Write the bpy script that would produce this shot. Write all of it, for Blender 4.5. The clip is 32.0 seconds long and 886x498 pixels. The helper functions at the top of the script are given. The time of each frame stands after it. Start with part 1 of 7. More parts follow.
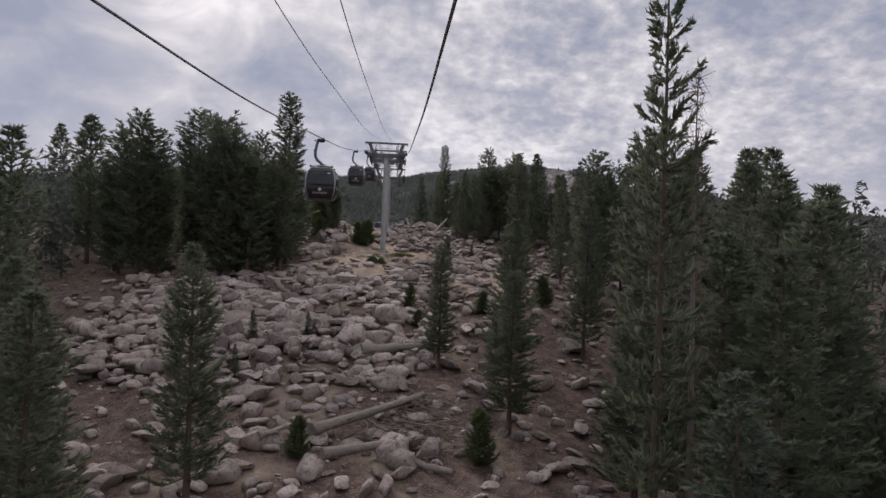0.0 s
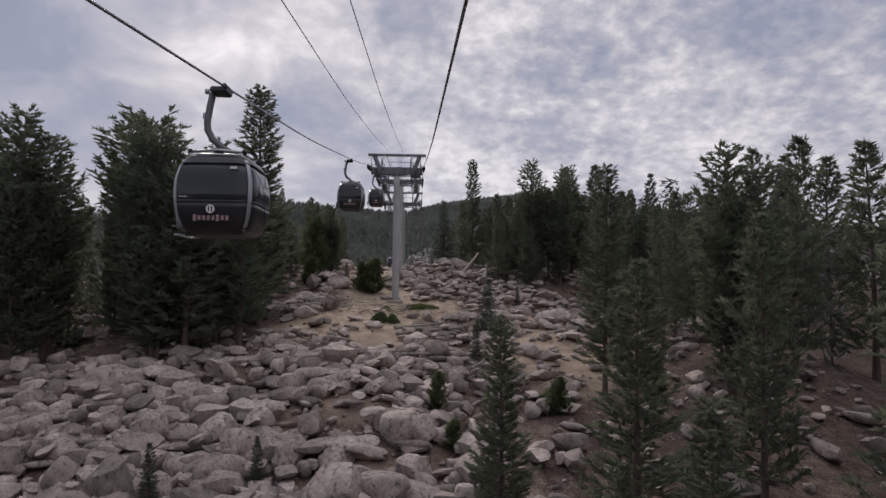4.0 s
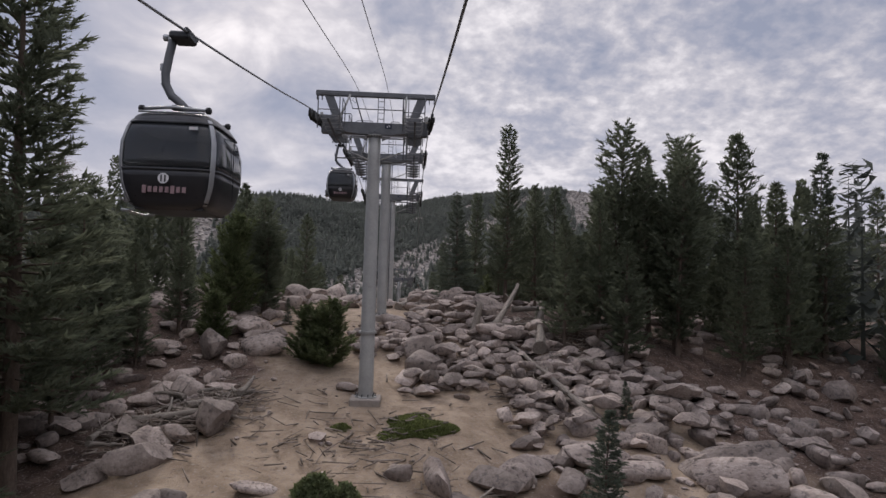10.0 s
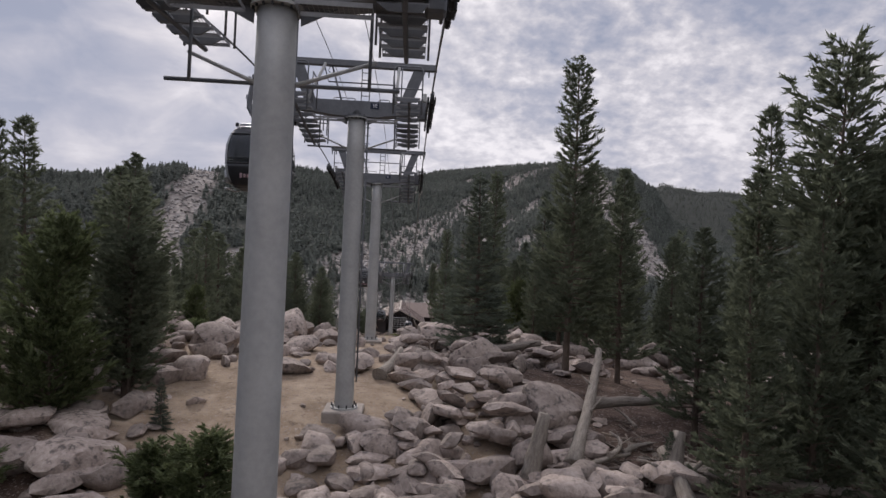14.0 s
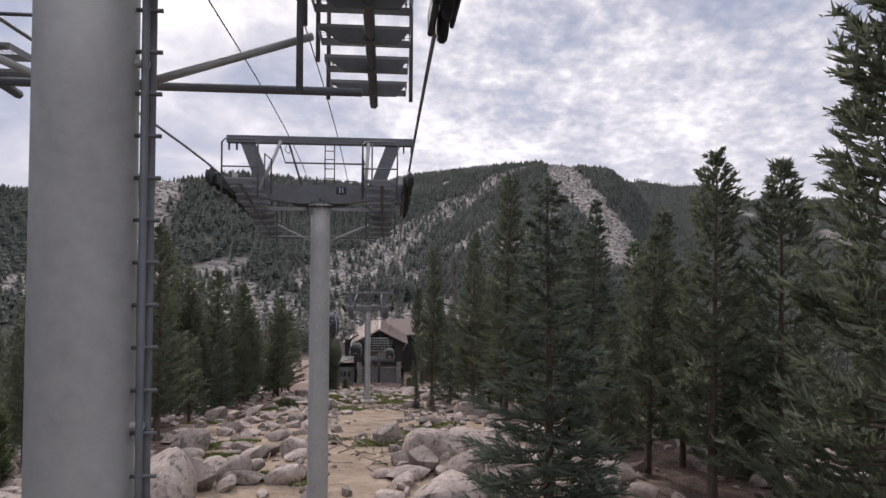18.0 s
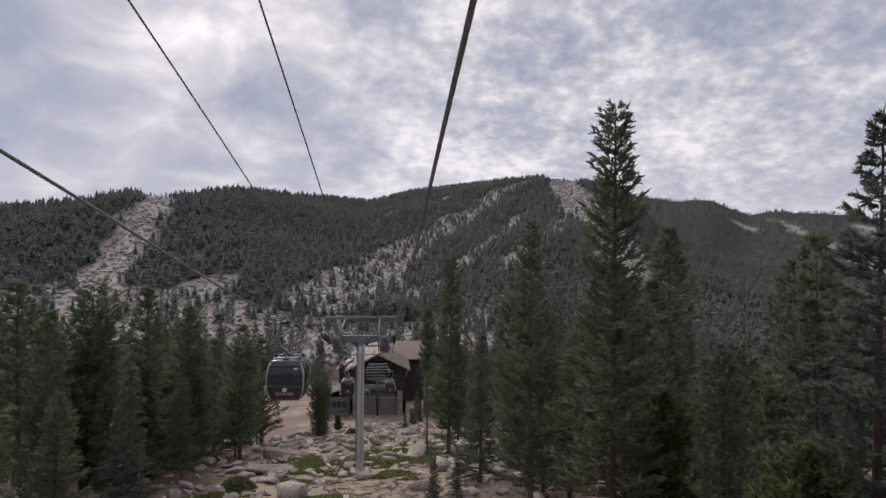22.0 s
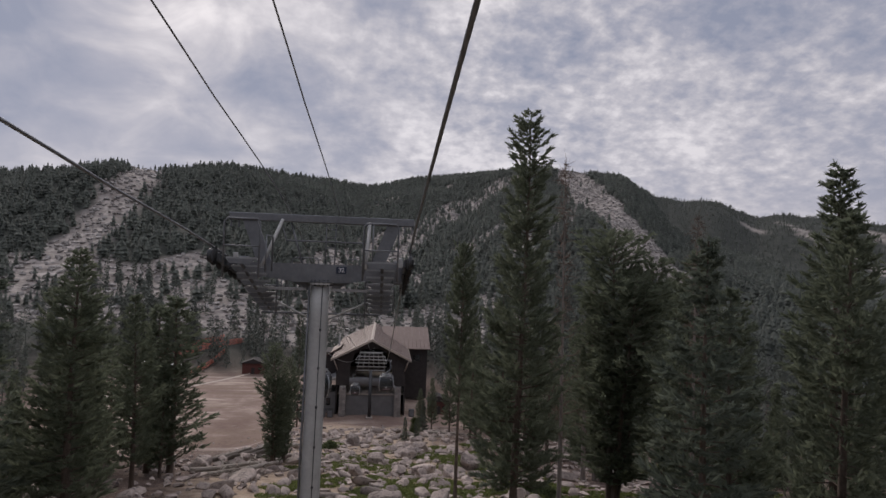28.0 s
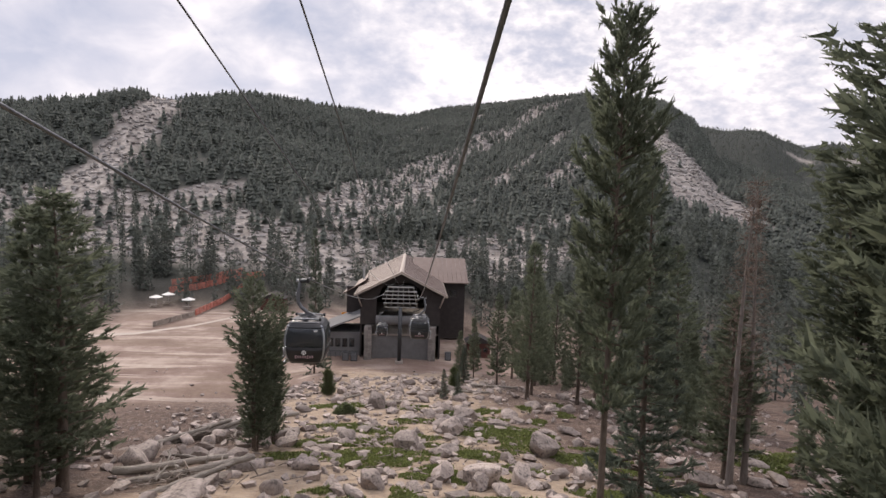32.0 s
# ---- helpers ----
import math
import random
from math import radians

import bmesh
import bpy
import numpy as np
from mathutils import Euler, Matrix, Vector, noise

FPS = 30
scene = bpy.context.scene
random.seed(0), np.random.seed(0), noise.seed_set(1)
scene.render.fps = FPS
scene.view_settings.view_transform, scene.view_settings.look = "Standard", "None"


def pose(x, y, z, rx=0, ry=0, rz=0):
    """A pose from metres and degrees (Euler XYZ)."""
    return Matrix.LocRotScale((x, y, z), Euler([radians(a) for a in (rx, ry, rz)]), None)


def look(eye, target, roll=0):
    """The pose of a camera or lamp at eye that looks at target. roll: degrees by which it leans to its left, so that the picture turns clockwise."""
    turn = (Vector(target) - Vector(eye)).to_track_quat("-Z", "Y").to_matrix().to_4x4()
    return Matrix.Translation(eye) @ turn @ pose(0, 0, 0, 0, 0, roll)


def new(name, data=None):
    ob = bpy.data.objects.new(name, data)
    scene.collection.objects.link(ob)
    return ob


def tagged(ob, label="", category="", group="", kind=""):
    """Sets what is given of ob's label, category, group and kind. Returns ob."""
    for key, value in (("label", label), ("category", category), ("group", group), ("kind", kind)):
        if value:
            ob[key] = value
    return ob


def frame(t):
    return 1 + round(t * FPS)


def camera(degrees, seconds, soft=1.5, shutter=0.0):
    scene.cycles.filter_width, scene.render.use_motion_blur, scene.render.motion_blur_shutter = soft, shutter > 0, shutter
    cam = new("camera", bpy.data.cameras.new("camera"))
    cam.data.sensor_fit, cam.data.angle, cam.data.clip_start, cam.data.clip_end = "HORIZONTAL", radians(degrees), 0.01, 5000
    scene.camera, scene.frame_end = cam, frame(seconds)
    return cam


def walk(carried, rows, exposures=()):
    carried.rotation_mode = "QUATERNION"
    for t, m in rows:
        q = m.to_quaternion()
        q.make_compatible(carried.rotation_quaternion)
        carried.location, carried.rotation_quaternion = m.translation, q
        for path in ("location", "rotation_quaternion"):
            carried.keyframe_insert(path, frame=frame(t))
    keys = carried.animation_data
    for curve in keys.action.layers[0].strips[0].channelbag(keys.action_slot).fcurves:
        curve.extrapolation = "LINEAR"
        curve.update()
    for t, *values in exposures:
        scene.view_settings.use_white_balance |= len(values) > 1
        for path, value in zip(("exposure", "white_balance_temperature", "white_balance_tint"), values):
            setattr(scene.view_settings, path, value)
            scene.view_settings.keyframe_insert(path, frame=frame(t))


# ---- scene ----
EXPO = -0.08
SKY_STRENGTH = 1.0
cam = camera(72.17, 32.0)
PATH = [
    (0.0, look((2.029, -3.497, -0.290), (2.772, 6.475, -0.163), 2.11)),
    (0.5, look((2.034, -0.740, -0.042), (2.751, 9.232, 0.142), 2.18)),
    (1.0, look((2.041, 2.018, 0.191), (2.655, 11.995, 0.458), 2.48)),
    (1.5, look((2.052, 4.810, 0.381), (2.706, 14.785, 0.633), 2.66)),
    (2.0, look((2.050, 7.597, 0.586), (2.597, 17.576, 0.913), 2.04)),
    (2.5, look((2.045, 10.393, 0.828), (2.457, 20.367, 1.419), 0.93)),
    (3.0, look((2.038, 13.179, 1.102), (2.450, 23.152, 1.714), 0.68)),
    (3.5, look((2.037, 15.950, 1.372), (2.484, 25.923, 1.965), 0.43)),
    (5.5, look((2.066, 27.377, 2.872), (2.455, 37.344, 3.575), 0.74)),
    (6.0, look((2.059, 30.016, 3.201), (2.538, 39.988, 3.778), 1.32)),
    (6.5, look((2.051, 32.593, 3.527), (2.499, 42.563, 4.164), 1.08)),
    (7.0, look((2.046, 35.147, 3.852), (2.501, 45.116, 4.488), 1.04)),
    (7.5, look((2.040, 37.709, 4.180), (2.505, 47.677, 4.833), 1.18)),
    (8.0, look((2.034, 40.278, 4.507), (2.527, 50.246, 5.124), 1.08)),
    (8.5, look((2.027, 42.833, 4.829), (2.544, 52.805, 5.341), 1.58)),
    (9.0, look((2.012, 45.370, 5.167), (2.528, 55.343, 5.631), 1.59)),
    (9.5, look((1.991, 47.883, 5.534), (2.495, 57.854, 6.052), 1.50)),
    (10.0, look((1.972, 50.388, 5.935), (2.489, 60.357, 6.454), 1.66)),
    (10.5, look((1.970, 52.901, 6.364), (2.535, 62.872, 6.780), 1.76)),
    (11.0, look((1.984, 55.457, 6.780), (2.583, 65.427, 7.145), 1.76)),
    (11.5, look((2.049, 58.069, 7.159), (2.670, 68.038, 7.515), 2.05)),
    (12.0, look((2.126, 60.720, 7.519), (2.733, 70.691, 7.852), 2.35)),
    (12.5, look((2.171, 63.329, 7.909), (2.739, 73.302, 8.232), 2.12)),
    (13.0, look((2.196, 65.876, 8.331), (2.696, 75.852, 8.627), 1.99)),
    (13.5, look((2.196, 68.271, 8.770), (2.720, 78.250, 8.948), 1.70)),
    (14.0, look((2.180, 70.557, 9.242), (2.730, 80.537, 9.328), 2.55)),
    (14.5, look((2.117, 72.635, 9.708), (2.650, 82.618, 9.729), 2.65)),
    (16.5, look((2.088, 80.955, 11.482), (2.731, 90.934, 11.532), 3.06)),
    (16.8, look((2.112, 82.526, 11.542), (2.808, 92.501, 11.554), 1.59)),
    (17.0, look((2.125, 83.578, 11.582), (2.901, 93.546, 11.618), 0.95)),
    (17.2, look((2.126, 84.643, 11.620), (2.938, 94.607, 11.598), 0.70)),
    (17.5, look((2.121, 86.299, 11.684), (2.955, 96.259, 11.688), 0.54)),
    (18.0, look((2.119, 88.998, 11.809), (3.030, 98.950, 11.943), 0.36)),
    (18.5, look((2.076, 91.301, 11.929), (3.078, 101.244, 12.200), 0.41)),
    (19.0, look((2.024, 93.679, 11.968), (3.026, 103.625, 12.183), 0.92)),
    (19.5, look((2.044, 96.041, 11.900), (3.081, 105.987, 11.917), 1.41)),
    (19.8, look((2.049, 97.563, 11.818), (2.999, 107.517, 11.926), 0.91)),
    (20.0, look((2.058, 98.561, 11.771), (2.997, 108.516, 11.900), 0.77)),
    (20.5, look((2.053, 101.056, 11.658), (2.942, 111.014, 11.893), 0.90)),
    (21.0, look((2.055, 103.544, 11.535), (2.968, 113.497, 11.855), 0.59)),
    (21.5, look((2.058, 106.026, 11.408), (3.013, 115.971, 11.833), -0.24)),
    (22.0, look((2.042, 108.534, 11.233), (2.966, 118.483, 11.645), 0.06)),
    (22.5, look((2.016, 111.073, 10.932), (3.074, 121.015, 11.119), 1.74)),
    (23.0, look((2.008, 113.584, 10.524), (3.034, 123.529, 10.722), 1.21)),
    (23.5, look((2.024, 116.079, 10.078), (3.066, 126.020, 10.380), 1.22)),
    (24.0, look((2.041, 118.557, 9.621), (3.057, 128.496, 10.053), 1.56)),
    (24.5, look((2.063, 121.002, 9.149), (3.033, 130.943, 9.630), 1.13)),
    (25.0, look((2.057, 123.462, 8.685), (3.019, 133.405, 9.148), 0.95)),
    (25.5, look((2.034, 125.983, 8.266), (2.992, 135.928, 8.677), 1.74)),
    (27.5, look((2.026, 136.471, 6.624), (2.987, 146.418, 6.997), 1.36)),
    (28.0, look((2.035, 139.023, 6.250), (2.969, 148.974, 6.564), 2.11)),
    (28.5, look((2.041, 141.549, 5.898), (2.968, 151.500, 6.248), 2.05)),
    (29.0, look((2.044, 144.019, 5.584), (2.972, 153.970, 5.935), 2.02)),
    (29.5, look((2.021, 146.510, 5.237), (3.016, 156.457, 5.502), 2.18)),
    (30.0, look((2.060, 149.101, 4.886), (3.231, 159.031, 4.718), 2.87)),
    (30.2, look((2.070, 150.143, 4.739), (3.102, 160.087, 4.496), 3.15)),
    (30.5, look((2.075, 151.699, 4.517), (3.033, 161.634, 3.911), 3.56)),
    (31.0, look((2.051, 154.276, 4.144), (2.685, 164.203, 3.126), 2.78)),
    (31.5, look((2.029, 156.815, 3.766), (2.636, 166.742, 2.724), 1.97)),
    (32.0, look((2.002, 159.333, 3.408), (2.482, 169.292, 2.642), 1.81)),
]
walk(cam, PATH, [(0.0, EXPO + 0.18, 6500, 14), (2.0, EXPO + 0.24, 6500, 14), (4.0, EXPO + 0.14, 6500, 14), (6.0, EXPO + 0.12, 6500, 14), (8.0, EXPO + 0.2, 6500, 14), (11.0, EXPO + 0.25, 6500, 14), (14.0, EXPO + 0.3, 6500, 14), (17.0, EXPO + 0.24, 6500, 14), (18.0, EXPO + 0.6, 6500, 14), (19.0, EXPO + 0.32, 6500, 14), (20.0, EXPO + 0.32, 6500, 14), (21.0, EXPO + 0.5, 6500, 14), (22.0, EXPO + 0.3, 6500, 14), (24.0, EXPO + 0.1, 6500, 14), (26.0, EXPO + 0.06, 6500, 14), (29.3, EXPO + 0.02, 6500, 14), (30.0, EXPO + 0.25, 6550, 14), (31.0, EXPO + 0.72, 6700, 14), (32.0, EXPO + 0.86, 6800, 14)])

# ---------------------------------------------------------------- light
SUN_AZ, SUN_EL = -24.0, 33.0
wd = bpy.data.worlds.new("sky")
scene.world = wd
wd.use_nodes = True
wt = wd.node_tree
wt.nodes.clear()


sky = wt.nodes.new("ShaderNodeTexSky")
sky.sky_type = "NISHITA"
sky.sun_disc = False
sky.sun_elevation = radians(SUN_EL)
sky.sun_rotation = radians(SUN_AZ)
sky.altitude = 2700
sky.dust_density = 2.0
tc = wt.nodes.new("ShaderNodeTexCoord")
sep = wt.nodes.new("ShaderNodeSeparateXYZ")
wt.links.new(tc.outputs["Generated"], sep.inputs[0])


def wmath(op, a, b=None, clamp=False):
    n = wt.nodes.new("ShaderNodeMath")
    n.operation = op
    n.use_clamp = clamp
    for i, v in enumerate((a, b)):
        if v is None:
            continue
        if isinstance(v, (int, float)):
            n.inputs[i].default_value = v
        else:
            wt.links.new(v, n.inputs[i])
    return n.outputs[0]


def wramp(fac, stops):
    n = wt.nodes.new("ShaderNodeValToRGB")
    els = n.color_ramp.elements
    while len(els) < len(stops):
        els.new(0.5)
    for e, (p, c) in zip(els, stops):
        e.position = p
        e.color = (*c, 1)
    wt.links.new(fac, n.inputs[0])
    return n.outputs[0]


def wnoise(vec, scale, detail=6, rough=0.55, dist=0.0):
    n = wt.nodes.new("ShaderNodeTexNoise")
    n.inputs["Scale"].default_value = scale
    n.inputs["Detail"].default_value = detail
    n.inputs["Roughness"].default_value = rough
    n.inputs["Distortion"].default_value = dist
    wt.links.new(vec, n.inputs["Vector"])
    return n.outputs["Fac"]


# the cloud deck is a flat layer: directions are laid out on a plane overhead
zz = wmath("ADD", wmath("MAXIMUM", sep.outputs[2], 0.0), 0.42)
comb = wt.nodes.new("ShaderNodeCombineXYZ")
wt.links.new(wmath("DIVIDE", sep.outputs[0], zz), comb.inputs[0])
wt.links.new(wmath("DIVIDE", sep.outputs[1], zz), comb.inputs[1])
big = wnoise(comb.outputs[0], 1.7, 3, 0.5, 0.4)
mid = wnoise(comb.outputs[0], 5.2, 5, 0.52, 0.5)
fine = wnoise(comb.outputs[0], 27.0, 5, 0.55, 0.1)
# smooth heavy banks to one side, mottled cells to the other
cells = wmath("MAXIMUM", wmath("MINIMUM", wmath("ADD", wmath("MULTIPLY", sep.outputs[0], 1.2), 0.42), 0.62), 0.08)
dens = wmath("ADD", wmath("MULTIPLY", big, 0.9), wmath("ADD", wmath("MULTIPLY", mid, 0.74), wmath("ADD", 0.156, wmath("MULTIPLY", wmath("SUBTRACT", fine, 0.5), cells))))
bank = wmath("SUBTRACT", 0.06, wmath("MULTIPLY", wmath("ABSOLUTE", wmath("SUBTRACT", sep.outputs[0], 0.2)), 0.36))
bank = wmath("MAXIMUM", bank, -0.21)
dens = wmath("ADD", dens, bank)
gap = wt.nodes.new("ShaderNodeVectorMath")
gap.operation = "DOT_PRODUCT"
wt.links.new(tc.outputs["Generated"], gap.inputs[0])
gap.inputs[1].default_value = (-0.31, 0.885, 0.345)
gap_near = wmath("POWER", wmath("MAXIMUM", gap.outputs["Value"], 0.0), 300.0)
dens = wmath("ADD", dens, wmath("MULTIPLY", gap_near, wmath("MULTIPLY", mid, 0.55)))
cloud = wramp(wmath("MULTIPLY", dens, 0.8), [(0.56, (0.28, 0.31, 0.395)), (0.69, (0.392, 0.403, 0.466)), (0.80, (0.555, 0.546, 0.576)), (0.94, (0.83, 0.808, 0.812))])
# brighter where the sun stands behind the deck
dotn = wt.nodes.new("ShaderNodeVectorMath")
dotn.operation = "DOT_PRODUCT"
sd = Vector((math.sin(radians(SUN_AZ)) * math.cos(radians(SUN_EL)), math.cos(radians(SUN_AZ)) * math.cos(radians(SUN_EL)), math.sin(radians(SUN_EL))))
wt.links.new(tc.outputs["Generated"], dotn.inputs[0])
dotn.inputs[1].default_value = sd
glow = wmath("POWER", wmath("MAXIMUM", dotn.outputs["Value"], 0.0), 40.0)
mixg = wt.nodes.new("ShaderNodeMix")
mixg.data_type = "RGBA"
mixg.blend_type = "ADD"
wt.links.new(wmath("MULTIPLY", glow, wmath("MULTIPLY", wmath("SUBTRACT", dens, 0.55), 0.6)), mixg.inputs[0])
wt.links.new(cloud, mixg.inputs[6])
mixg.inputs[7].default_value = (1.0, 0.88, 0.74, 1)
mixs = wt.nodes.new("ShaderNodeMix")
mixs.data_type = "RGBA"
mixs.inputs[0].default_value = 0.93
skyb = wt.nodes.new("ShaderNodeMix")
skyb.data_type = "RGBA"
skyb.blend_type = "MULTIPLY"
skyb.inputs[0].default_value = 1.0
wt.links.new(sky.outputs[0], skyb.inputs[6])
skyb.inputs[7].default_value = (0.1, 0.1, 0.1, 1)
wt.links.new(skyb.outputs[2], mixs.inputs[6])
hz = wt.nodes.new("ShaderNodeMix")
hz.data_type = "RGBA"
wt.links.new(wmath("POWER", wmath("SUBTRACT", 1.0, wmath("MAXIMUM", sep.outputs[2], 0.0)), 9.0), hz.inputs[0])
wt.links.new(mixg.outputs[2], hz.inputs[6])
hz.inputs[7].default_value = (0.56, 0.525, 0.56, 1)
wt.links.new(hz.outputs[2], mixs.inputs[7])
bg = wt.nodes.new("ShaderNodeBackground")
# an overcast sky is brighter overhead than at the horizon
wt.links.new(wmath("MULTIPLY", wmath("ADD", wmath("MULTIPLY", wmath("MAXIMUM", wmath("SUBTRACT", sep.outputs[2], 0.45), 0.0), 2.4), 1.0), SKY_STRENGTH), bg.inputs[1])
wt.links.new(mixs.outputs[2], bg.inputs[0])
wo = wt.nodes.new("ShaderNodeOutputWorld")
wt.links.new(bg.outputs[0], wo.inputs[0])

sun = new("sun", bpy.data.lights.new("sun", "SUN"))
sun.data.energy = 1.7
sun.data.angle = radians(12)
sun.data.color = (1.0, 0.93, 0.85)
sun.matrix_world = look(sd * 100, (0, 0, 0))


# ---------------------------------------------------------------- materials
def material(name, stops, scale=3.0, rough=0.85, metal=0.0, bump=0.3, bscale=None, island=0.0, obj_random=0.0, detail=8, stretch=(1, 1, 1), spec=0.3, specks=0.0):
    m = bpy.data.materials.new(name)
    m.use_nodes = True
    t = m.node_tree
    b = t.nodes["Principled BSDF"]
    b.inputs["Metallic"].default_value = metal
    b.inputs["Specular IOR Level"].default_value = spec
    co = t.nodes.new("ShaderNodeTexCoord")
    mp = t.nodes.new("ShaderNodeMapping")
    mp.inputs["Scale"].default_value = stretch
    t.links.new(co.outputs["Object"], mp.inputs[0])
    vec = mp.outputs[0]

    def noise_of(s, d=detail):
        n = t.nodes.new("ShaderNodeTexNoise")
        n.inputs["Scale"].default_value = s
        n.inputs["Detail"].default_value = d
        n.inputs["Roughness"].default_value = 0.6
        t.links.new(vec, n.inputs["Vector"])
        return n.outputs["Fac"]

    n1, n2 = noise_of(scale), noise_of(scale * 7.3, 4)
    r = t.nodes.new("ShaderNodeValToRGB")
    els = r.color_ramp.elements
    while len(els) < len(stops):
        els.new(0.5)
    for e, (p, c) in zip(els, stops):
        e.position, e.color = p, (*c, 1)
    mx = t.nodes.new("ShaderNodeMath")
    mx.operation = "ADD"
    s1 = t.nodes.new("ShaderNodeMath")
    s1.operation = "MULTIPLY"
    s1.inputs[1].default_value = 0.4
    t.links.new(n2, s1.inputs[0])
    s2 = t.nodes.new("ShaderNodeMath")
    s2.operation = "MULTIPLY"
    s2.inputs[1].default_value = 0.6
    t.links.new(n1, s2.inputs[0])
    t.links.new(s1.outputs[0], mx.inputs[0])
    t.links.new(s2.outputs[0], mx.inputs[1])
    t.links.new(mx.outputs[0], r.inputs[0])
    col = r.outputs[0]
    if island or obj_random:
        if island:
            g = t.nodes.new("ShaderNodeNewGeometry")
            src = g.outputs["Random Per Island"]
        else:
            g = t.nodes.new("ShaderNodeObjectInfo")
            src = g.outputs["Random"]
        mr = t.nodes.new("ShaderNodeMapRange")
        amt = island or obj_random
        mr.inputs["To Min"].default_value = 1 - amt
        mr.inputs["To Max"].default_value = 1 + amt
        t.links.new(src, mr.inputs["Value"])
        mu = t.nodes.new("ShaderNodeMix")
        mu.data_type, mu.blend_type = "RGBA", "MULTIPLY"
        mu.inputs[0].default_value = 1
        t.links.new(col, mu.inputs[6])
        t.links.new(mr.outputs[0], mu.inputs[7])
        col = mu.outputs[2]
    if specks:
        sp = noise_of(4.5, 10)
        sr = t.nodes.new("ShaderNodeValToRGB")
        sr.color_ramp.elements[0].position, sr.color_ramp.elements[0].color = 0.36, (1, 1, 1, 1)
        sr.color_ramp.elements[1].position, sr.color_ramp.elements[1].color = 0.46, (0, 0, 0, 1)
        t.links.new(sp, sr.inputs[0])
        sm = t.nodes.new("ShaderNodeMath")
        sm.operation = "MULTIPLY"
        sm.inputs[1].default_value = specks
        t.links.new(sr.outputs[0], sm.inputs[0])
        lx = t.nodes.new("ShaderNodeMix")
        lx.data_type = "RGBA"
        t.links.new(sm.outputs[0], lx.inputs[0])
        t.links.new(col, lx.inputs[6])
        lx.inputs[7].default_value = (0.055, 0.05, 0.048, 1)
        col = lx.outputs[2]
    t.links.new(col, b.inputs["Base Color"])
    rr = t.nodes.new("ShaderNodeMapRange")
    rr.inputs["To Min"].default_value = max(0.02, rough - 0.12)
    rr.inputs["To Max"].default_value = min(1, rough + 0.12)
    t.links.new(n2, rr.inputs["Value"])
    t.links.new(rr.outputs[0], b.inputs["Roughness"])
    if bump:
        nb = noise_of(bscale or scale * 5, 6)
        bp = t.nodes.new("ShaderNodeBump")
        bp.inputs["Strength"].default_value = bump
        bp.inputs["Distance"].default_value = 0.05
        t.links.new(nb, bp.inputs["Height"])
        t.links.new(bp.outputs[0], b.inputs["Normal"])
    return m


M_ROCK = material("granite", [(0.25, (0.098, 0.078, 0.066)), (0.42, (0.232, 0.188, 0.163)), (0.6, (0.375, 0.315, 0.278)), (0.75, (0.51, 0.445, 0.4))], 1.1, 0.9, bump=0.8, bscale=9, obj_random=0.3, specks=0.75)
M_RUBBLE = material("granite_rubble", [(0.25, (0.09, 0.072, 0.061)), (0.42, (0.222, 0.18, 0.156)), (0.6, (0.365, 0.306, 0.27)), (0.75, (0.5, 0.437, 0.392))], 1.1, 0.9, bump=0.7, bscale=9, island=0.36, specks=0.6)
M_WOOD = material("weathered_wood", [(0.25, (0.10, 0.085, 0.07)), (0.45, (0.22, 0.19, 0.16)), (0.65, (0.36, 0.32, 0.28)), (0.8, (0.46, 0.42, 0.37))], 2.5, 0.9, bump=0.7, bscale=14, stretch=(1, 6, 6), obj_random=0.2)
M_TWIG = material("twigs", [(0.3, (0.09, 0.07, 0.055)), (0.6, (0.24, 0.2, 0.17)), (0.8, (0.36, 0.32, 0.28))], 2.5, 0.9, bump=0.2, island=0.35)
M_BARK = material("pine_bark", [(0.3, (0.05, 0.038, 0.03)), (0.5, (0.12, 0.09, 0.07)), (0.75, (0.21, 0.165, 0.135))], 2.2, 0.95, bump=0.9, bscale=10, stretch=(1, 1, 0.35), obj_random=0.2)
M_BARK_GREY = material("snag_wood", [(0.3, (0.10, 0.085, 0.075)), (0.5, (0.2, 0.17, 0.15)), (0.75, (0.32, 0.28, 0.25))], 2.2, 0.95, bump=0.7, bscale=10, stretch=(1, 1, 0.3))
M_DEADTWIG = material("dead_twigs", [(0.3, (0.09, 0.062, 0.048)), (0.5, (0.16, 0.115, 0.09)), (0.75, (0.24, 0.18, 0.145))], 2.2, 0.95, bump=0.3, bscale=10)


def leafy(m, share):
    """Leaves let part of the light through."""
    t = m.node_tree
    b = t.nodes["Principled BSDF"]
    tr = t.nodes.new("ShaderNodeBsdfTranslucent")
    t.links.new(b.inputs["Base Color"].links[0].from_socket, tr.inputs["Color"])
    mx = t.nodes.new("ShaderNodeMixShader")
    mx.inputs[0].default_value = share
    out = t.nodes["Material Output"]
    t.links.new(b.outputs[0], mx.inputs[1])
    t.links.new(tr.outputs[0], mx.inputs[2])
    t.links.new(mx.outputs[0], out.inputs["Surface"])
    return m


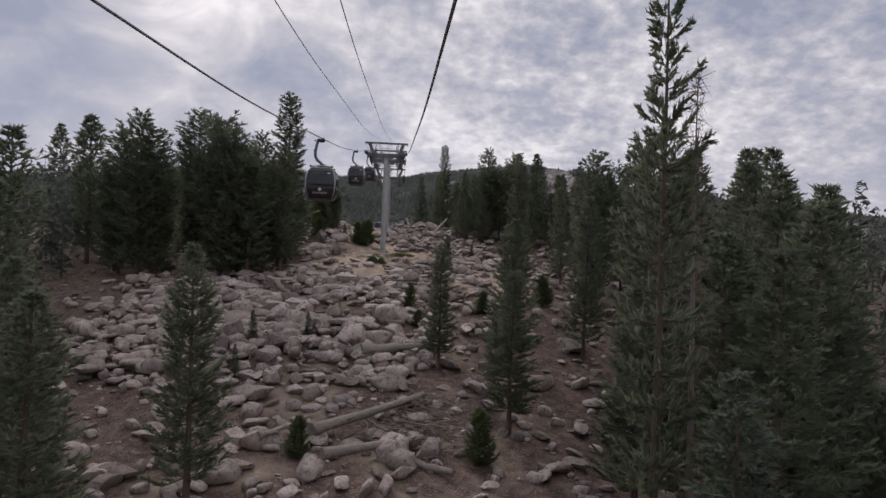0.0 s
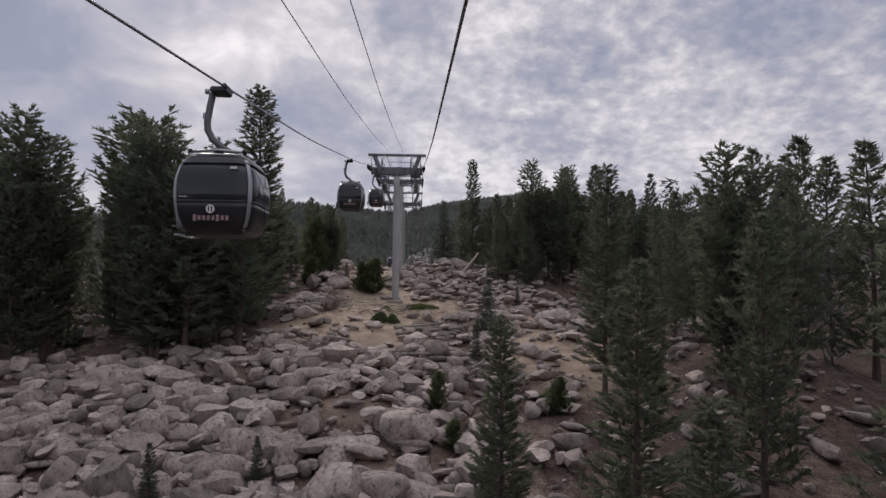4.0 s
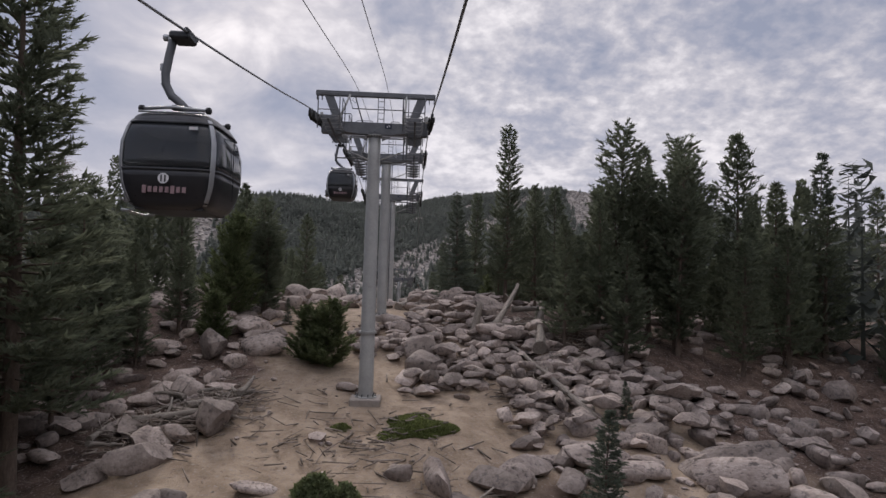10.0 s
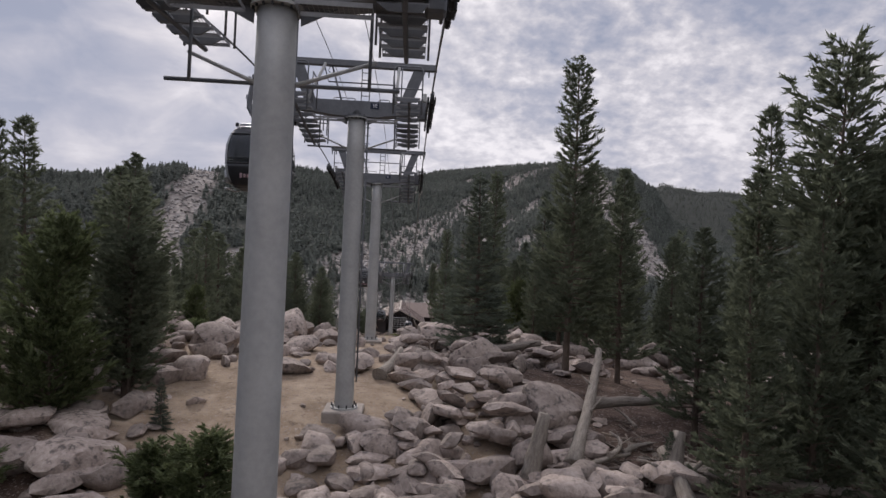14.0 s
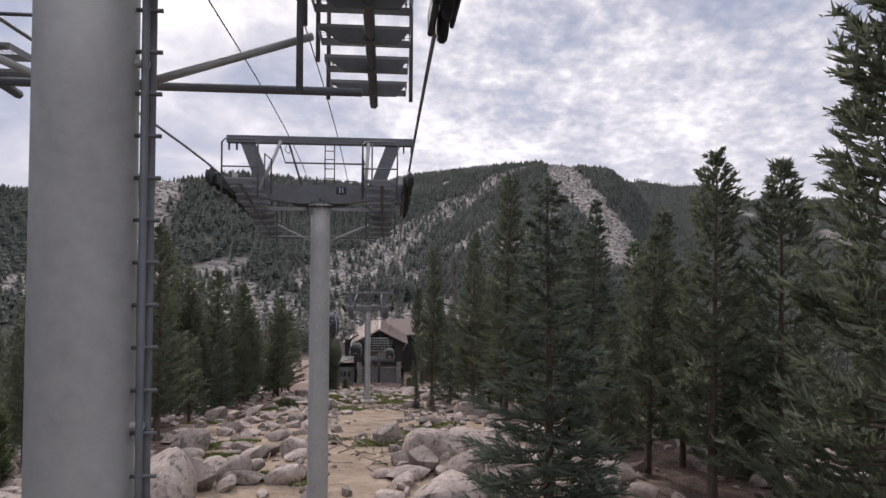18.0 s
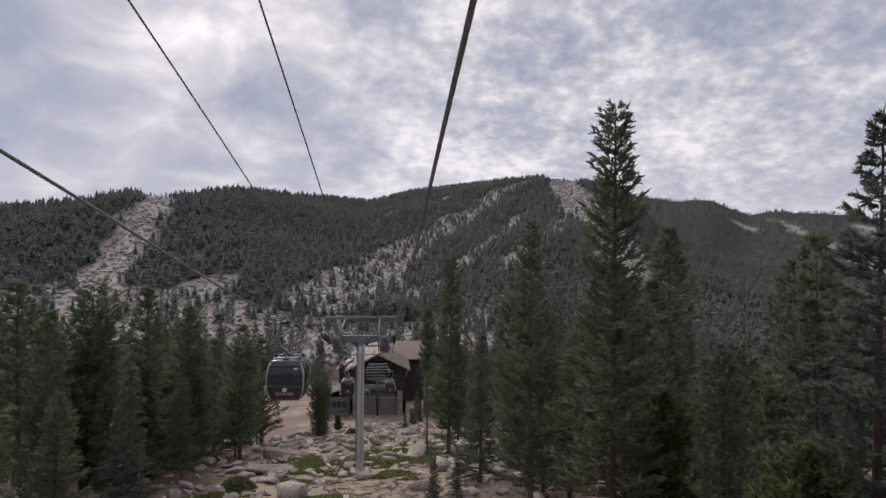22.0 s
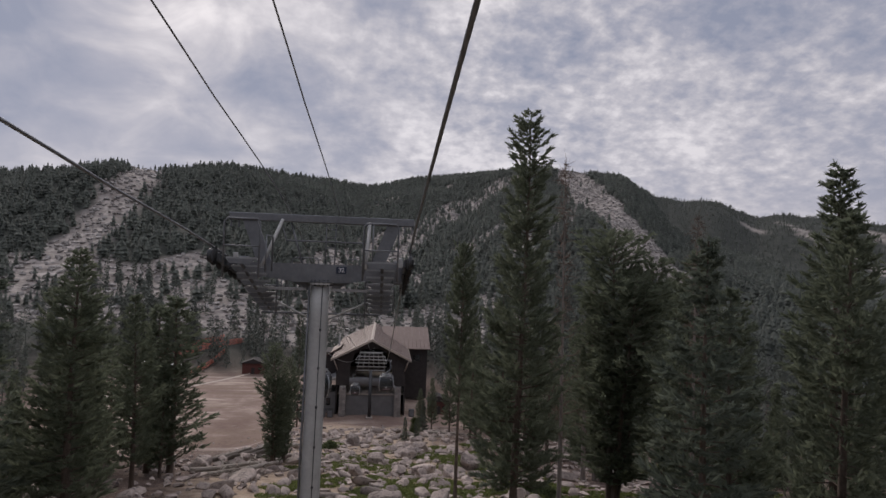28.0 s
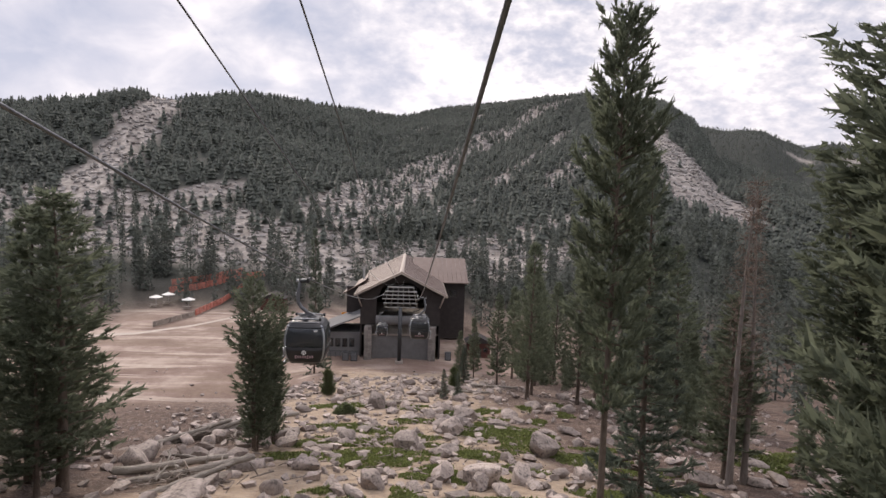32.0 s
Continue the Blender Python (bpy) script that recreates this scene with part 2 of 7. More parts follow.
M_NEEDLE = leafy(material("pine_needles", [(0.3, (0.088, 0.102, 0.068)), (0.5, (0.138, 0.156, 0.106)), (0.75, (0.198, 0.217, 0.149))], 0.45, 0.75, bump=0, island=0.16, spec=0.15), 0.5)
M_FIR = leafy(material("fir_needles", [(0.3, (0.079, 0.096, 0.075)), (0.5, (0.127, 0.147, 0.113)), (0.75, (0.183, 0.206, 0.160))], 0.45, 0.75, bump=0, island=0.16, spec=0.15), 0.5)
M_SHRUB = leafy(material("shrub_leaves", [(0.3, (0.075, 0.092, 0.042)), (0.55, (0.122, 0.146, 0.068)), (0.8, (0.18, 0.2, 0.1))], 0.7, 0.7, bump=0, island=0.4), 0.4)
M_MAT = leafy(material("mat_leaves", [(0.3, (0.085, 0.1, 0.032)), (0.55, (0.14, 0.163, 0.053)), (0.8, (0.205, 0.228, 0.085))], 0.9, 0.7, bump=0, island=0.35), 0.4)
# distant conifers: base colour paler and cooler, with haze mixed into it
M_FARTREE = leafy(material("hazed_conifers", [(0.3, (0.08, 0.09, 0.078)), (0.55, (0.11, 0.122, 0.105)), (0.8, (0.142, 0.155, 0.13))], 0.02, 0.85, bump=0, island=0.2), 0.35)
M_STEEL = material("galvanised_steel", [(0.3, (0.31, 0.31, 0.30)), (0.55, (0.41, 0.41, 0.395)), (0.8, (0.49, 0.49, 0.475))], 1.2, 0.6, metal=0.2, bump=0.08, bscale=6)
M_ARM = material("dull_grey_steel", [(0.3, (0.11, 0.115, 0.122)), (0.55, (0.165, 0.171, 0.18)), (0.8, (0.23, 0.236, 0.245))], 1.5, 0.6, metal=0.4, bump=0.1, bscale=6)
M_DARKSTEEL = material("dark_steel", [(0.3, (0.035, 0.037, 0.04)), (0.6, (0.07, 0.072, 0.075)), (0.8, (0.11, 0.11, 0.11))], 2.0, 0.5, metal=0.5, bump=0.08)
M_RUBBER = material("black_rubber", [(0.3, (0.015, 0.015, 0.016)), (0.7, (0.035, 0.035, 0.036))], 4, 0.75, bump=0.1)
M_ROPE = material("steel_rope", [(0.3, (0.17, 0.175, 0.185)), (0.7, (0.30, 0.305, 0.315))], 12, 0.45, metal=0.6, bump=0.2, bscale=25)
M_CONC = material("concrete", [(0.3, (0.23, 0.2, 0.175)), (0.6, (0.33, 0.29, 0.255)), (0.8, (0.41, 0.37, 0.33))], 1.4, 0.9, bump=0.35, bscale=12)
M_SHELL = material("cabin_paint", [(0.3, (0.014, 0.014, 0.016)), (0.7, (0.026, 0.026, 0.029))], 1.5, 0.32, bump=0.0, spec=0.5)
M_FRAME = material("cabin_frame", [(0.3, (0.30, 0.31, 0.32)), (0.7, (0.42, 0.43, 0.44))], 2, 0.4, metal=0.55, bump=0.03)
M_MARK = material("pale_emblem", [(0.3, (0.6, 0.6, 0.6)), (0.7, (0.75, 0.74, 0.74))], 2, 0.5, bump=0)
M_REDMARK = material("red_marking", [(0.3, (0.26, 0.175, 0.185)), (0.7, (0.34, 0.235, 0.245))], 2, 0.5, bump=0)
M_SIGN = material("navy_sign", [(0.3, (0.022, 0.03, 0.05)), (0.7, (0.035, 0.046, 0.075))], 2, 0.5, bump=0)
M_TALUS = material("far_talus", [(0.25, (0.11, 0.10, 0.092)), (0.42, (0.2, 0.186, 0.174)), (0.6, (0.31, 0.292, 0.275)), (0.75, (0.41, 0.39, 0.37))], 0.25, 0.95, bump=0.0, island=0.3)
M_ROOF = material("brown_roof_metal", [(0.3, (0.11, 0.078, 0.066)), (0.55, (0.155, 0.112, 0.095)), (0.8, (0.2, 0.15, 0.13))], 0.8, 0.5, metal=0.2, bump=0.12, bscale=4)
M_FASCIA = material("pale_trim", [(0.3, (0.30, 0.25, 0.21)), (0.7, (0.42, 0.36, 0.31))], 1.5, 0.7, bump=0.1)
M_SIDING = material("dark_siding", [(0.3, (0.024, 0.021, 0.021)), (0.6, (0.045, 0.038, 0.036)), (0.8, (0.07, 0.058, 0.052))], 1.2, 0.85, bump=0.3, bscale=6)
M_STONE = material("pier_stone", [(0.3, (0.14, 0.125, 0.115)), (0.55, (0.23, 0.21, 0.195)), (0.8, (0.33, 0.3, 0.28))], 2.2, 0.9, bump=0.6, bscale=5, obj_random=0.25)
M_GREYWALL = material("grey_concrete_wall", [(0.3, (0.11, 0.108, 0.108)), (0.6, (0.16, 0.157, 0.156)), (0.8, (0.2, 0.198, 0.196))], 0.7, 0.9, bump=0.2)
M_FENCE = material("orange_fence", [(0.3, (0.42, 0.12, 0.085)), (0.7, (0.58, 0.19, 0.14))], 2, 0.8, bump=0)
M_WHITE = material("white_canvas", [(0.3, (0.66, 0.64, 0.60)), (0.7, (0.78, 0.76, 0.72))], 2, 0.8, bump=0.05)
M_REDSHED = material("red_brown_planks", [(0.3, (0.07, 0.028, 0.024)), (0.7, (0.13, 0.05, 0.042))], 2, 0.85, bump=0.2)
M_ORANGE = material("orange_panel", [(0.3, (0.55, 0.24, 0.05)), (0.7, (0.68, 0.32, 0.08))], 2, 0.7, bump=0.02)


def glass_material():
    m = bpy.data.materials.new("tinted_glass")
    m.use_nodes = True
    b = m.node_tree.nodes["Principled BSDF"]
    b.inputs["Base Color"].default_value = (0.10, 0.11, 0.12, 1)
    b.inputs["Roughness"].default_value = 0.06
    b.inputs["Transmission Weight"].default_value = 0.75
    b.inputs["IOR"].default_value = 1.45
    return m


M_GLASS = glass_material()


def grating_material():
    m = material("steel_grating", [(0.3, (0.2, 0.2, 0.2)), (0.7, (0.33, 0.33, 0.33))], 3, 0.6, metal=0.4, bump=0.0)
    return m


M_GRATE = grating_material()


def ground_material():
    m = bpy.data.materials.new("mountain_ground")
    m.use_nodes = True
    t = m.node_tree
    b = t.nodes["Principled BSDF"]
    b.inputs["Specular IOR Level"].default_value = 0.2
    b.inputs["Roughness"].default_value = 0.95
    co = t.nodes.new("ShaderNodeTexCoord").outputs["Object"]

    def ns(scale, detail=8, rough=0.6):
        n = t.nodes.new("ShaderNodeTexNoise")
        n.inputs["Scale"].default_value = scale
        n.inputs["Detail"].default_value = detail
        n.inputs["Roughness"].default_value = rough
        t.links.new(co, n.inputs["Vector"])
        return n.outputs["Fac"]

    def rp(fac, stops):
        r = t.nodes.new("ShaderNodeValToRGB")
        els = r.color_ramp.elements
        while len(els) < len(stops):
            els.new(0.5)
        for e, (p, c) in zip(els, stops):
            e.position, e.color = p, (*c, 1)
        t.links.new(fac, r.inputs[0])
        return r.outputs[0]

    def mixc(fac, a, c):
        n = t.nodes.new("ShaderNodeMix")
        n.data_type = "RGBA"
        t.links.new(fac, n.inputs[0])
        t.links.new(a, n.inputs[6])
        t.links.new(c, n.inputs[7])
        return n.outputs[2]

    def attr(name):
        a = t.nodes.new("ShaderNodeAttribute")
        a.attribute_name = name
        return a.outputs["Fac"]

    def mth(op, a, c=None, clamp=True):
        n = t.nodes.new("ShaderNodeMath")
        n.operation, n.use_clamp = op, clamp
        for i, v in enumerate((a, c)):
            if v is None:
                continue
            if isinstance(v, float):
                n.inputs[i].default_value = v
            else:
                t.links.new(v, n.inputs[i])
        return n.outputs[0]

    sand = rp(ns(0.9), [(0.3, (0.185, 0.135, 0.093)), (0.5, (0.285, 0.217, 0.155)), (0.7, (0.385, 0.305, 0.228))])
    duff = rp(ns(1.6), [(0.3, (0.042, 0.028, 0.022)), (0.5, (0.09, 0.06, 0.047)), (0.7, (0.165, 0.117, 0.091))])
    near = mixc(rp(mth("ADD", mth("MULTIPLY", ns(0.16, 5), 0.9), mth("MULTIPLY", attr("duff"), 0.5)), [(0.5, (0, 0, 0)), (0.68, (1, 1, 1))]), sand, duff)
    spk = rp(ns(11.0, 3), [(0.56, (0, 0, 0)), (0.64, (1, 1, 1))])
    chips = rp(ns(5.0), [(0.3, (0.13, 0.10, 0.085)), (0.7, (0.42, 0.37, 0.33))])
    near = mixc(mth("MULTIPLY", spk, 0.75), near, chips)
    litter = rp(ns(3.2, 6, 0.75), [(0.56, (0, 0, 0)), (0.63, (1, 1, 1))])
    near = mixc(mth("MULTIPLY", litter, 0.55), near, duff)
    # forest floor: shade between the far trees is put into this dark colour
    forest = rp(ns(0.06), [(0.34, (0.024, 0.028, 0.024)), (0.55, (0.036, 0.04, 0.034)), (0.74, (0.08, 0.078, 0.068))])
    scree = rp(ns(0.16, 10, 0.75), [(0.36, (0.11, 0.095, 0.084)), (0.5, (0.235, 0.21, 0.19)), (0.66, (0.40, 0.365, 0.335))])
    road = rp(ns(0.09, 10, 0.68), [(0.36, (0.15, 0.10, 0.082)), (0.5, (0.215, 0.155, 0.128)), (0.62, (0.34, 0.27, 0.225))])
    # vehicle tracks drawn out across the yard
    mp = t.nodes.new("ShaderNodeMapping")
    mp.inputs["Rotation"].default_value = (0, 0, radians(-12))
    mp.inputs["Scale"].default_value = (0.035, 0.3, 1)
    t.links.new(co, mp.inputs["Vector"])
    tr = t.nodes.new("ShaderNodeTexNoise")
    tr.inputs["Scale"].default_value = 1.0
    tr.inputs["Detail"].default_value = 5
    tr.inputs["Roughness"].default_value = 0.6
    tr.inputs["Distortion"].default_value = 0.5
    t.links.new(mp.outputs[0], tr.inputs["Vector"])
    road = mixc(rp(tr.outputs["Fac"], [(0.47, (0, 0, 0)), (0.6, (0.85, 0.85, 0.85))]), road, rp(ns(1.2), [(0.35, (0.15, 0.105, 0.078)), (0.65, (0.2, 0.145, 0.11))]))
    road = mixc(rp(tr.outputs["Fac"], [(0.36, (0.8, 0.8, 0.8)), (0.42, (0, 0, 0))]), road, rp(ns(1.0), [(0.35, (0.36, 0.29, 0.24)), (0.65, (0.44, 0.37, 0.31))]))
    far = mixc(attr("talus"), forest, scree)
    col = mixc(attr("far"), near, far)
    col = mixc(attr("road"), col, road)
    t.links.new(col, b.inputs["Base Color"])
    bp = t.nodes.new("ShaderNodeBump")
    bp.inputs["Strength"].default_value = 0.7
    bp.inputs["Distance"].default_value = 0.12
    t.links.new(ns(3.5, 9, 0.7), bp.inputs["Height"])
    t.links.new(bp.outputs[0], b.inputs["Normal"])
    return m


M_GROUND = ground_material()

# ---------------------------------------------------------------- ground
PROFILE_Y = np.array([-90, -10, 15, 28, 38, 45, 54, 62, 70, 76, 80, 84, 88, 93, 100, 108, 114, 122, 132, 145, 158, 166, 183, 190, 197, 215, 232, 245, 256, 262, 290, 330, 400], float)
PROFILE_Z = np.array([-18, -14.2, -13, -12, -10.2, -8.3, -5.2, -3, -1.6, -0.5, 0, 0.6, 1.6, 3.2, 3.7, 3.8, 3.2, 1.8, 0.2, -2.4, -4.4, -5.6, -9.2, -11.0, -12.6, -16, -19.3, -22, -24.2, -24.5, -25, -26, -26], float)
RIDGE_AZ = np.array([-180, -90, -60, -45, -31, -27.4, -23.5, -19.2, -14.6, -9.7, -4.6, -1.5, 2.8, 8, 11.3, 15.2, 19, 21.6, 24, 26, 31, 41, 60, 90, 180], float)
RIDGE_D = np.array([900, 900, 700, 600, 560, 560, 560, 580, 620, 700, 820, 950, 1080, 1130, 980, 900, 860, 840, 820, 760, 680, 560, 600, 900, 900], float)
RIDGE_EL = np.array([2, 3, 4.5, 5.5, 6.55, 7.2, 8.25, 8.05, 9.0, 8.5, 8.0, 7.65, 8.7, 9.2, 9.7, 10.0, 9.5, 9.2, 7.6, 4.6, 2.6, -0.9, 1.5, 3, 2], float)
BACK_AZ = np.array([-180, 18, 22, 23.4, 24.9, 27.4, 28.5, 29.6, 31, 32.4, 33.5, 34.2, 36.2, 38.1, 40, 41.8, 60, 180], float)
BACK_EL = np.array([0, 2, 6.0, 7.5, 7.1, 6.7, 6.85, 6.7, 6.0, 5.35, 5.4, 5.6, 5.35, 5.2, 4.9, 4.45, 3.5, 0], float)
OX, OY, OZ = 2.0, 139.0, 6.2


def smooth(a, b, v):
    s = np.clip((v - a) / (b - a), 0, 1)
    return s * s * (3 - 2 * s)


def wave(x, y, s, k):
    """Cheap smooth unevenness of about one unit, for whole arrays."""
    return (np.sin(x / s + 1.7 * k) * np.cos(y / s * 0.83 - 0.9 * k) + 0.6 * np.sin((x * 0.62 + y * 0.78) / s * 1.9 + k) + 0.4 * np.cos((x * 0.8 - y * 0.55) / s * 3.1 + 2 * k)) / 1.6


def ground(x, y):
    x, y = np.asarray(x, float), np.asarray(y, float)
    zn = sum(np.interp(y + o, PROFILE_Y, PROFILE_Z) for o in (-4, -2, 0, 2, 4)) / 5
    zn = zn - 0.035 * np.clip(np.abs(x) - 10, 0, 60) * (x > 0) - 0.02 * np.clip(-x - 14, 0, 60)
    zn = zn + 0.22 * wave(x, y, 3.1, 1) + 0.5 * wave(x, y, 11.0, 2) * smooth(5, 14, np.abs(x))
    zn = zn + 0.9 * smooth(3, 6, x) * smooth(82, 88, y) * smooth(104, 96, y) - 0.5 * smooth(4, 9, x) * smooth(60, 70, y) * smooth(84, 78, y)
    flat = smooth(-10, -22, x) * smooth(190, 226, y) * smooth(-150, -90, x)
    zn = zn * (1 - flat) - 24.8 * flat
    dx, dy = x - OX, y - OY
    d = np.hypot(dx, dy)
    az = np.degrees(np.arctan2(dx, dy))
    dr, el = np.interp(az, RIDGE_AZ, RIDGE_D), np.interp(az, RIDGE_AZ, RIDGE_EL)
    zr = OZ + dr * np.tan(np.radians(el)) - 7
    zv = np.where(np.abs(az) < 60, -26, np.interp(np.abs(az), [60, 100], [-26, -8]))
    s = np.clip((d - 190) / (dr - 190), 0, None)
    zf = np.where(s <= 1, zv + (zr - zv) * np.power(np.minimum(s, 1), 1.25), zr - 0.22 * (d - dr))
    zf = zf + (5 * wave(x, y, 60, 3) + 10 * wave(x, y, 190, 4) * smooth(0.1, 0.35, s)) * smooth(0.05, 0.3, s) * smooth(1.0, 0.8, s)
    el2 = np.interp(az, BACK_AZ, BACK_EL)
    zr2 = OZ + 2100 * np.tan(np.radians(el2)) - 3
    s2 = np.clip((d - 700) / 1400, 0, None)
    zf2 = np.where(s2 <= 1, -60 + (zr2 + 60) * np.power(np.minimum(s2, 1), 1.1) + 25 * wave(x, y, 230, 5) * smooth(1.0, 0.8, s2) * smooth(0.1, 0.3, s2), zr2 - 0.3 * (d - 2100))
    zf = np.maximum(np.maximum(zf, np.where(az > 15, zf2, -400)), -60)
    w = smooth(125, 215, d)
    return zn * (1 - w) + zf * w


def gz(x, y):
    return float(ground(np.array([x]), np.array([y]))[0])


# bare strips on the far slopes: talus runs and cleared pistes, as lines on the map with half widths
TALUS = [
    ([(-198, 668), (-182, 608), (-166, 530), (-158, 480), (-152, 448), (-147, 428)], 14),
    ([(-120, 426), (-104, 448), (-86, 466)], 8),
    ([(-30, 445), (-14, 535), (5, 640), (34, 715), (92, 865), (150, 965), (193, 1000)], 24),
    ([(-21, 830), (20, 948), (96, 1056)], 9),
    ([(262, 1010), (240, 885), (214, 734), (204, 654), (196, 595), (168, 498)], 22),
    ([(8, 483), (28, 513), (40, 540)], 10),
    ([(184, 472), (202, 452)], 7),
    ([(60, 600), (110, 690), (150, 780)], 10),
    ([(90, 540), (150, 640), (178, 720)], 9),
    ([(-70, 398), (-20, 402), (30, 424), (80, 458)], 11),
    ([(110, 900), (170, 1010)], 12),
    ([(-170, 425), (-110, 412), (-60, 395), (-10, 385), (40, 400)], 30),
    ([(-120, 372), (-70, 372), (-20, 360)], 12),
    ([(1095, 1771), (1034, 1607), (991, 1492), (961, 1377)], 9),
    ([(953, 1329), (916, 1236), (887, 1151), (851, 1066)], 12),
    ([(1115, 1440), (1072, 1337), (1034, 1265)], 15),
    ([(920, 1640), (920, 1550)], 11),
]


def line_distance(x, y, pts):
    best = np.full(np.shape(x), 1e9)
    for (x0, y0), (x1, y1) in zip(pts, pts[1:]):
        vx, vy = x1 - x0, y1 - y0
        s = np.clip(((x - x0) * vx + (y - y0) * vy) / (vx * vx + vy * vy), 0, 1)
        best = np.minimum(best, np.hypot(x - x0 - s * vx, y - y0 - s * vy))
    return best


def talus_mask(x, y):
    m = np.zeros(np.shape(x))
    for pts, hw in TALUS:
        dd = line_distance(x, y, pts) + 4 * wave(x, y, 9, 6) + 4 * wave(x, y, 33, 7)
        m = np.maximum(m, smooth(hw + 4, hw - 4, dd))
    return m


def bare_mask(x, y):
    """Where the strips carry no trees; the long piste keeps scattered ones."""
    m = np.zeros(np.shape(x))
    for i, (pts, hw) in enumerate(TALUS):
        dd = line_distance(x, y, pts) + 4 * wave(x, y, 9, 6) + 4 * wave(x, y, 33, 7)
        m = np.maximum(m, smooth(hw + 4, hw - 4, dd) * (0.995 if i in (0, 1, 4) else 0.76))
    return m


def road_mask(x, y):
    apron = smooth(-8, -13, x + 2 * wave(x, y, 9, 3)) * smooth(235, 243, y + 3 * wave(x, y, 13, 4)) * smooth(-75, -60, x) * smooth(330, 300, y)
    front = smooth(252, 257, y + 1.0 * wave(x, y, 5, 3)) * smooth(24, 17, np.abs(x)) * smooth(300, 280, y)
    return np.clip(apron + front, 0, 1)


def duff_mask(x, y):
    """Where brown forest litter covers the sand."""
    a = np.maximum(smooth(7, 17, np.abs(x - 1)), 0.45 * smooth(70, 60, y))
    a = np.maximum(a, smooth(4.5, 8, x) * smooth(83, 88, y) * smooth(112, 104, y))
    a = np.maximum(a, 0.8 * smooth(-5, -9, x) * smooth(72, 78, y) * smooth(98, 88, y))
    bare = smooth(7, 11, x) * smooth(22, 17, x) * smooth(54, 60, y) * smooth(82, 76, y)
    return np.clip(a - 0.75 * bare, 0, 1)


def spaced(lo, hi, step, fine, reach, cap):
    """Grid lines: close together from lo to hi, at most cap apart to fine, then growing to reach."""
    def run(v, end):
        s, out = step, []
        while v < reach:
            s = min(s * 1.09, cap) if v < end else s * (1.035 if v < 2200 else 1.3)
            v += s
            out.append(v)
        return out
    return np.array([-v for v in run(-lo, fine[0])][::-1] + list(np.arange(lo, hi + 0.01, step)) + run(hi, fine[1]))


def tri_mesh(name, verts, tris, mats, index=None, smooth_shade=False):
    """A mesh of triangles from arrays."""
    v = np.asarray(verts, np.float32).reshape(-1, 3)
    f = np.asarray(tris, np.int32).reshape(-1, 3)
    me = bpy.data.meshes.new(name)
    me.vertices.add(len(v))
    me.vertices.foreach_set("co", v.ravel())
    me.loops.add(f.size)
    me.loops.foreach_set("vertex_index", f.ravel())
    me.polygons.add(len(f))
    me.polygons.foreach_set("loop_start", np.arange(0, f.size, 3, dtype=np.int32))
    for m in mats:
        me.materials.append(m)
    if index is not None:
        me.polygons.foreach_set("material_index", np.asarray(index, np.int32))
    if smooth_shade:
        me.polygons.foreach_set("use_smooth", np.ones(len(f), bool))
    me.update()
    me.validate()
    return me


def build_ground():
    gx, gy = spaced(-34, 34, 1.15, (270, 330), 4300, 6.5), spaced(-12, 275, 1.3, (40, 1080), 4600, 7.0)
    X, Y = np.meshgrid(gx, gy)
    Z = ground(X, Y)
    nx, ny = len(gx), len(gy)
    v = np.stack([X, Y, Z], -1).reshape(-1, 3)
    i = (np.arange(ny - 1)[:, None] * nx + np.arange(nx - 1)[None]).ravel()
    tris = np.concatenate([np.stack([i, i + 1, i + nx + 1], 1), np.stack([i, i + nx + 1, i + nx], 1)])
    me = tri_mesh("ground", v, tris, [M_GROUND], smooth_shade=True)
    d = np.hypot(X - OX, Y - OY).ravel()
    x, y = v[:, 0], v[:, 1]
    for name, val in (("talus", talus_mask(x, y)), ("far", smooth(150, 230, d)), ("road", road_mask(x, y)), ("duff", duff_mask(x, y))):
        a = me.attributes.new(name, "FLOAT", "POINT")
        a.data.foreach_set("value", np.asarray(val, np.float32))
    return tagged(new("ground", me), "sandy mountain ground with brown duff rising to wooded slopes", "ground", kind="structure")


build_ground()


# ---------------------------------------------------------------- mesh helpers
def part(name, bm, mat, parent, label=""):
    me = bpy.data.meshes.new(name)
    bm.to_mesh(me)
    bm.free()
    me.materials.append(mat)
    ob = new(name, me)
    ob.parent = parent
    if label:
        ob["label"] = label
    return ob


def piece(name, me, parent, m=None, label=""):
    ob = new(name, me)
    ob.parent = parent
    if m is not None:
        ob.matrix_basis = m
    if label:
        ob["label"] = label
    return ob


def thing(name, m, label, category, group="", kind=""):
    ob = new(name)
    ob.empty_display_size = 0.2
    ob.matrix_basis = m
    return tagged(ob, label, category, group, kind)


def box_bm(sx, sy, sz, at=(0, 0, 0), bevel=0.0, rot=None, bm=None):
    own = bmesh.new()
    bmesh.ops.create_cube(own, size=1)
    bmesh.ops.scale(own, vec=(sx, sy, sz), verts=own.verts)
    if bevel:
        bmesh.ops.bevel(own, geom=own.edges[:], offset=bevel, segments=1, affect="EDGES")
    if rot is not None:
        bmesh.ops.transform(own, matrix=rot, verts=own.verts)
    bmesh.ops.translate(own, vec=at, verts=own.verts)
    if bm is None:
        return own
    return join_bm(bm, own)


def join_bm(bm, other):
    me = bpy.data.meshes.new("tmp")
    other.to_mesh(me)
    other.free()
    bm.from_mesh(me)
    bpy.data.meshes.remove(me)
    return bm


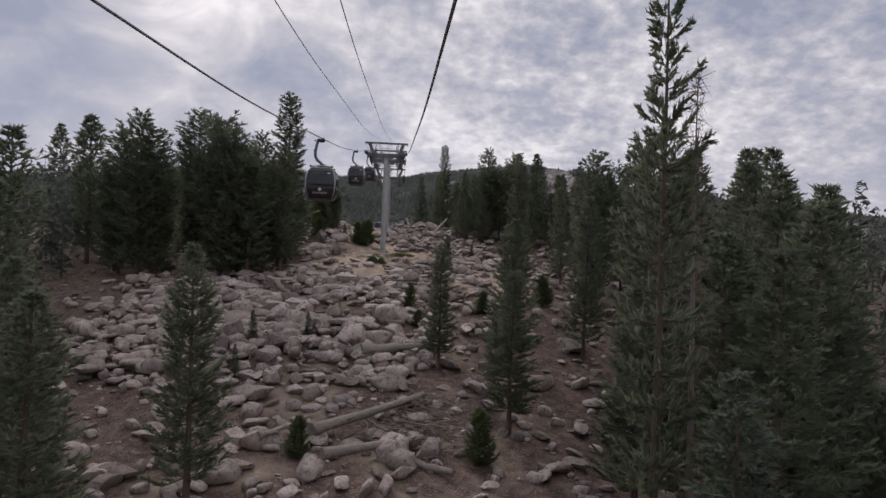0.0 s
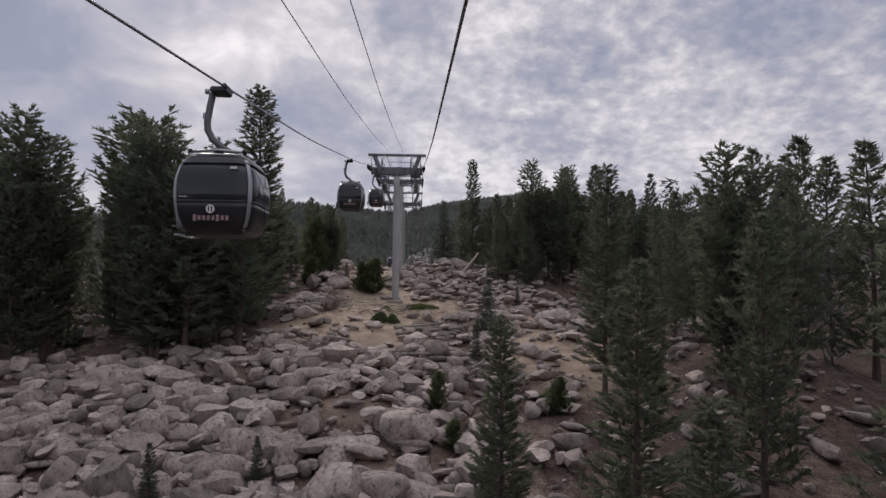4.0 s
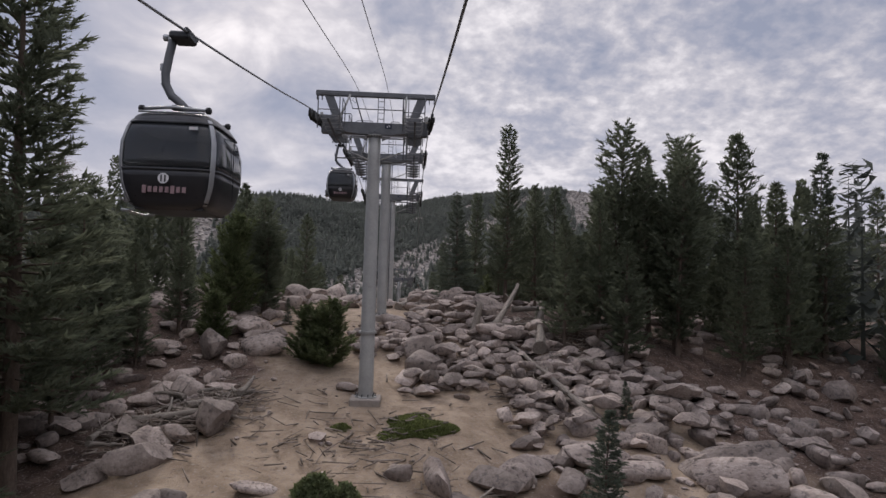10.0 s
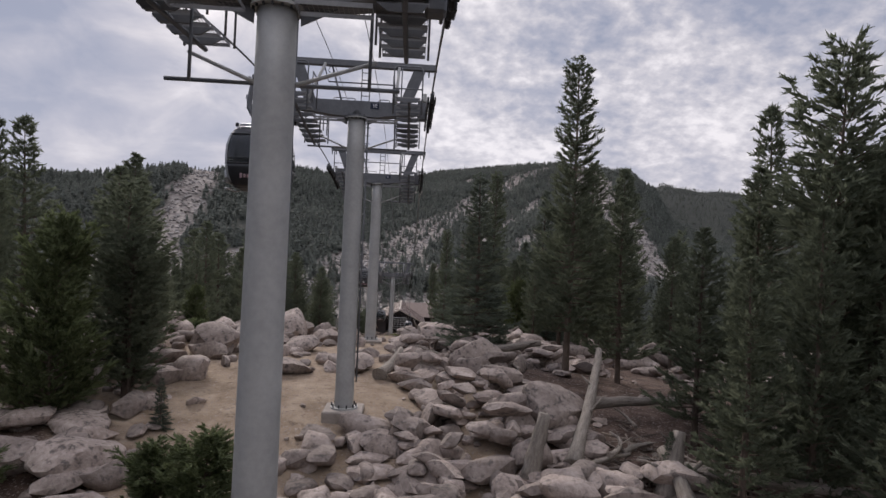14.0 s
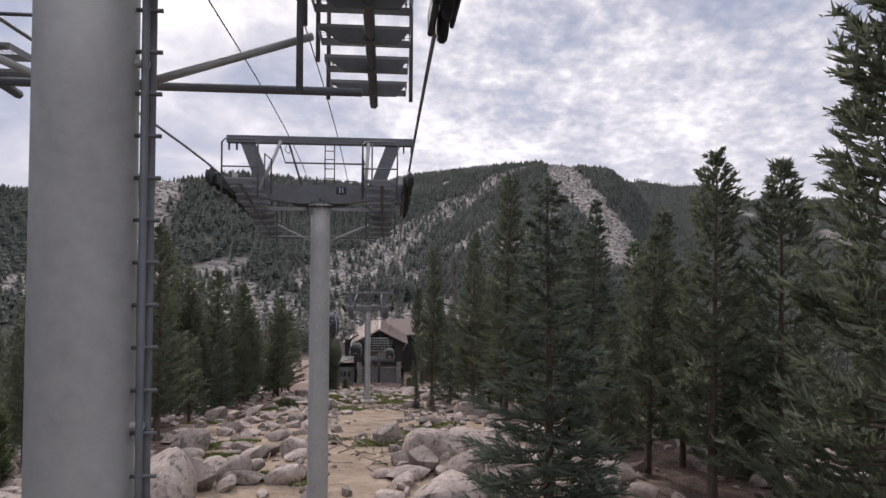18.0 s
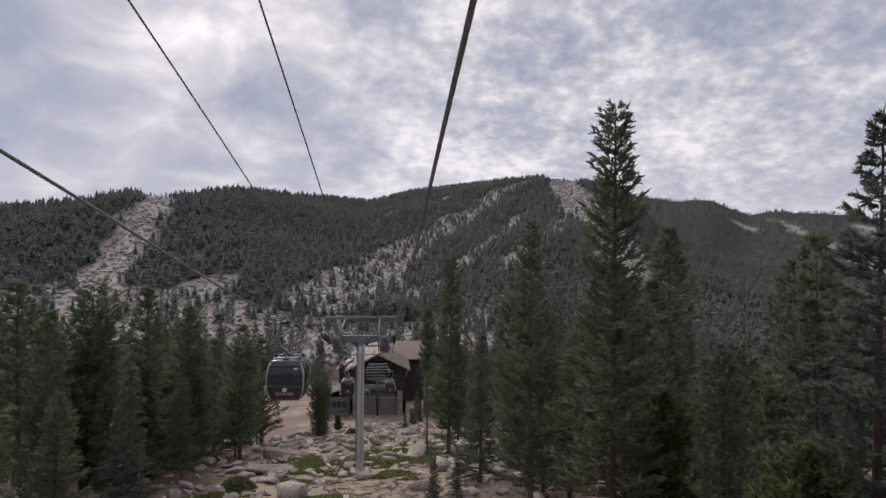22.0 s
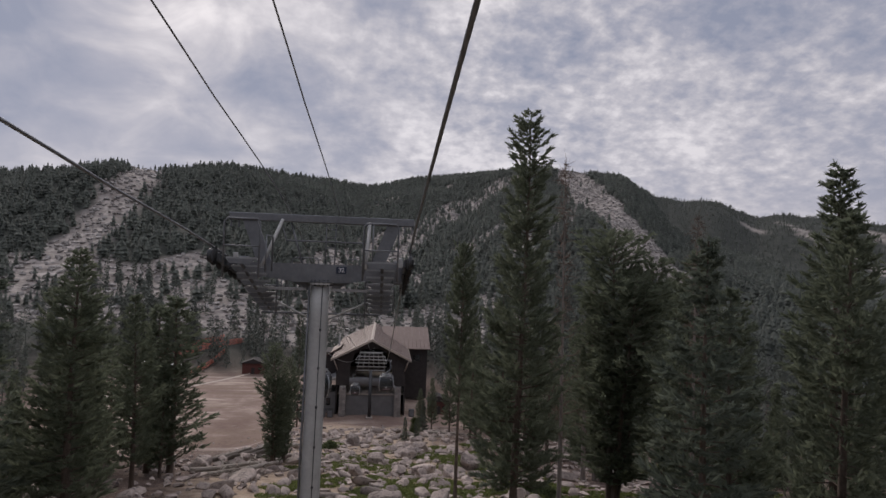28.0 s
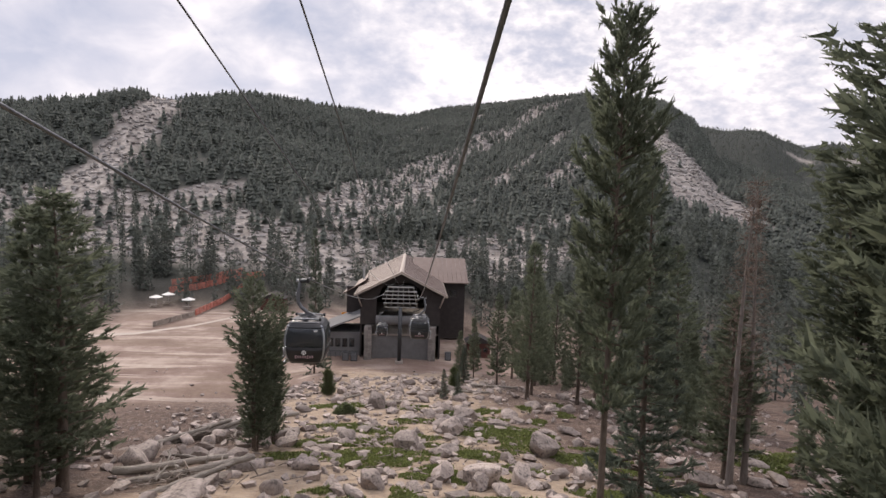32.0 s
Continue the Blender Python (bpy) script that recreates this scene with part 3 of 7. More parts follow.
def tube_bm(points, radius, sides=8, bm=None, r2=None):
    """A round bar along points."""
    bm = bm or bmesh.new()
    pts = [Vector(p) for p in points]
    rings = []
    for i, p in enumerate(pts):
        d = (pts[min(i + 1, len(pts) - 1)] - pts[max(i - 1, 0)]).normalized()
        a = d.orthogonal().normalized() if i == 0 else (rings_a - d * rings_a.dot(d)).normalized()
        rings_a = a
        b = d.cross(a)
        r = radius if r2 is None else radius + (r2 - radius) * i / (len(pts) - 1)
        rings.append([bm.verts.new(p + (a * math.cos(k * 2 * math.pi / sides) + b * math.sin(k * 2 * math.pi / sides)) * r) for k in range(sides)])
    for q, s in zip(rings, rings[1:]):
        for k in range(sides):
            f = bm.faces.new((q[k], q[(k + 1) % sides], s[(k + 1) % sides], s[k]))
            f.smooth = True
    bm.faces.new(rings[0][::-1])
    bm.faces.new(rings[-1])
    return bm


def disc_bm(radius, width, at=(0, 0, 0), axis="x", sides=16, bevel=0.0, bm=None):
    own = bmesh.new()
    bmesh.ops.create_cone(own, cap_ends=True, segments=sides, radius1=radius, radius2=radius, depth=width)
    if bevel:
        bmesh.ops.bevel(own, geom=[e for e in own.edges if len(e.link_faces) == 2 and e.calc_face_angle(0) > 1], offset=bevel, segments=1, affect="EDGES")
    if axis == "x":
        bmesh.ops.rotate(own, cent=(0, 0, 0), matrix=Matrix.Rotation(math.pi / 2, 3, "Y"), verts=own.verts)
    elif axis == "y":
        bmesh.ops.rotate(own, cent=(0, 0, 0), matrix=Matrix.Rotation(math.pi / 2, 3, "X"), verts=own.verts)
    bmesh.ops.translate(own, vec=at, verts=own.verts)
    return own if bm is None else join_bm(bm, own)


def text_mesh(body, size, mat, name="lettering"):
    cu = bpy.data.curves.new(name, "FONT")
    cu.body, cu.size, cu.extrude, cu.align_x, cu.align_y = body, size, 0.004, "CENTER", "CENTER"
    tmp = bpy.data.objects.new(name, cu)
    scene.collection.objects.link(tmp)
    dg = bpy.context.evaluated_depsgraph_get()
    me = bpy.data.meshes.new_from_object(tmp.evaluated_get(dg))
    bpy.data.objects.remove(tmp)
    me.materials.clear()
    me.materials.append(mat)
    return me


# ---------------------------------------------------------------- ropes
GAUGE = 2.72
ROPE_Y = np.array([-60, -3.5, 15, 30, 45, 58, 66, 72, 78, 83, 88, 93.5, 98, 103, 108.5, 114, 120, 126, 133, 140, 147, 152, 158.7, 166, 175, 190, 205, 220, 235, 250, 262, 272], float)
ROPE_Z = np.array([-1.0, 2.66, 4.23, 6.15, 8.07, 10.12, 11.41, 12.5, 13.6, 14.3, 14.65, 14.88, 14.75, 14.51, 14.15, 13.3, 12.29, 11.21, 10.12, 9.06, 8.12, 7.42, 6.3, 4.75, 2.7, -0.6, -3.6, -6.3, -8.7, -10.8, -12.2, -12.4], float)


# the unladen side and the signal lines hang a little lower between the towers
SLACK_Y = np.array([-60, 55, 72, 80, 108.5, 116, 128, 150, 155, 158.7, 165, 180, 230, 262], float)
SLACK_ROPE = np.array([-0.1, -0.04, -0.08, 0, 0, -0.12, -0.3, -0.25, -0.1, 0, -0.25, -0.32, -0.2, 0], float)
SLACK_LINE = np.array([0, 0, 0, 0, 0, -0.12, -0.28, -0.28, -0.1, 0, -0.26, -0.32, -0.2, 0], float)


def rope_z(y, side=1):
    return float(np.interp(y, ROPE_Y, ROPE_Z) + (np.interp(y, SLACK_Y, SLACK_ROPE) if side < 0 else 0))


def rope_run(name, x, lift, radius, label, slack):
    ys = np.arange(-60, 272, 2.0)
    zs = sum(np.interp(ys + o, ROPE_Y, ROPE_Z) for o in (-4, -2, 0, 2, 4)) / 5 + np.interp(ys, SLACK_Y, slack)
    bm = tube_bm([(x, y, z + lift) for y, z in zip(ys, zs)], radius, 8)
    me = bpy.data.meshes.new(name)
    bm.to_mesh(me)
    bm.free()
    me.materials.append(M_ROPE)
    tagged(new(name, me), label, "cable")


def twisted_rope(name, x, radius, label, pitch=0.42, step=0.085, lobes=6, per=3):
    """Six strands laid round each other: a lobed section that turns along the run."""
    ys = np.concatenate([np.arange(-60, -12, 2.0), np.arange(-12, 176, step), np.arange(176, 272, 2.0)])
    zs = sum(np.interp(ys + o, ROPE_Y, ROPE_Z) for o in (-4, -2, 0, 2, 4)) / 5
    n = lobes * per
    a = 2 * math.pi * np.arange(n) / n
    r = radius * np.where(np.arange(n) % per == 0, 0.84, 1.08)
    turn = 2 * math.pi * ys / (pitch * lobes)
    X = x + r[None] * np.cos(a[None] + turn[:, None])
    Z = zs[:, None] + r[None] * np.sin(a[None] + turn[:, None])
    Y = np.repeat(ys[:, None], n, 1)
    i = np.arange(len(ys) - 1)[:, None] * n
    j, k = np.arange(n)[None], (np.arange(n)[None] + 1) % n
    tris = np.concatenate([np.stack([i + j, i + k, i + n + k], -1).reshape(-1, 3), np.stack([i + j, i + n + k, i + n + j], -1).reshape(-1, 3)])
    tagged(new(name, tri_mesh(name, np.stack([X, Y, Z], -1).reshape(-1, 3), tris, [M_ROPE], smooth_shade=True)), label, "cable")


twisted_rope("haul_rope", GAUGE, 0.028, "thick dark twisted steel haul rope above the line")
rope_run("haul_rope", -GAUGE, 0.0, 0.028, "thick dark twisted steel haul rope above the line", SLACK_ROPE)
rope_run("communication_line", -1.07, 1.7, 0.014, "thin black communication line strung between tower frames", SLACK_LINE)
rope_run("communication_line", 0.49, 1.7, 0.014, "thin black communication line strung between tower frames", SLACK_LINE)


# ---------------------------------------------------------------- conifers
def conifer(seed, style, H=15.0, spacing=0.45, twigs=4.2, blades=7, blade=1.0):
    """Trunk with limbs, and crown of feathered twigs, for a tree H metres high. Returns two meshes."""
    rng = np.random.default_rng(seed)
    tv, tf = [], []

    def bar(p0, p1, r0, r1, n=5):
        p0, p1 = np.array(p0, float), np.array(p1, float)
        d = p1 - p0
        d /= np.linalg.norm(d) + 1e-9
        a = np.cross(d, (0.3, 0.9, 0.1) if abs(d[2]) > 0.7 else (0, 0, 1))
        a /= np.linalg.norm(a)
        b = np.cross(d, a)
        k = len(tv)
        for p, r in ((p0, r0), (p1, r1)):
            for i in range(n):
                an = 2 * math.pi * i / n
                tv.append(p + (a * math.cos(an) + b * math.sin(an)) * r)
        for i in range(n):
            j = (i + 1) % n
            tf.append((k + i, k + j, k + n + j))
            tf.append((k + i, k + n + j, k + n + i))

    lean = rng.normal(0, 0.012, 2)
    bend = rng.uniform(0, 6.28)

    def axis(h):
        s = h / H
        return np.array([lean[0] * h + 0.18 * s * math.sin(bend + 3 * s), lean[1] * h + 0.18 * s * math.cos(bend + 2 * s), h])

    rad = {"fir": 0.015, "pine": 0.016, "spire": 0.013, "bare": 0.014, "snag": 0.014, "bushy": 0.014, "round": 0.012}[style] * H
    hs = np.linspace(0, H * 0.985, 12)
    for h0, h1 in zip(hs, hs[1:]):
        r0, r1 = rad * (1 - 0.93 * h0 / H) * (1.25 if h0 == 0 else 1), rad * (1 - 0.93 * h1 / H)
        bar(axis(h0) - (0, 0, 0.6 if h0 == 0 else 0), axis(h1), r0, r1, 8)
    stem = (len(tv), len(tf))
    cp, cd, cl, cw = [], [], [], []
    base = {"fir": 0.07, "pine": 0.14, "spire": 0.15, "bare": 0.42, "bushy": 0.02, "snag": 0.25, "round": 0.1}[style] * H
    rise = {"fir": (-0.16, 0.55), "pine": (0.02, 0.5), "spire": (-0.1, 0.6), "bare": (-0.05, 0.55), "snag": (0.1, 0.0), "bushy": (0.35, 0.5), "round": (0.2, 0.6)}[style]
    curl = {"fir": 0.12, "pine": 0.3, "spire": 0.25, "bare": 0.25, "snag": 0.1, "bushy": 0.3, "round": 0.35}[style]
    flat = {"fir": 0.25, "pine": 0.6, "spire": 0.5, "bare": 0.4, "bushy": 0.9, "snag": 1, "round": 0.9}[style]
    swell = rng.uniform(0, 6.28)
    h = base
    while h < H * 0.985:
        s = (h - base) / (H - base)
        tip = min(1.0, (1 - s) / 0.07)
        if style == "fir":
            L = H * 0.185 * (1 - s) ** 0.9 + 0.12
        elif style == "pine":
            L = H * 0.165 * (1 - s) ** 0.72 * (0.8 + 0.2 * min(1, s * 5)) * tip + 0.12
        elif style == "spire":
            L = H * (0.034 + 0.078 * min(1, max(0, (0.88 - s) / 0.6))) * tip + 0.1
        elif style == "bare":
            L = H * (0.045 + 0.06 * min(1, max(0, (0.95 - s) / 0.5))) * tip * (0.55 + 0.45 * min(1, s * 4)) + 0.1
        elif style == "round":
            L = H * 0.105 * math.sqrt(max(0.02, 1 - ((s - 0.42) / 0.6) ** 2)) * (1 + 0.22 * math.sin(swell + 23 * s)) + 0.1
        elif style == "bushy":
            L = H * 0.24 * (1 - s ** 1.7) + 0.15
        else:
            L = H * 0.07 * (1 - s) ** 0.6 * rng.uniform(0.3, 1.2) + 0.15
        L *= 1 + 0.14 * math.sin(swell + 9 * s) + rng.normal(0, 0.08)
        az0 = rng.uniform(0, 6.28)
        n = rng.integers(3, 6) if style == "snag" else rng.integers(4, 7)
        for i in range(n):
            az = az0 + 6.283 * i / n + rng.normal(0, 0.25)
            ln = L * rng.uniform(0.7, 1.18)
            if style != "snag" and rng.random() < 0.12:
                ln *= 0.45
            up = rise[0] + rise[1] * s + rng.normal(0, 0.1)
            o = axis(h + rng.normal(0, 0.07))
            out = np.array([math.cos(az), math.sin(az), 0])
            m = o + out * ln * 0.55 + np.array([0, 0, ln * 0.55 * up])
            e = o + out * ln + np.array([0, 0, ln * (up + curl)])
            br = max(0.01, 0.015 * ln)
            if ln > 0.6 or style == "snag":
                bar(o, m, br * 1.4, br, 3)
            if style == "snag":
                bar(m, e, br, 0.006, 3)
                for _ in range(6):
                    q = o + (e - o) * rng.uniform(0.2, 0.95)
                    bar(q, q + rng.normal(0, 0.25, 3) + out * 0.2, 0.012, 0.004, 3)
                continue
            side = np.cross(out, (0, 0, 1))
            k = max(3, int(ln * twigs + 1.5))
            for j in range(k):
                u = 0.18 + 0.8 * ((j + rng.uniform(0, 0.8)) / k) ** 0.85
                p = (o + (m - o) * u / 0.55) if u < 0.55 else (m + (e - m) * (u - 0.55) / 0.45)
                sg = 1 if j % 2 else -1
                ax = out * rng.uniform(0.6, 1.0) + side * sg * rng.uniform(0.35, 1.0) * (1.15 - 0.7 * u) + np.array([0, 0, rng.normal(0.12 if style == "fir" else 0.32, 0.2)])
                ax /= np.linalg.norm(ax)
                tl = min(ln, 1.6) * rng.uniform(0.22, 0.42) * (1.25 - 0.6 * u) + 0.12 * blade
                # a tufted twig: broad sprays for its body, then short needles standing off all round, thickest at the tip
                q = rng.normal(0, 1, (3, 3))
                q[:, 2] = np.abs(q[:, 2]) * 0.8
                d = ax + q * np.array([[0.12], [0.38], [0.38]])
                d /= np.linalg.norm(d, axis=1)[:, None]
                cp.append(p + ax * tl * np.array([[-0.1], [0.2], [0.45]])), cd.append(d), cl.append((tl * np.array([1.1, 0.75, 0.7]) + 0.1) * rng.uniform(0.8, 1.1)), cw.append((np.array([0.05, 0.06, 0.055]) + 0.02 * tl) * min(1.2, 0.1 + 0.82 * blade))
                fr = np.linspace(0.1, 1.0, blades)[:, None] ** 0.7
                r = rng.normal(0, 1, (blades, 3))
                r[:, 2] = np.abs(r[:, 2]) * flat + 0.25
                r -= (r @ ax)[:, None] * ax
                r /= np.linalg.norm(r, axis=1)[:, None] + 1e-6
                d = ax * (0.45 + 0.45 * fr) + r * (rng.uniform(0.5, 1.0, (blades, 1)) * (1.15 - 0.3 * fr)) * np.where(rng.random((blades, 1)) < 0.3, -1, 1)
                d /= np.linalg.norm(d, axis=1)[:, None]
                cp.append(p + ax * fr * tl)
                cd.append(d)
                cl.append(rng.uniform(0.11, 0.19, blades) * blade)
                cw.append(rng.uniform(0.019, 0.033, blades) * blade)
            # blunt tuft on the end of the limb
            d = rng.normal(0, 0.75, (7, 3)) + out * 0.7 + np.array([0, 0, 0.35])
            d /= np.linalg.norm(d, axis=1)[:, None]
            cp.append(np.repeat(e[None], 7, 0) - out * 0.05), cd.append(d), cl.append(rng.uniform(0.14, 0.24, 7) * blade ** 0.6), cw.append(rng.uniform(0.03, 0.05, 7) * blade ** 0.6)
        h += spacing * rng.uniform(0.75, 1.25) * (1.0 - 0.35 * s)
    bark = M_BARK_GREY if style == "snag" else M_BARK
    if style == "snag":
        return tri_mesh("trunk", np.array(tv[:stem[0]]), tf[:stem[1]], [bark]), tri_mesh("bare_crown", np.array(tv[stem[0]:]), np.array(tf[stem[1]:]) - stem[0], [M_DEADTWIG])
    trunk = tri_mesh("trunk", np.array(tv), tf, [bark])
    for _ in range(16):
        d = np.array([[rng.normal(0, 0.22), rng.normal(0, 0.22), 1.0]])
        cp.append(axis(H * rng.uniform(0.9, 0.985))[None]), cd.append(d / np.linalg.norm(d)), cl.append(rng.uniform(0.22, 0.4, 1)), cw.append(np.array([0.03]))
    P, D, Ln, W = np.concatenate(cp), np.concatenate(cd), np.concatenate(cl)[:, None], np.concatenate(cw)[:, None]
    S = np.cross(D, rng.normal(0, 1, D.shape))
    S /= np.linalg.norm(S, axis=1)[:, None] + 1e-9
    V = np.stack([P - S * W, P + D * Ln * 0.12 + S * W, P + D * Ln], 1).reshape(-1, 3)
    F = np.arange(len(V)).reshape(-1, 3)
    return trunk, tri_mesh("crown", V, F, [{"fir": M_FIR, "bushy": M_SHRUB}.get(style, M_NEEDLE)])


KINDS = {}
for nm, style, seeds, HH, sp_, tw_, nb_, bl in (("fir", "fir", (11, 12), 12.0, 0.4, 4.8, 7, 1.25), ("pine", "pine", (21, 22, 23), 14.0, 0.44, 4.6, 6, 1.35), ("wood", "pine", (25, 26, 27), 14.0, 0.6, 2.6, 6, 2.2), ("tall", "spire", (24,), 20.0, 0.42, 5.0, 7, 1.3),
                                                ("column", "spire", (31, 32), 15.0, 0.42, 4.6, 7, 1.3), ("full", "bare", (33,), 15.0, 0.34, 6.5, 13, 0.9), ("fine_pine", "pine", (28, 29), 14.0, 0.42, 5.4, 7, 1.1), ("fine_fir", "fir", (13,), 13.0, 0.4, 5.6, 12, 1.0), ("fine_tall", "spire", (34,), 18.0, 0.4, 5.8, 8, 1.1), ("open", "spire", (35, 36), 18.0, 0.8, 6.0, 9, 1.1), ("close_fir", "fir", (14,), 10.0, 0.26, 10.0, 13, 0.5), ("close_pine", "pine", (37,), 14.0, 0.38, 7.0, 12, 0.8), ("close_spire", "spire", (38,), 18.0, 0.38, 7.4, 9, 0.85), ("snag", "snag", (41, 42), 12.0, 0.42, 1, 1, 1), ("bushy", "bushy", (51,), 5.0, 0.2, 11.0, 11, 0.75)):
    KINDS[nm] = [(conifer(sd, style, HH, sp_, tw_, nb_, bl), HH) for sd in seeds]


def many_topped(seeds, H, *how):
    """Several leaders rising from one foot and parting, as old pines near the tree line grow."""
    out = []
    stems = [conifer(sd, "round", H, *how) for sd in seeds]
    rng = np.random.default_rng(seeds[0])
    poses = []
    for i in range(len(stems)):
        a, k = 6.283 * i / len(stems) + rng.uniform(-0.4, 0.4), 1.0 if i == 0 else rng.uniform(0.72, 0.93)
        poses.append(np.array(Matrix.Rotation(a, 4, "Z") @ Matrix.Translation((0.12, 0, 0)) @ Matrix.Rotation(0.02 if i == 0 else rng.uniform(0.07, 0.14), 4, "Y") @ Matrix.Scale(k, 4)))
    for w, (name, mat) in enumerate((("trunk", M_BARK), ("crown", M_NEEDLE))):
        V, F, off = [], [], 0
        for pair, m in zip(stems, poses):
            me = pair[w]
            v, f = np.zeros(len(me.vertices) * 3, np.float32), np.zeros(len(me.polygons) * 3, np.int32)
            me.vertices.foreach_get("co", v)
            me.loops.foreach_get("vertex_index", f)
            V.append(v.reshape(-1, 3) @ m[:3, :3].T + m[:3, 3])
            F.append(f.reshape(-1, 3) + off)
            off += len(me.vertices)
            bpy.data.meshes.remove(me)
        out.append(tri_mesh(name, np.concatenate(V), np.concatenate(F), [mat]))
    return tuple(out)


KINDS["round"] = [(many_topped(sd, 13.0, 0.54, 4.2, 5, 1.35), 13.0) for sd in ((61, 62, 63, 69), (64, 65, 70), (66, 67, 68))]
TREE_WORDS = {"round": ("pine_tree", "dark green pine with several tufted rounded tops", "pine"), "wood": ("pine_tree", "bushy dark green pine with boughs down to the ground", "pine"), "full": ("pine_tree", "slender pine with short boughs above a long bare trunk", "pine"), "tall": ("pine_tree", "very tall slender pine with a narrow spired top", "pine"), "fir": ("fir_tree", "dark green fir with layered drooping boughs", "fir"), "pine": ("pine_tree", "tall dark green pine with tufted upswept branches", "pine"), "column": ("pine_tree", "slender columnar pine with short tufted branches", "pine"),
              "snag": ("dead_tree", "dead grey standing snag with bare broken twigs", "dead tree"), "bushy": ("young_pine", "bushy young pine growing between the granite boulders", "pine")}
for a_, b_ in (("fine_pine", "pine"), ("fine_fir", "fir"), ("fine_tall", "tall"), ("open", "tall"), ("close_fir", "fir"), ("close_pine", "pine"), ("close_spire", "tall")):
    TREE_WORDS[a_] = TREE_WORDS[b_]
FINE = {(15.6, 176.5), (13.4, 122.0), (18.4, 47.0), (14.1, 110.5)}
tree_rng = np.random.default_rng(5)


def tree(kind, x, y, top=None, height=None, wide=1.0, var=None, lean=0.0, label=None, group=""):
    if kind in ("pine", "fir", "tall", "column") and ((-11.6 < x < 10.6 and y < 200 and (top or 0) - gz(x, y) > 9) or (x, y) in FINE):
        kind = {"pine": "fine_pine", "fir": "fine_fir"}.get(kind, "fine_tall")
    z = gz(x, y) - 0.1
    Hh = height if height else top - z
    if kind == "pine" and (abs(x) > 15.5 or (y > 185 and abs(x) > 9)):
        kind = "wood"
    vs = KINDS[kind]
    (trunk, crown), H0 = vs[tree_rng.integers(len(vs)) if var is None else var % len(vs)]
    s = Hh / H0
    m = Matrix.Translation((x, y, z)) @ Matrix.Rotation(lean, 4, "Y") @ Matrix.Rotation(tree_rng.uniform(0, 6.28), 4, "Z") @ Matrix.Diagonal((s * wide, s * wide, s, 1))
    w = TREE_WORDS[kind]
    th = thing(w[0], m, label or w[1], w[2], group)
    piece("trunk", trunk, th)
    piece("crown", crown, th)
    return th


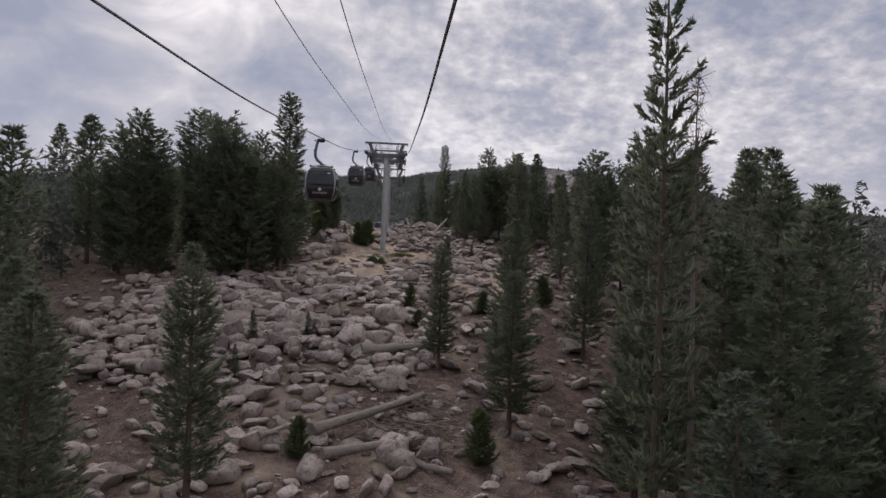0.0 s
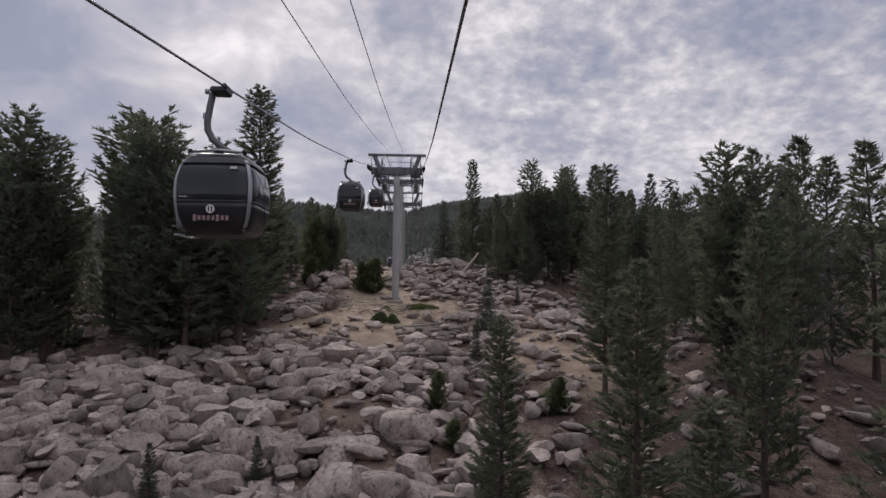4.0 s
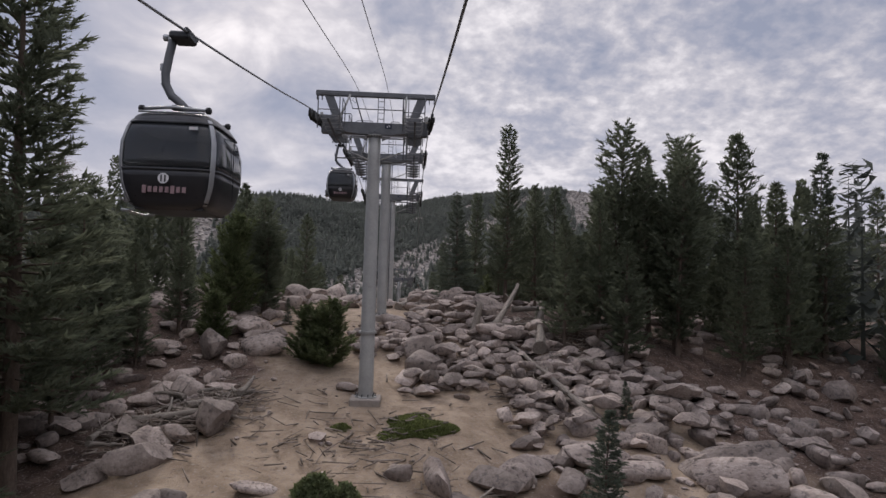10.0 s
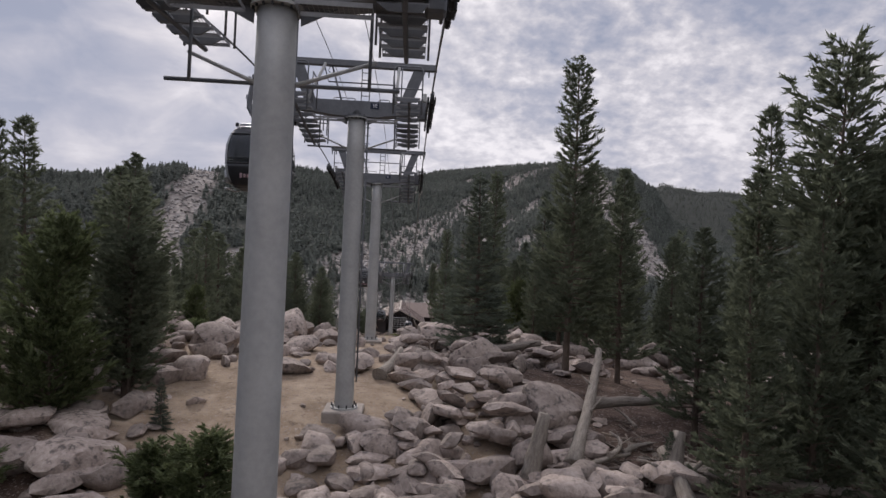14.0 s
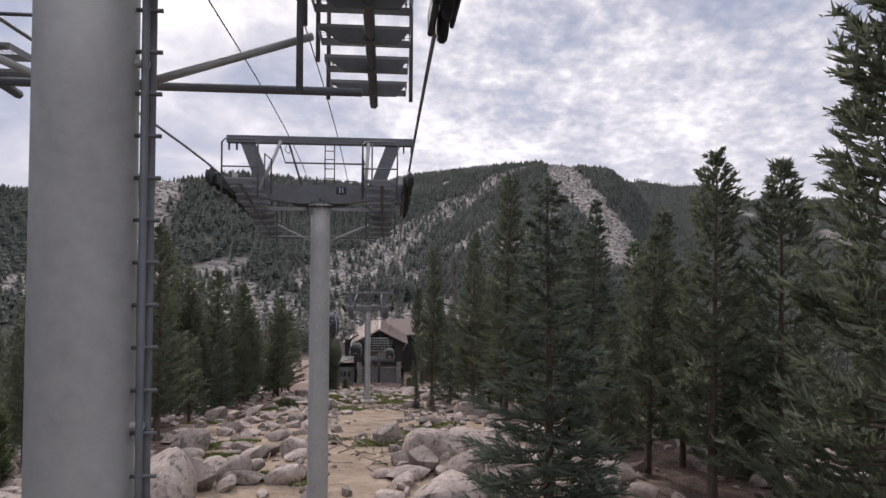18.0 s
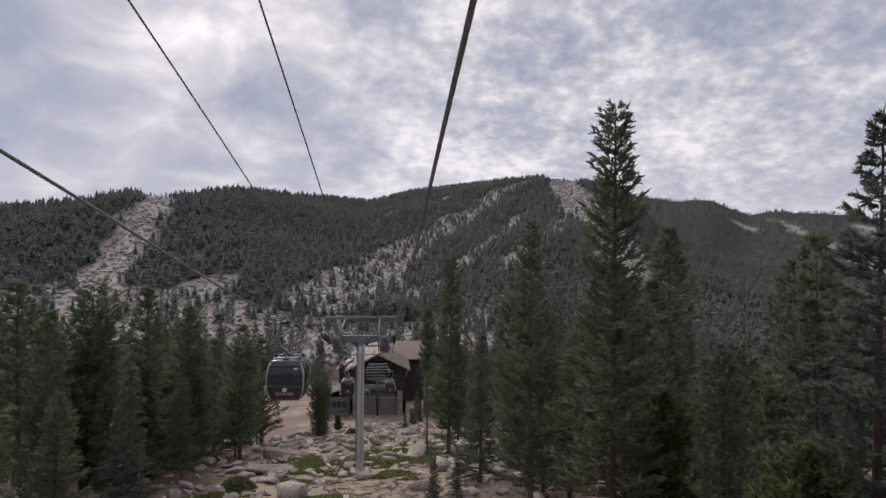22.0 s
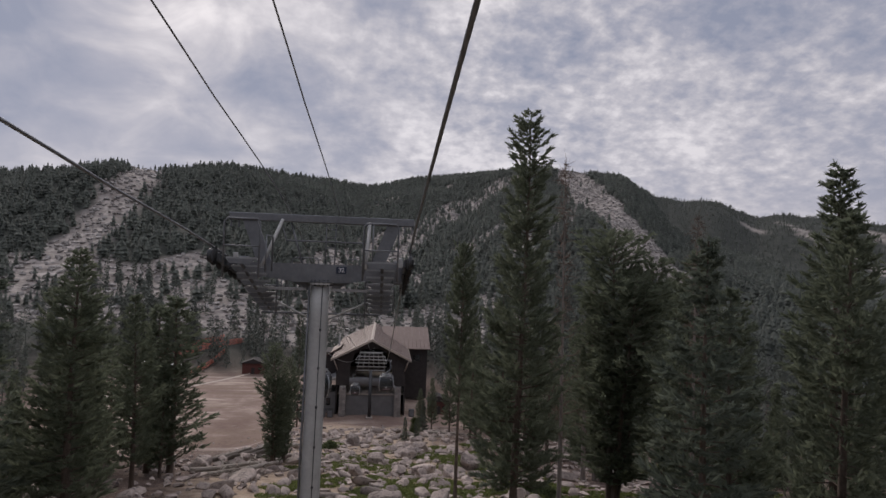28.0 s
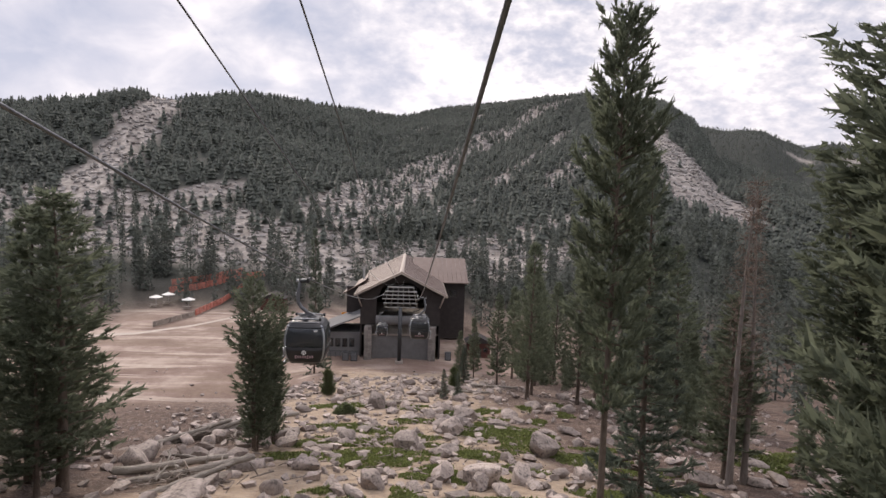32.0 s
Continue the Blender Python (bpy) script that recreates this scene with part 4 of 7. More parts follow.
# trees beside the line, by where their stems stand: kind, x, y, height of the top, breadth
for k, x, y, top, wd_ in (
    # first stretch
    ("open", 12.6, 20.2, 13.5, 0.6), ("pine", 17.5, 30, 5.5, 1.0), ("pine", 15.5, 17, 0.5, 1.15), ("pine", 20.5, 22, 3.0, 1.1), ("fir", 11.5, 12.5, -3.0, 1.1),
    ("pine", -8.2, 14.5, -1.6, 1.1), ("pine", -11.5, 11.5, 0.2, 1.1), ("pine", -7.2, 25.2, 0.0, 0.9), ("pine", -15.5, 17, 0.5, 1.1), ("pine", -14, 25, -2.5, 1.0), ("pine", -18, 30, -1.0, 1.0),
    ("column", 9.2, 33.3, -1.0, 1.3), ("close_spire", 5.45, 42.9, 0.6, 1.0), ("pine", 17.5, 45.5, 5.2, 0.8), ("pine", 11.0, 43.2, 2.8, 1.15), ("column", 9.3, 40.0, -4.4, 1.2),
    ("close_spire", 13.5, 55.4, 9.3, 0.95), ("pine", 20.2, 63.0, 7.8, 0.85), ("round", 21.7, 56.1, 10.6, 1.05), ("pine", 26.0, 70.3, 9.9, 0.9),   ("pine", 23.3, 68, 9.8, 0.7), ("pine", 30.1, 76, 11.0, 0.75), ("pine", 32.9, 78, 11.9, 0.75), ("pine", 28.4, 66, 12.8, 0.7), ("pine", 27.0, 58, 11.8, 0.8), ("pine", 19.6, 38, 9.1, 0.85), ("column", 25.9, 60, 8.0, 1.0),
    ("pine", 51, 97, 19.9, 0.9), ("pine", 44, 86, 15.5, 0.9), ("wood", 38, 70, 13.5, 0.9), ("wood", 34, 60, 12.5, 0.9), ("wood", 42, 64, 13.5, 1.0), ("wood", 47, 72, 15.0, 1.0), ("wood", 30, 44, 8.5, 1.0), ("wood", 36, 50, 11.0, 1.0), ("wood", 28, 36, 6.5, 1.0), ("wood", 25, 28, 4.5, 1.0),
    ("pine", 11.1, 86.0, 9.5, 1.0), ("pine", 14.2, 84.2, 8.5, 1.15), ("pine", 12.4, 88.0, 9.0, 1.0), ("fir", 9.8, 87.5, 4.5, 1.0),
    ("close_spire", -11.5, 72.1, 19.0, 1.15), ("round", -14.6, 69.7, 13.3, 1.05), ("pine", -10.6, 63.3, 11.0, 1.0), ("round", -21.4, 70, 15.4, 1.2), ("round", -15.5, 61, 11.8, 1.15), ("round", -23.4, 62, 11.8, 1.1), ("round", -27, 62, 11.7, 1.2), ("round", -17, 64, 13.5, 1.15), ("round", -24, 60, 13.0, 1.1), ("pine", -13.5, 80, 9.5, 1.1), ("pine", -17.5, 78, 12.0, 1.05),
    ("pine", -48, 90, 17.4, 0.8), ("pine", -32, 66, 14, 1.0), ("pine", -28, 46, 9, 1.0), ("pine", -24, 38, 4, 1.0),
    ("bushy", -10.2, 92.5, 10.0, 0.8), ("pine", -15.3, 96.8, 14.2, 0.6), ("pine", -14.5, 88, 8.0, 1.0), ("pine", -19, 92, 9.0, 1.0),
     ("pine", -13.6, 67.5, 9.0, 1.35), ("pine", -11.9, 68.6, 6.5, 1.35), ("pine", -14.0, 74.5, 8.5, 1.15), ("pine", -12.6, 76.5, 6.0, 1.1),      ("pine", -12.8, 84.5, 5.5, 1.1), ("pine", -11.9, 96.5, 8.5, 1.1),
    ("pine", 14.0, 25.5, -1.5, 1.15), ("pine", 17.8, 25.0, 1.5, 1.15), ("pine", 21, 32, 3.0, 1.1),      
    ("pine", 12.0, 90.5, 10.5, 1.0), ("pine", 15.2, 92.5, 13.0, 1.0), ("pine", 17.6, 89.5, 13.5, 1.0), ("pine", 24.8, 86.0, 10.0, 1.1), ("pine", 21.5, 85.2, 9.0, 1.1), ("pine", 28.5, 88.0, 11.5, 1.1), ("pine", 11.0, 112.5, 9.5, 0.9), ("pine", 15.5, 115.5, 11.5, 1.0), ("pine", 11.8, 125.5, 9.0, 1.0), ("pine", 13.6, 133.5, 9.5, 1.0), ("pine", 12.2, 142.0, 7.0, 1.0), 
    ("pine", -13.8, 117.5, 8.0, 1.1), ("pine", -12.6, 129.5, 7.5, 1.1), ("pine", -13.6, 139.5, 5.5, 1.1), ("pine", -15.5, 150.5, 4.5, 1.1), ("pine", -12.9, 155.5, 3.5, 1.0), ("pine", -14.6, 163.5, 2.5, 1.1), ("pine", -12.4, 169.5, 1.5, 1.0), ("pine", -15.6, 173.5, 1.5, 1.1), ("pine", -13.4, 184.5, -1.5, 1.0), ("pine", -17.5, 194.5, -4.5, 1.0),
    ("pine", -14.2, 83.5, 9.0, 1.25), ("pine", -16.5, 86.5, 11.0, 1.2), ("pine", -12.2, 88.8, 8.2, 1.15), ("pine", -9.2, 97.5, 12.0, 1.0), ("pine", -11.2, 99.0, 12.6, 1.1), ("pine", -12.6, 104, 13.9, 1.0), ("pine", -18.7, 105, 15.7, 0.9), ("pine", -13.5, 60.8, 8.5, 1.35), ("pine", -12.6, 64.3, 8.0, 1.35), ("pine", -15.8, 66.0, 10.5, 1.2),
    # crest, to the right
    ("round", 15.4, 88.3, 16.1, 1.0), ("round", 20.8, 91.5, 16.3, 0.9), ("pine", 22.9, 88.5, 16.1, 0.8), ("fir", 30.4, 91.2, 15.8, 0.75), ("pine", 26.5, 90, 13.2, 0.9), ("round", 18.3, 86.9, 14.6, 1.0), ("pine", 13.3, 86.5, 11.0, 0.8), ("column", 33, 84, 11.5, 1.0), ("column", 38, 85, 12.0, 1.0),
    ("pine", 52.7, 113.8, 17.4, 0.8), ("pine", 23.5, 105.1, 18.8, 0.8), ("close_spire", 9.3, 97.2, 18.2, 0.85), ("pine", 11.6, 97.0, 12.1, 1.0), ("round", -8.4, 94.6, 11.4, 1.25), ("close_fir", 5.9, 102.9, 13.7, 1.05), ("pine", 18.5, 99.0, 9.5, 0.9),
    ("pine", 14.1, 110.5, 15.9, 0.9), ("pine", 15.8, 109.2, 15.4, 0.8), ("pine", 13.2, 114.0, 13.0, 0.9), ("pine", 18.2, 106.5, 11.0, 0.9), ("fir", 13.6, 119.5, 9.5, 1.0), ("column", 17.0, 120.5, 14.5, 1.0),
    # the steep side
    ("close_spire", 10.3, 130.5, 17.7, 0.85), ("close_pine", 9.2, 138.7, 14.0, 0.8), ("close_spire", 7.75, 164.6, 13.1, 0.8), ("full", 6.3, 172.2, 7.6, 0.54), ("fir", 10.5, 180.3, 5.6, 0.65), ("fir", 8.6, 151.0, 7.2, 0.85), ("fir", 11.9, 146.5, 8.5, 0.9), ("fir", 14.8, 137.5, 11.0, 0.95), ("round", 16.8, 176.5, 8.6, 1.1), ("column", 20.7, 193.4, -1.2, 1.3), ("pine", 18.0, 170.0, 7.5, 1.0),
    ("column", 25.6, 168.7, 12.5, 1.0), ("pine", 21.4, 179.2, 6.5, 1.0), ("pine", 19, 160, 9.0, 0.9), ("pine", 22, 150, 14.8, 0.8), ("pine", 26.4, 159.5, 15.8, 0.8), ("fir", 13.4, 122.0, 15.2, 0.75), ("fir", 16.5, 128, 10.5, 0.95), ("pine", 21, 134, 13.0, 0.9), ("pine", 12.6, 156.5, 6.0, 0.9), ("pine", 25, 141, 12.5, 0.9),
    ("pine", -10.9, 125.1, 13.6, 0.9), ("pine", -16.2, 157.7, 10.5, 0.95), ("round", -19.4, 154.8, 10.4, 1.1), ("pine", -23.0, 153.0, 11.0, 1.1), ("pine", -14.6, 162.5, 8.6, 1.1), ("fir", -16.0, 167.0, 8.2, 1.0), ("pine", -11.4, 167.1, 6.6, 1.0), ("pine", -21.5, 138.9, 11.0, 0.95), ("pine", -19.5, 167.6, 7.0, 0.95), ("pine", -14.0, 134, 9.5, 0.9), ("pine", -16.5, 128, 11.5, 0.9), ("fir", -12.5, 145, 6.0, 0.9), ("pine", -12.8, 178, 4.0, 0.85), ("pine", -17.5, 181, 4.0, 0.95), ("pine", -22, 176, 5.0, 0.95), ("pine", -19, 149, 9.0, 0.9), ("pine", -25, 160, 8.5, 0.9),
    ("pine", -15.2, 187.0, 2.6, 1.2), ("pine", -13.2, 186.0, 3.6, 1.25), ("round", -7.6, 197.0, -1.6, 0.95), ("round", -7.0, 199.2, -3.2, 0.8), ("fir", -12.8, 252, -1.0, 0.45), ("pine", -19.5, 190.5, 0.0, 0.95), ("pine", -24, 196, -1.0, 0.9),
    ("pine", 14.5, 222.4, -0.6, 0.8), ("pine", 16.1, 228, -4.0, 0.8), ("column", 13.2, 236.0, -8.0, 0.9), ("pine", 19, 219, -1.5, 0.8), ("pine", 23, 226, -3.0, 0.8), ("column", 8.8, 241.5, -14.0, 1.0), ("column", 11.2, 246, -13.0, 0.9), ("pine", 19, 240, -6.0, 0.8), ("pine", 24, 250, -8.0, 0.8), ("column", 17.5, 250, -9.0, 0.9), ("pine", 21, 207, 0.5, 0.85), ("pine", 27, 214, 0.0, 0.85),
):
    tree(k, x, y, top=top, wide=wd_)
tree("snag", 17.1, 167.3, top=9.5, wide=0.62)
tree("snag", 10.95, 168.5, top=12.1, wide=0.5)
tree("snag", 20.0, 191.5, top=5.6, wide=0.85, label="dead standing pine with rust-brown twigs and bare top")
tree("snag", 21.4, 192.5, top=4.9, wide=0.85, label="dead standing pine with rust-brown twigs and bare top")
tree("snag", 14.95, 22.0, top=8.5, wide=0.55)
tree("snag", -19.8, 88.5, top=13.0, wide=1.4)


# saplings and bushes
for k, x, y, hh, wd_ in (("fir", -9.1, 45.6, 3.0, 1.0), ("fir", -5.1, 47.4, 2.4, 1.0), ("fir", -9.1, 40.6, 2.6, 1.0), ("fir", 6.2, 60.4, 3.0, 0.9), ("fir", 7.8, 68.1, 4.8, 1.05), ("bushy", 3.3, 53.3, 2.4, 0.9), ("bushy", 10.2, 53.6, 2.2, 1.0), ("bushy", 16.6, 56, 3.0, 1.1),
                         ("bushy", -2.6, 85.4, 3.9, 1.2), ("bushy", -3.7, 86.0, 3.3, 1.2), ("bushy", -9.7, 87.6, 3.2, 1.1), ("fir", -6.3, 92.5, 1.9, 1.0), ("fir", 4.9, 145.0, 3.0, 0.9), ("fir", 6.3, 145.5, 2.6, 1.0), ("fir", 7.5, 104.5, 3.0, 1.0), ("fir", 12.0, 78.0, 2.2, 1.0), ("bushy", -12.0, 112.0, 3.0, 1.0),
                         ("fir", 5.6, 222.0, 3.4, 0.9), ("fir", 7.2, 224.0, 3.0, 0.9), ("bushy", -6.8, 224.0, 3.0, 0.9), ("fir", 9.2, 239.6, 5.5, 0.9), ("bushy", 7.4, 232.0, 2.6, 1.0), ("bushy", -3.0, 30.0, 2.4, 0.9), ("bushy", 7.0, 30.0, 3.2, 0.9), ("bushy", 4.0, 50.0, 1.6, 1.2), ("bushy", 11.5, 122.0, 5.5, 0.9), ("bushy", 12.6, 131.0, 6.5, 0.8)):
    tree(k, x, y, height=hh, wide=wd_, label="small young conifer among granite boulders" if k == "fir" else None)


# ---------------------------------------------------------------- woods farther off
def scatter(n, xr, yr, rng, keep):
    x, y = rng.uniform(*xr, n), rng.uniform(*yr, n)
    k = keep(x, y)
    return x[k], y[k]


def merged_trees(x, y, h, protos, name, mat, label, rng, slim=1.0):
    """Many distant conifers as one object; protos are (verts, tris) one metre high."""
    Vs, Fs, off = [], [], 0
    z = ground(x, y)
    pick = rng.integers(len(protos), size=len(x))
    for p, (pv, pf) in enumerate(protos):
        idx = np.nonzero(pick == p)[0]
        if not len(idx):
            continue
        a = rng.uniform(0, 6.28, len(idx))
        ca, sa = np.cos(a)[:, None], np.sin(a)[:, None]
        w = (h[idx] * rng.uniform(0.8, 1.2, len(idx)) * slim)[:, None]
        vx = (pv[None, :, 0] * ca - pv[None, :, 1] * sa) * w + x[idx][:, None]
        vy = (pv[None, :, 0] * sa + pv[None, :, 1] * ca) * w + y[idx][:, None]
        vz = pv[None, :, 2] * h[idx][:, None] + z[idx][:, None] - 0.3
        Vs.append(np.stack([vx, vy, vz], -1).reshape(-1, 3))
        Fs.append((pf[None] + (np.arange(len(idx)) * len(pv))[:, None, None] + off).reshape(-1, 3))
        off += len(idx) * len(pv)
    me = tri_mesh(name, np.concatenate(Vs), np.concatenate(Fs), [mat])
    return tagged(new(name, me), label, "forest", kind="stuff")


def far_proto(seed, tiers, sides, r0):
    """Ragged tiers of boughs round a stem, one metre high."""
    rng = np.random.default_rng(seed)
    v, f = [], []
    for i in range(tiers):
        s = i / tiers
        zb, zt = 0.08 + 0.84 * s + rng.normal(0, 0.01), min(1.0, 0.08 + 0.84 * s + 0.30 * (1 - 0.5 * s))
        r = r0 * (1 - s) ** 0.75 * rng.uniform(0.75, 1.2) + 0.012
        k = len(v)
        v.append((rng.normal(0, 0.004), rng.normal(0, 0.004), zt))
        for j in range(sides):
            a = 6.283 * (j + rng.uniform(-0.3, 0.3)) / sides
            q = r * rng.uniform(0.5, 1.25)
            v.append((math.cos(a) * q, math.sin(a) * q, zb - rng.uniform(-0.02, 0.05)))
        for j in range(sides):
            f.append((k, k + 1 + j, k + 1 + (j + 1) % sides))
    return np.array(v), np.array(f)


def mid_proto(seed, n, r0, base, droop, w=0.02):
    """Boughs as loose sprays round a thin stem, one metre high, for trees some way off."""
    rng = np.random.default_rng(seed)
    v, f = [], []
    for a in range(3):
        an, an2 = a * 2.094, (a + 1) * 2.094
        k = len(v)
        v += [(math.cos(an) * 0.014, math.sin(an) * 0.014, 0), (math.cos(an2) * 0.014, math.sin(an2) * 0.014, 0), (0, 0, 0.95)]
        f.append((k, k + 1, k + 2))
    for i in range(n):
        s = rng.random() ** 1.05
        zc = base + (1 - base) * s
        L = r0 * (1 - s) ** 0.65 * rng.uniform(0.45, 1.15) + 0.015
        a = rng.uniform(0, 6.283)
        u = rng.uniform(0.2, 0.75)
        o, e = np.array((math.cos(a) * L * u, math.sin(a) * L * u, zc)), np.array((math.cos(a) * L, math.sin(a) * L, zc + L * (droop + rng.normal(0, 0.35))))
        e = o + (e - o) / (np.linalg.norm(e - o) + 1e-6) * min(max(np.linalg.norm(e - o), 0.03), 0.075)
        sd_ = np.array((-math.sin(a), math.cos(a), rng.normal(0, 0.5))) * rng.uniform(0.6, 1.4) * w
        k = len(v)
        v += [o - sd_, (o + e) / 2 + sd_, e]
        f.append((k, k + 1, k + 2))
    return np.array(v), np.array(f)


wood = np.random.default_rng(77)
FAR_P = [far_proto(i, 4, 4, 0.16) for i in range(4)]
MID_P = [mid_proto(i, 130, 0.19, 0.04, -0.15, 0.042) for i in (1, 2)] + [mid_proto(i, 130, 0.17, 0.05, 0.5, 0.042) for i in (3, 4)]
NEAR_P = [mid_proto(i, 700, 0.21, 0.02, -0.1, 0.021) for i in (5, 6)] + [mid_proto(i, 700, 0.19, 0.03, 0.6, 0.021) for i in (7, 8)]


def slope_keep(x, y):
    d, az = np.hypot(x - OX, y - OY), np.degrees(np.arctan2(x - OX, y - OY))
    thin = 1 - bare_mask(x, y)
    clump = 0.84 + 0.16 * np.tanh(1.5 * wave(x, y, 27, 8))
    return (np.abs(az) < 50) & (d > 260) & (d < np.interp(az, RIDGE_AZ, RIDGE_D) + 60) & (wood.random(len(x)) < thin * clump) & (road_mask(x, y) < 0.3)


fx, fy = scatter(92000, (-520, 720), (330, 1330), wood, slope_keep)
merged_trees(fx, fy, wood.uniform(4.5, 9.5, len(fx)), FAR_P, "far_forest", M_FARTREE, "dense dark conifer forest covering the far mountain slopes", wood, 1.75)
bx, by = scatter(9000, (450, 1500), (900, 2150), wood, lambda x, y: (np.hypot(x - OX, y - OY) > 1100) & (np.hypot(x - OX, y - OY) < 2130) & (np.degrees(np.arctan2(x - OX, y - OY)) > 22) & (np.degrees(np.arctan2(x - OX, y - OY)) < 43) & (wood.random(len(x)) < 1 - 0.9 * talus_mask(x, y)))
merged_trees(bx, by, wood.uniform(6, 11, len(bx)), FAR_P, "distant_forest", M_FARTREE, "hazy conifer forest on the distant ridge", wood, 1.3)


def mid_keep(x, y):
    d = np.hypot(x - OX, y - OY)
    open_ = (np.abs(x) < 26 + 0.05 * y) & (y < 300)
    station = (x > -66) & (x < 30) & (y > 205) & (y < 306 - 0.35 * np.abs(x))
    return ~open_ & ~station & (road_mask(x, y) < 0.2) & (wood.random(len(x)) < (np.where(y > 290, 0.85, 0.5) + 0.4 * np.tanh(wave(x, y, 17, 9))) * (1 - 0.72 * talus_mask(x, y)))


mx, my = scatter(3600, (-130, 140), (5, 430), wood, mid_keep)
merged_trees(mx, my, wood.uniform(8, 15, len(mx)), MID_P, "pine_forest", M_FARTREE, "dark green conifer forest along both sides of the line", wood, 1.0)


def band_keep(x, y):
    right_open = (x > 19) & (x < 46) & (y > 58) & (y < 84)
    edge = np.where(x > 0, np.interp(y, [0, 32, 40, 80, 86, 110, 135, 150, 180, 215, 250], [16, 17, 33, 36, 20, 15, 17, 21, 24, 24, 19]), np.interp(y, [0, 24, 30, 60, 66, 80, 100, 200], [15, 17, 26, 26, 16, 15, 14.5, 16]))
    apron = (x < 0) & (y > 196)
    station = (x > 0) & (x < 17) & (y > 250)
    return (np.abs(x) > edge) & ~right_open & ~apron & ~station


nx_, ny_ = scatter(900, (-36, 38), (6, 262), wood, band_keep)
sel, cell = [], {}
for i in range(len(nx_)):
    key = (int(nx_[i] // 3.1), int(ny_[i] // 3.1))
    if key not in cell:
        cell[key] = 1
        sel.append(i)
nx_, ny_ = nx_[sel], ny_[sel]
nh = wood.uniform(4.5, 11.5, len(nx_)) * np.where(ny_ > 108, 0.82, 1.0)
merged_trees(nx_, ny_, nh, NEAR_P, "pine_thicket", M_NEEDLE, "thicket of dark green pines at the edge of the cleared line", wood, 1.0)


# ---------------------------------------------------------------- boulders
def rock_mesh(seed, sub, flat, name="boulder", mat=None, cut=5, blocky=None):
    """A weathered granite block: a rounded ball or a split slab, cut by planes, then roughened."""
    rng = np.random.default_rng(seed)
    bm = bmesh.new()
    bmesh.ops.create_icosphere(bm, subdivisions=sub, radius=1.0)
    co = np.array([v.co[:] for v in bm.verts])
    blocky = seed % 3 != 0 if blocky is None else blocky
    if blocky:
        co = np.sign(co) * np.abs(co) ** 0.55
        co *= 0.86
        co[:, 0] += 0.22 * co[:, 2] * rng.uniform(-1, 1)
        co[:, 1] *= 1 + 0.25 * co[:, 0] * rng.uniform(-1, 1)
    n = rng.normal(0, 1, (cut + 4, 3))
    n /= np.linalg.norm(n, axis=1)[:, None]
    for k in n:
        lim = rng.uniform(0.6, 0.92) if blocky else rng.uniform(0.52, 0.82)
        over = np.clip(co @ k - lim, 0, None)
        co -= over[:, None] * k[None] * 0.98
    ph = rng.uniform(0, 6, 3)
    co *= 1 + 0.04 * np.sin(co @ rng.normal(0, 3, 3) + ph[0])[:, None] + 0.025 * np.sin(co @ rng.normal(0, 7, 3) + ph[1])[:, None]
    co *= 1 + 0.02 * np.sin(co @ rng.normal(0, 11, 3) + ph[2])[:, None]
    co *= 1.04 if blocky else 1.2
    co *= np.array([rng.uniform(0.95, 1.45), rng.uniform(0.6, 0.95), flat * rng.uniform(0.8, 1.15)])
    for v, c in zip(bm.verts, co):
        v.co = c
    for f in bm.faces:
        f.smooth = True
    me = bpy.data.meshes.new(name)
    bm.to_mesh(me)
    bm.free()
    me.materials.append(mat or M_ROCK)
    me.set_sharp_from_angle(angle=radians(38 if blocky else 50))
    return me


ROCKS = [rock_mesh(100 + i, 3, (0.8, 0.55, 0.34, 0.65, 0.9, 0.42)[i % 6]) for i in range(18)]
rk = np.random.default_rng(9)


def boulder(x, y, size, var=None, sink=0.25, yaw=None, tilt=None, stretch=(1, 1, 1), label="weathered pale granite boulder resting on sandy ground", lift=0.0):
    me = ROCKS[(rk.integers(len(ROCKS)) if var is None else var) % len(ROCKS)]
    r = size / 2
    hz = max(v.co.z for v in me.vertices) * r * stretch[2]
    e = Euler((rk.normal(0, 0.22) if tilt is None else tilt, rk.normal(0, 0.22), rk.uniform(0, 6.28) if yaw is None else yaw))
    m = Matrix.LocRotScale((x, y, gz(x, y) + hz * (1 - 2 * sink) + lift), e, Vector((r * stretch[0], r * stretch[1], r * stretch[2])))
    ob = new("boulder", me)
    ob.matrix_basis = m
    return tagged(ob, label, "boulder", "granite boulders along the line")


# tall split blocks standing close together on the lower slope
for i in range(34):
    bx_, by_ = float(rk.uniform(-13, 2.5)), float(rk.uniform(43, 53))
    k_ = float(rk.uniform(1.3, 2.5))
    boulder(bx_, by_, k_, sink=0.08, tilt=float(rk.normal(0, 0.5)), stretch=(float(rk.uniform(0.8, 1.3)), float(rk.uniform(0.7, 1.0)), float(rk.uniform(0.8, 1.3))), label="tall split granite block wedged among other boulders", lift=0.1)
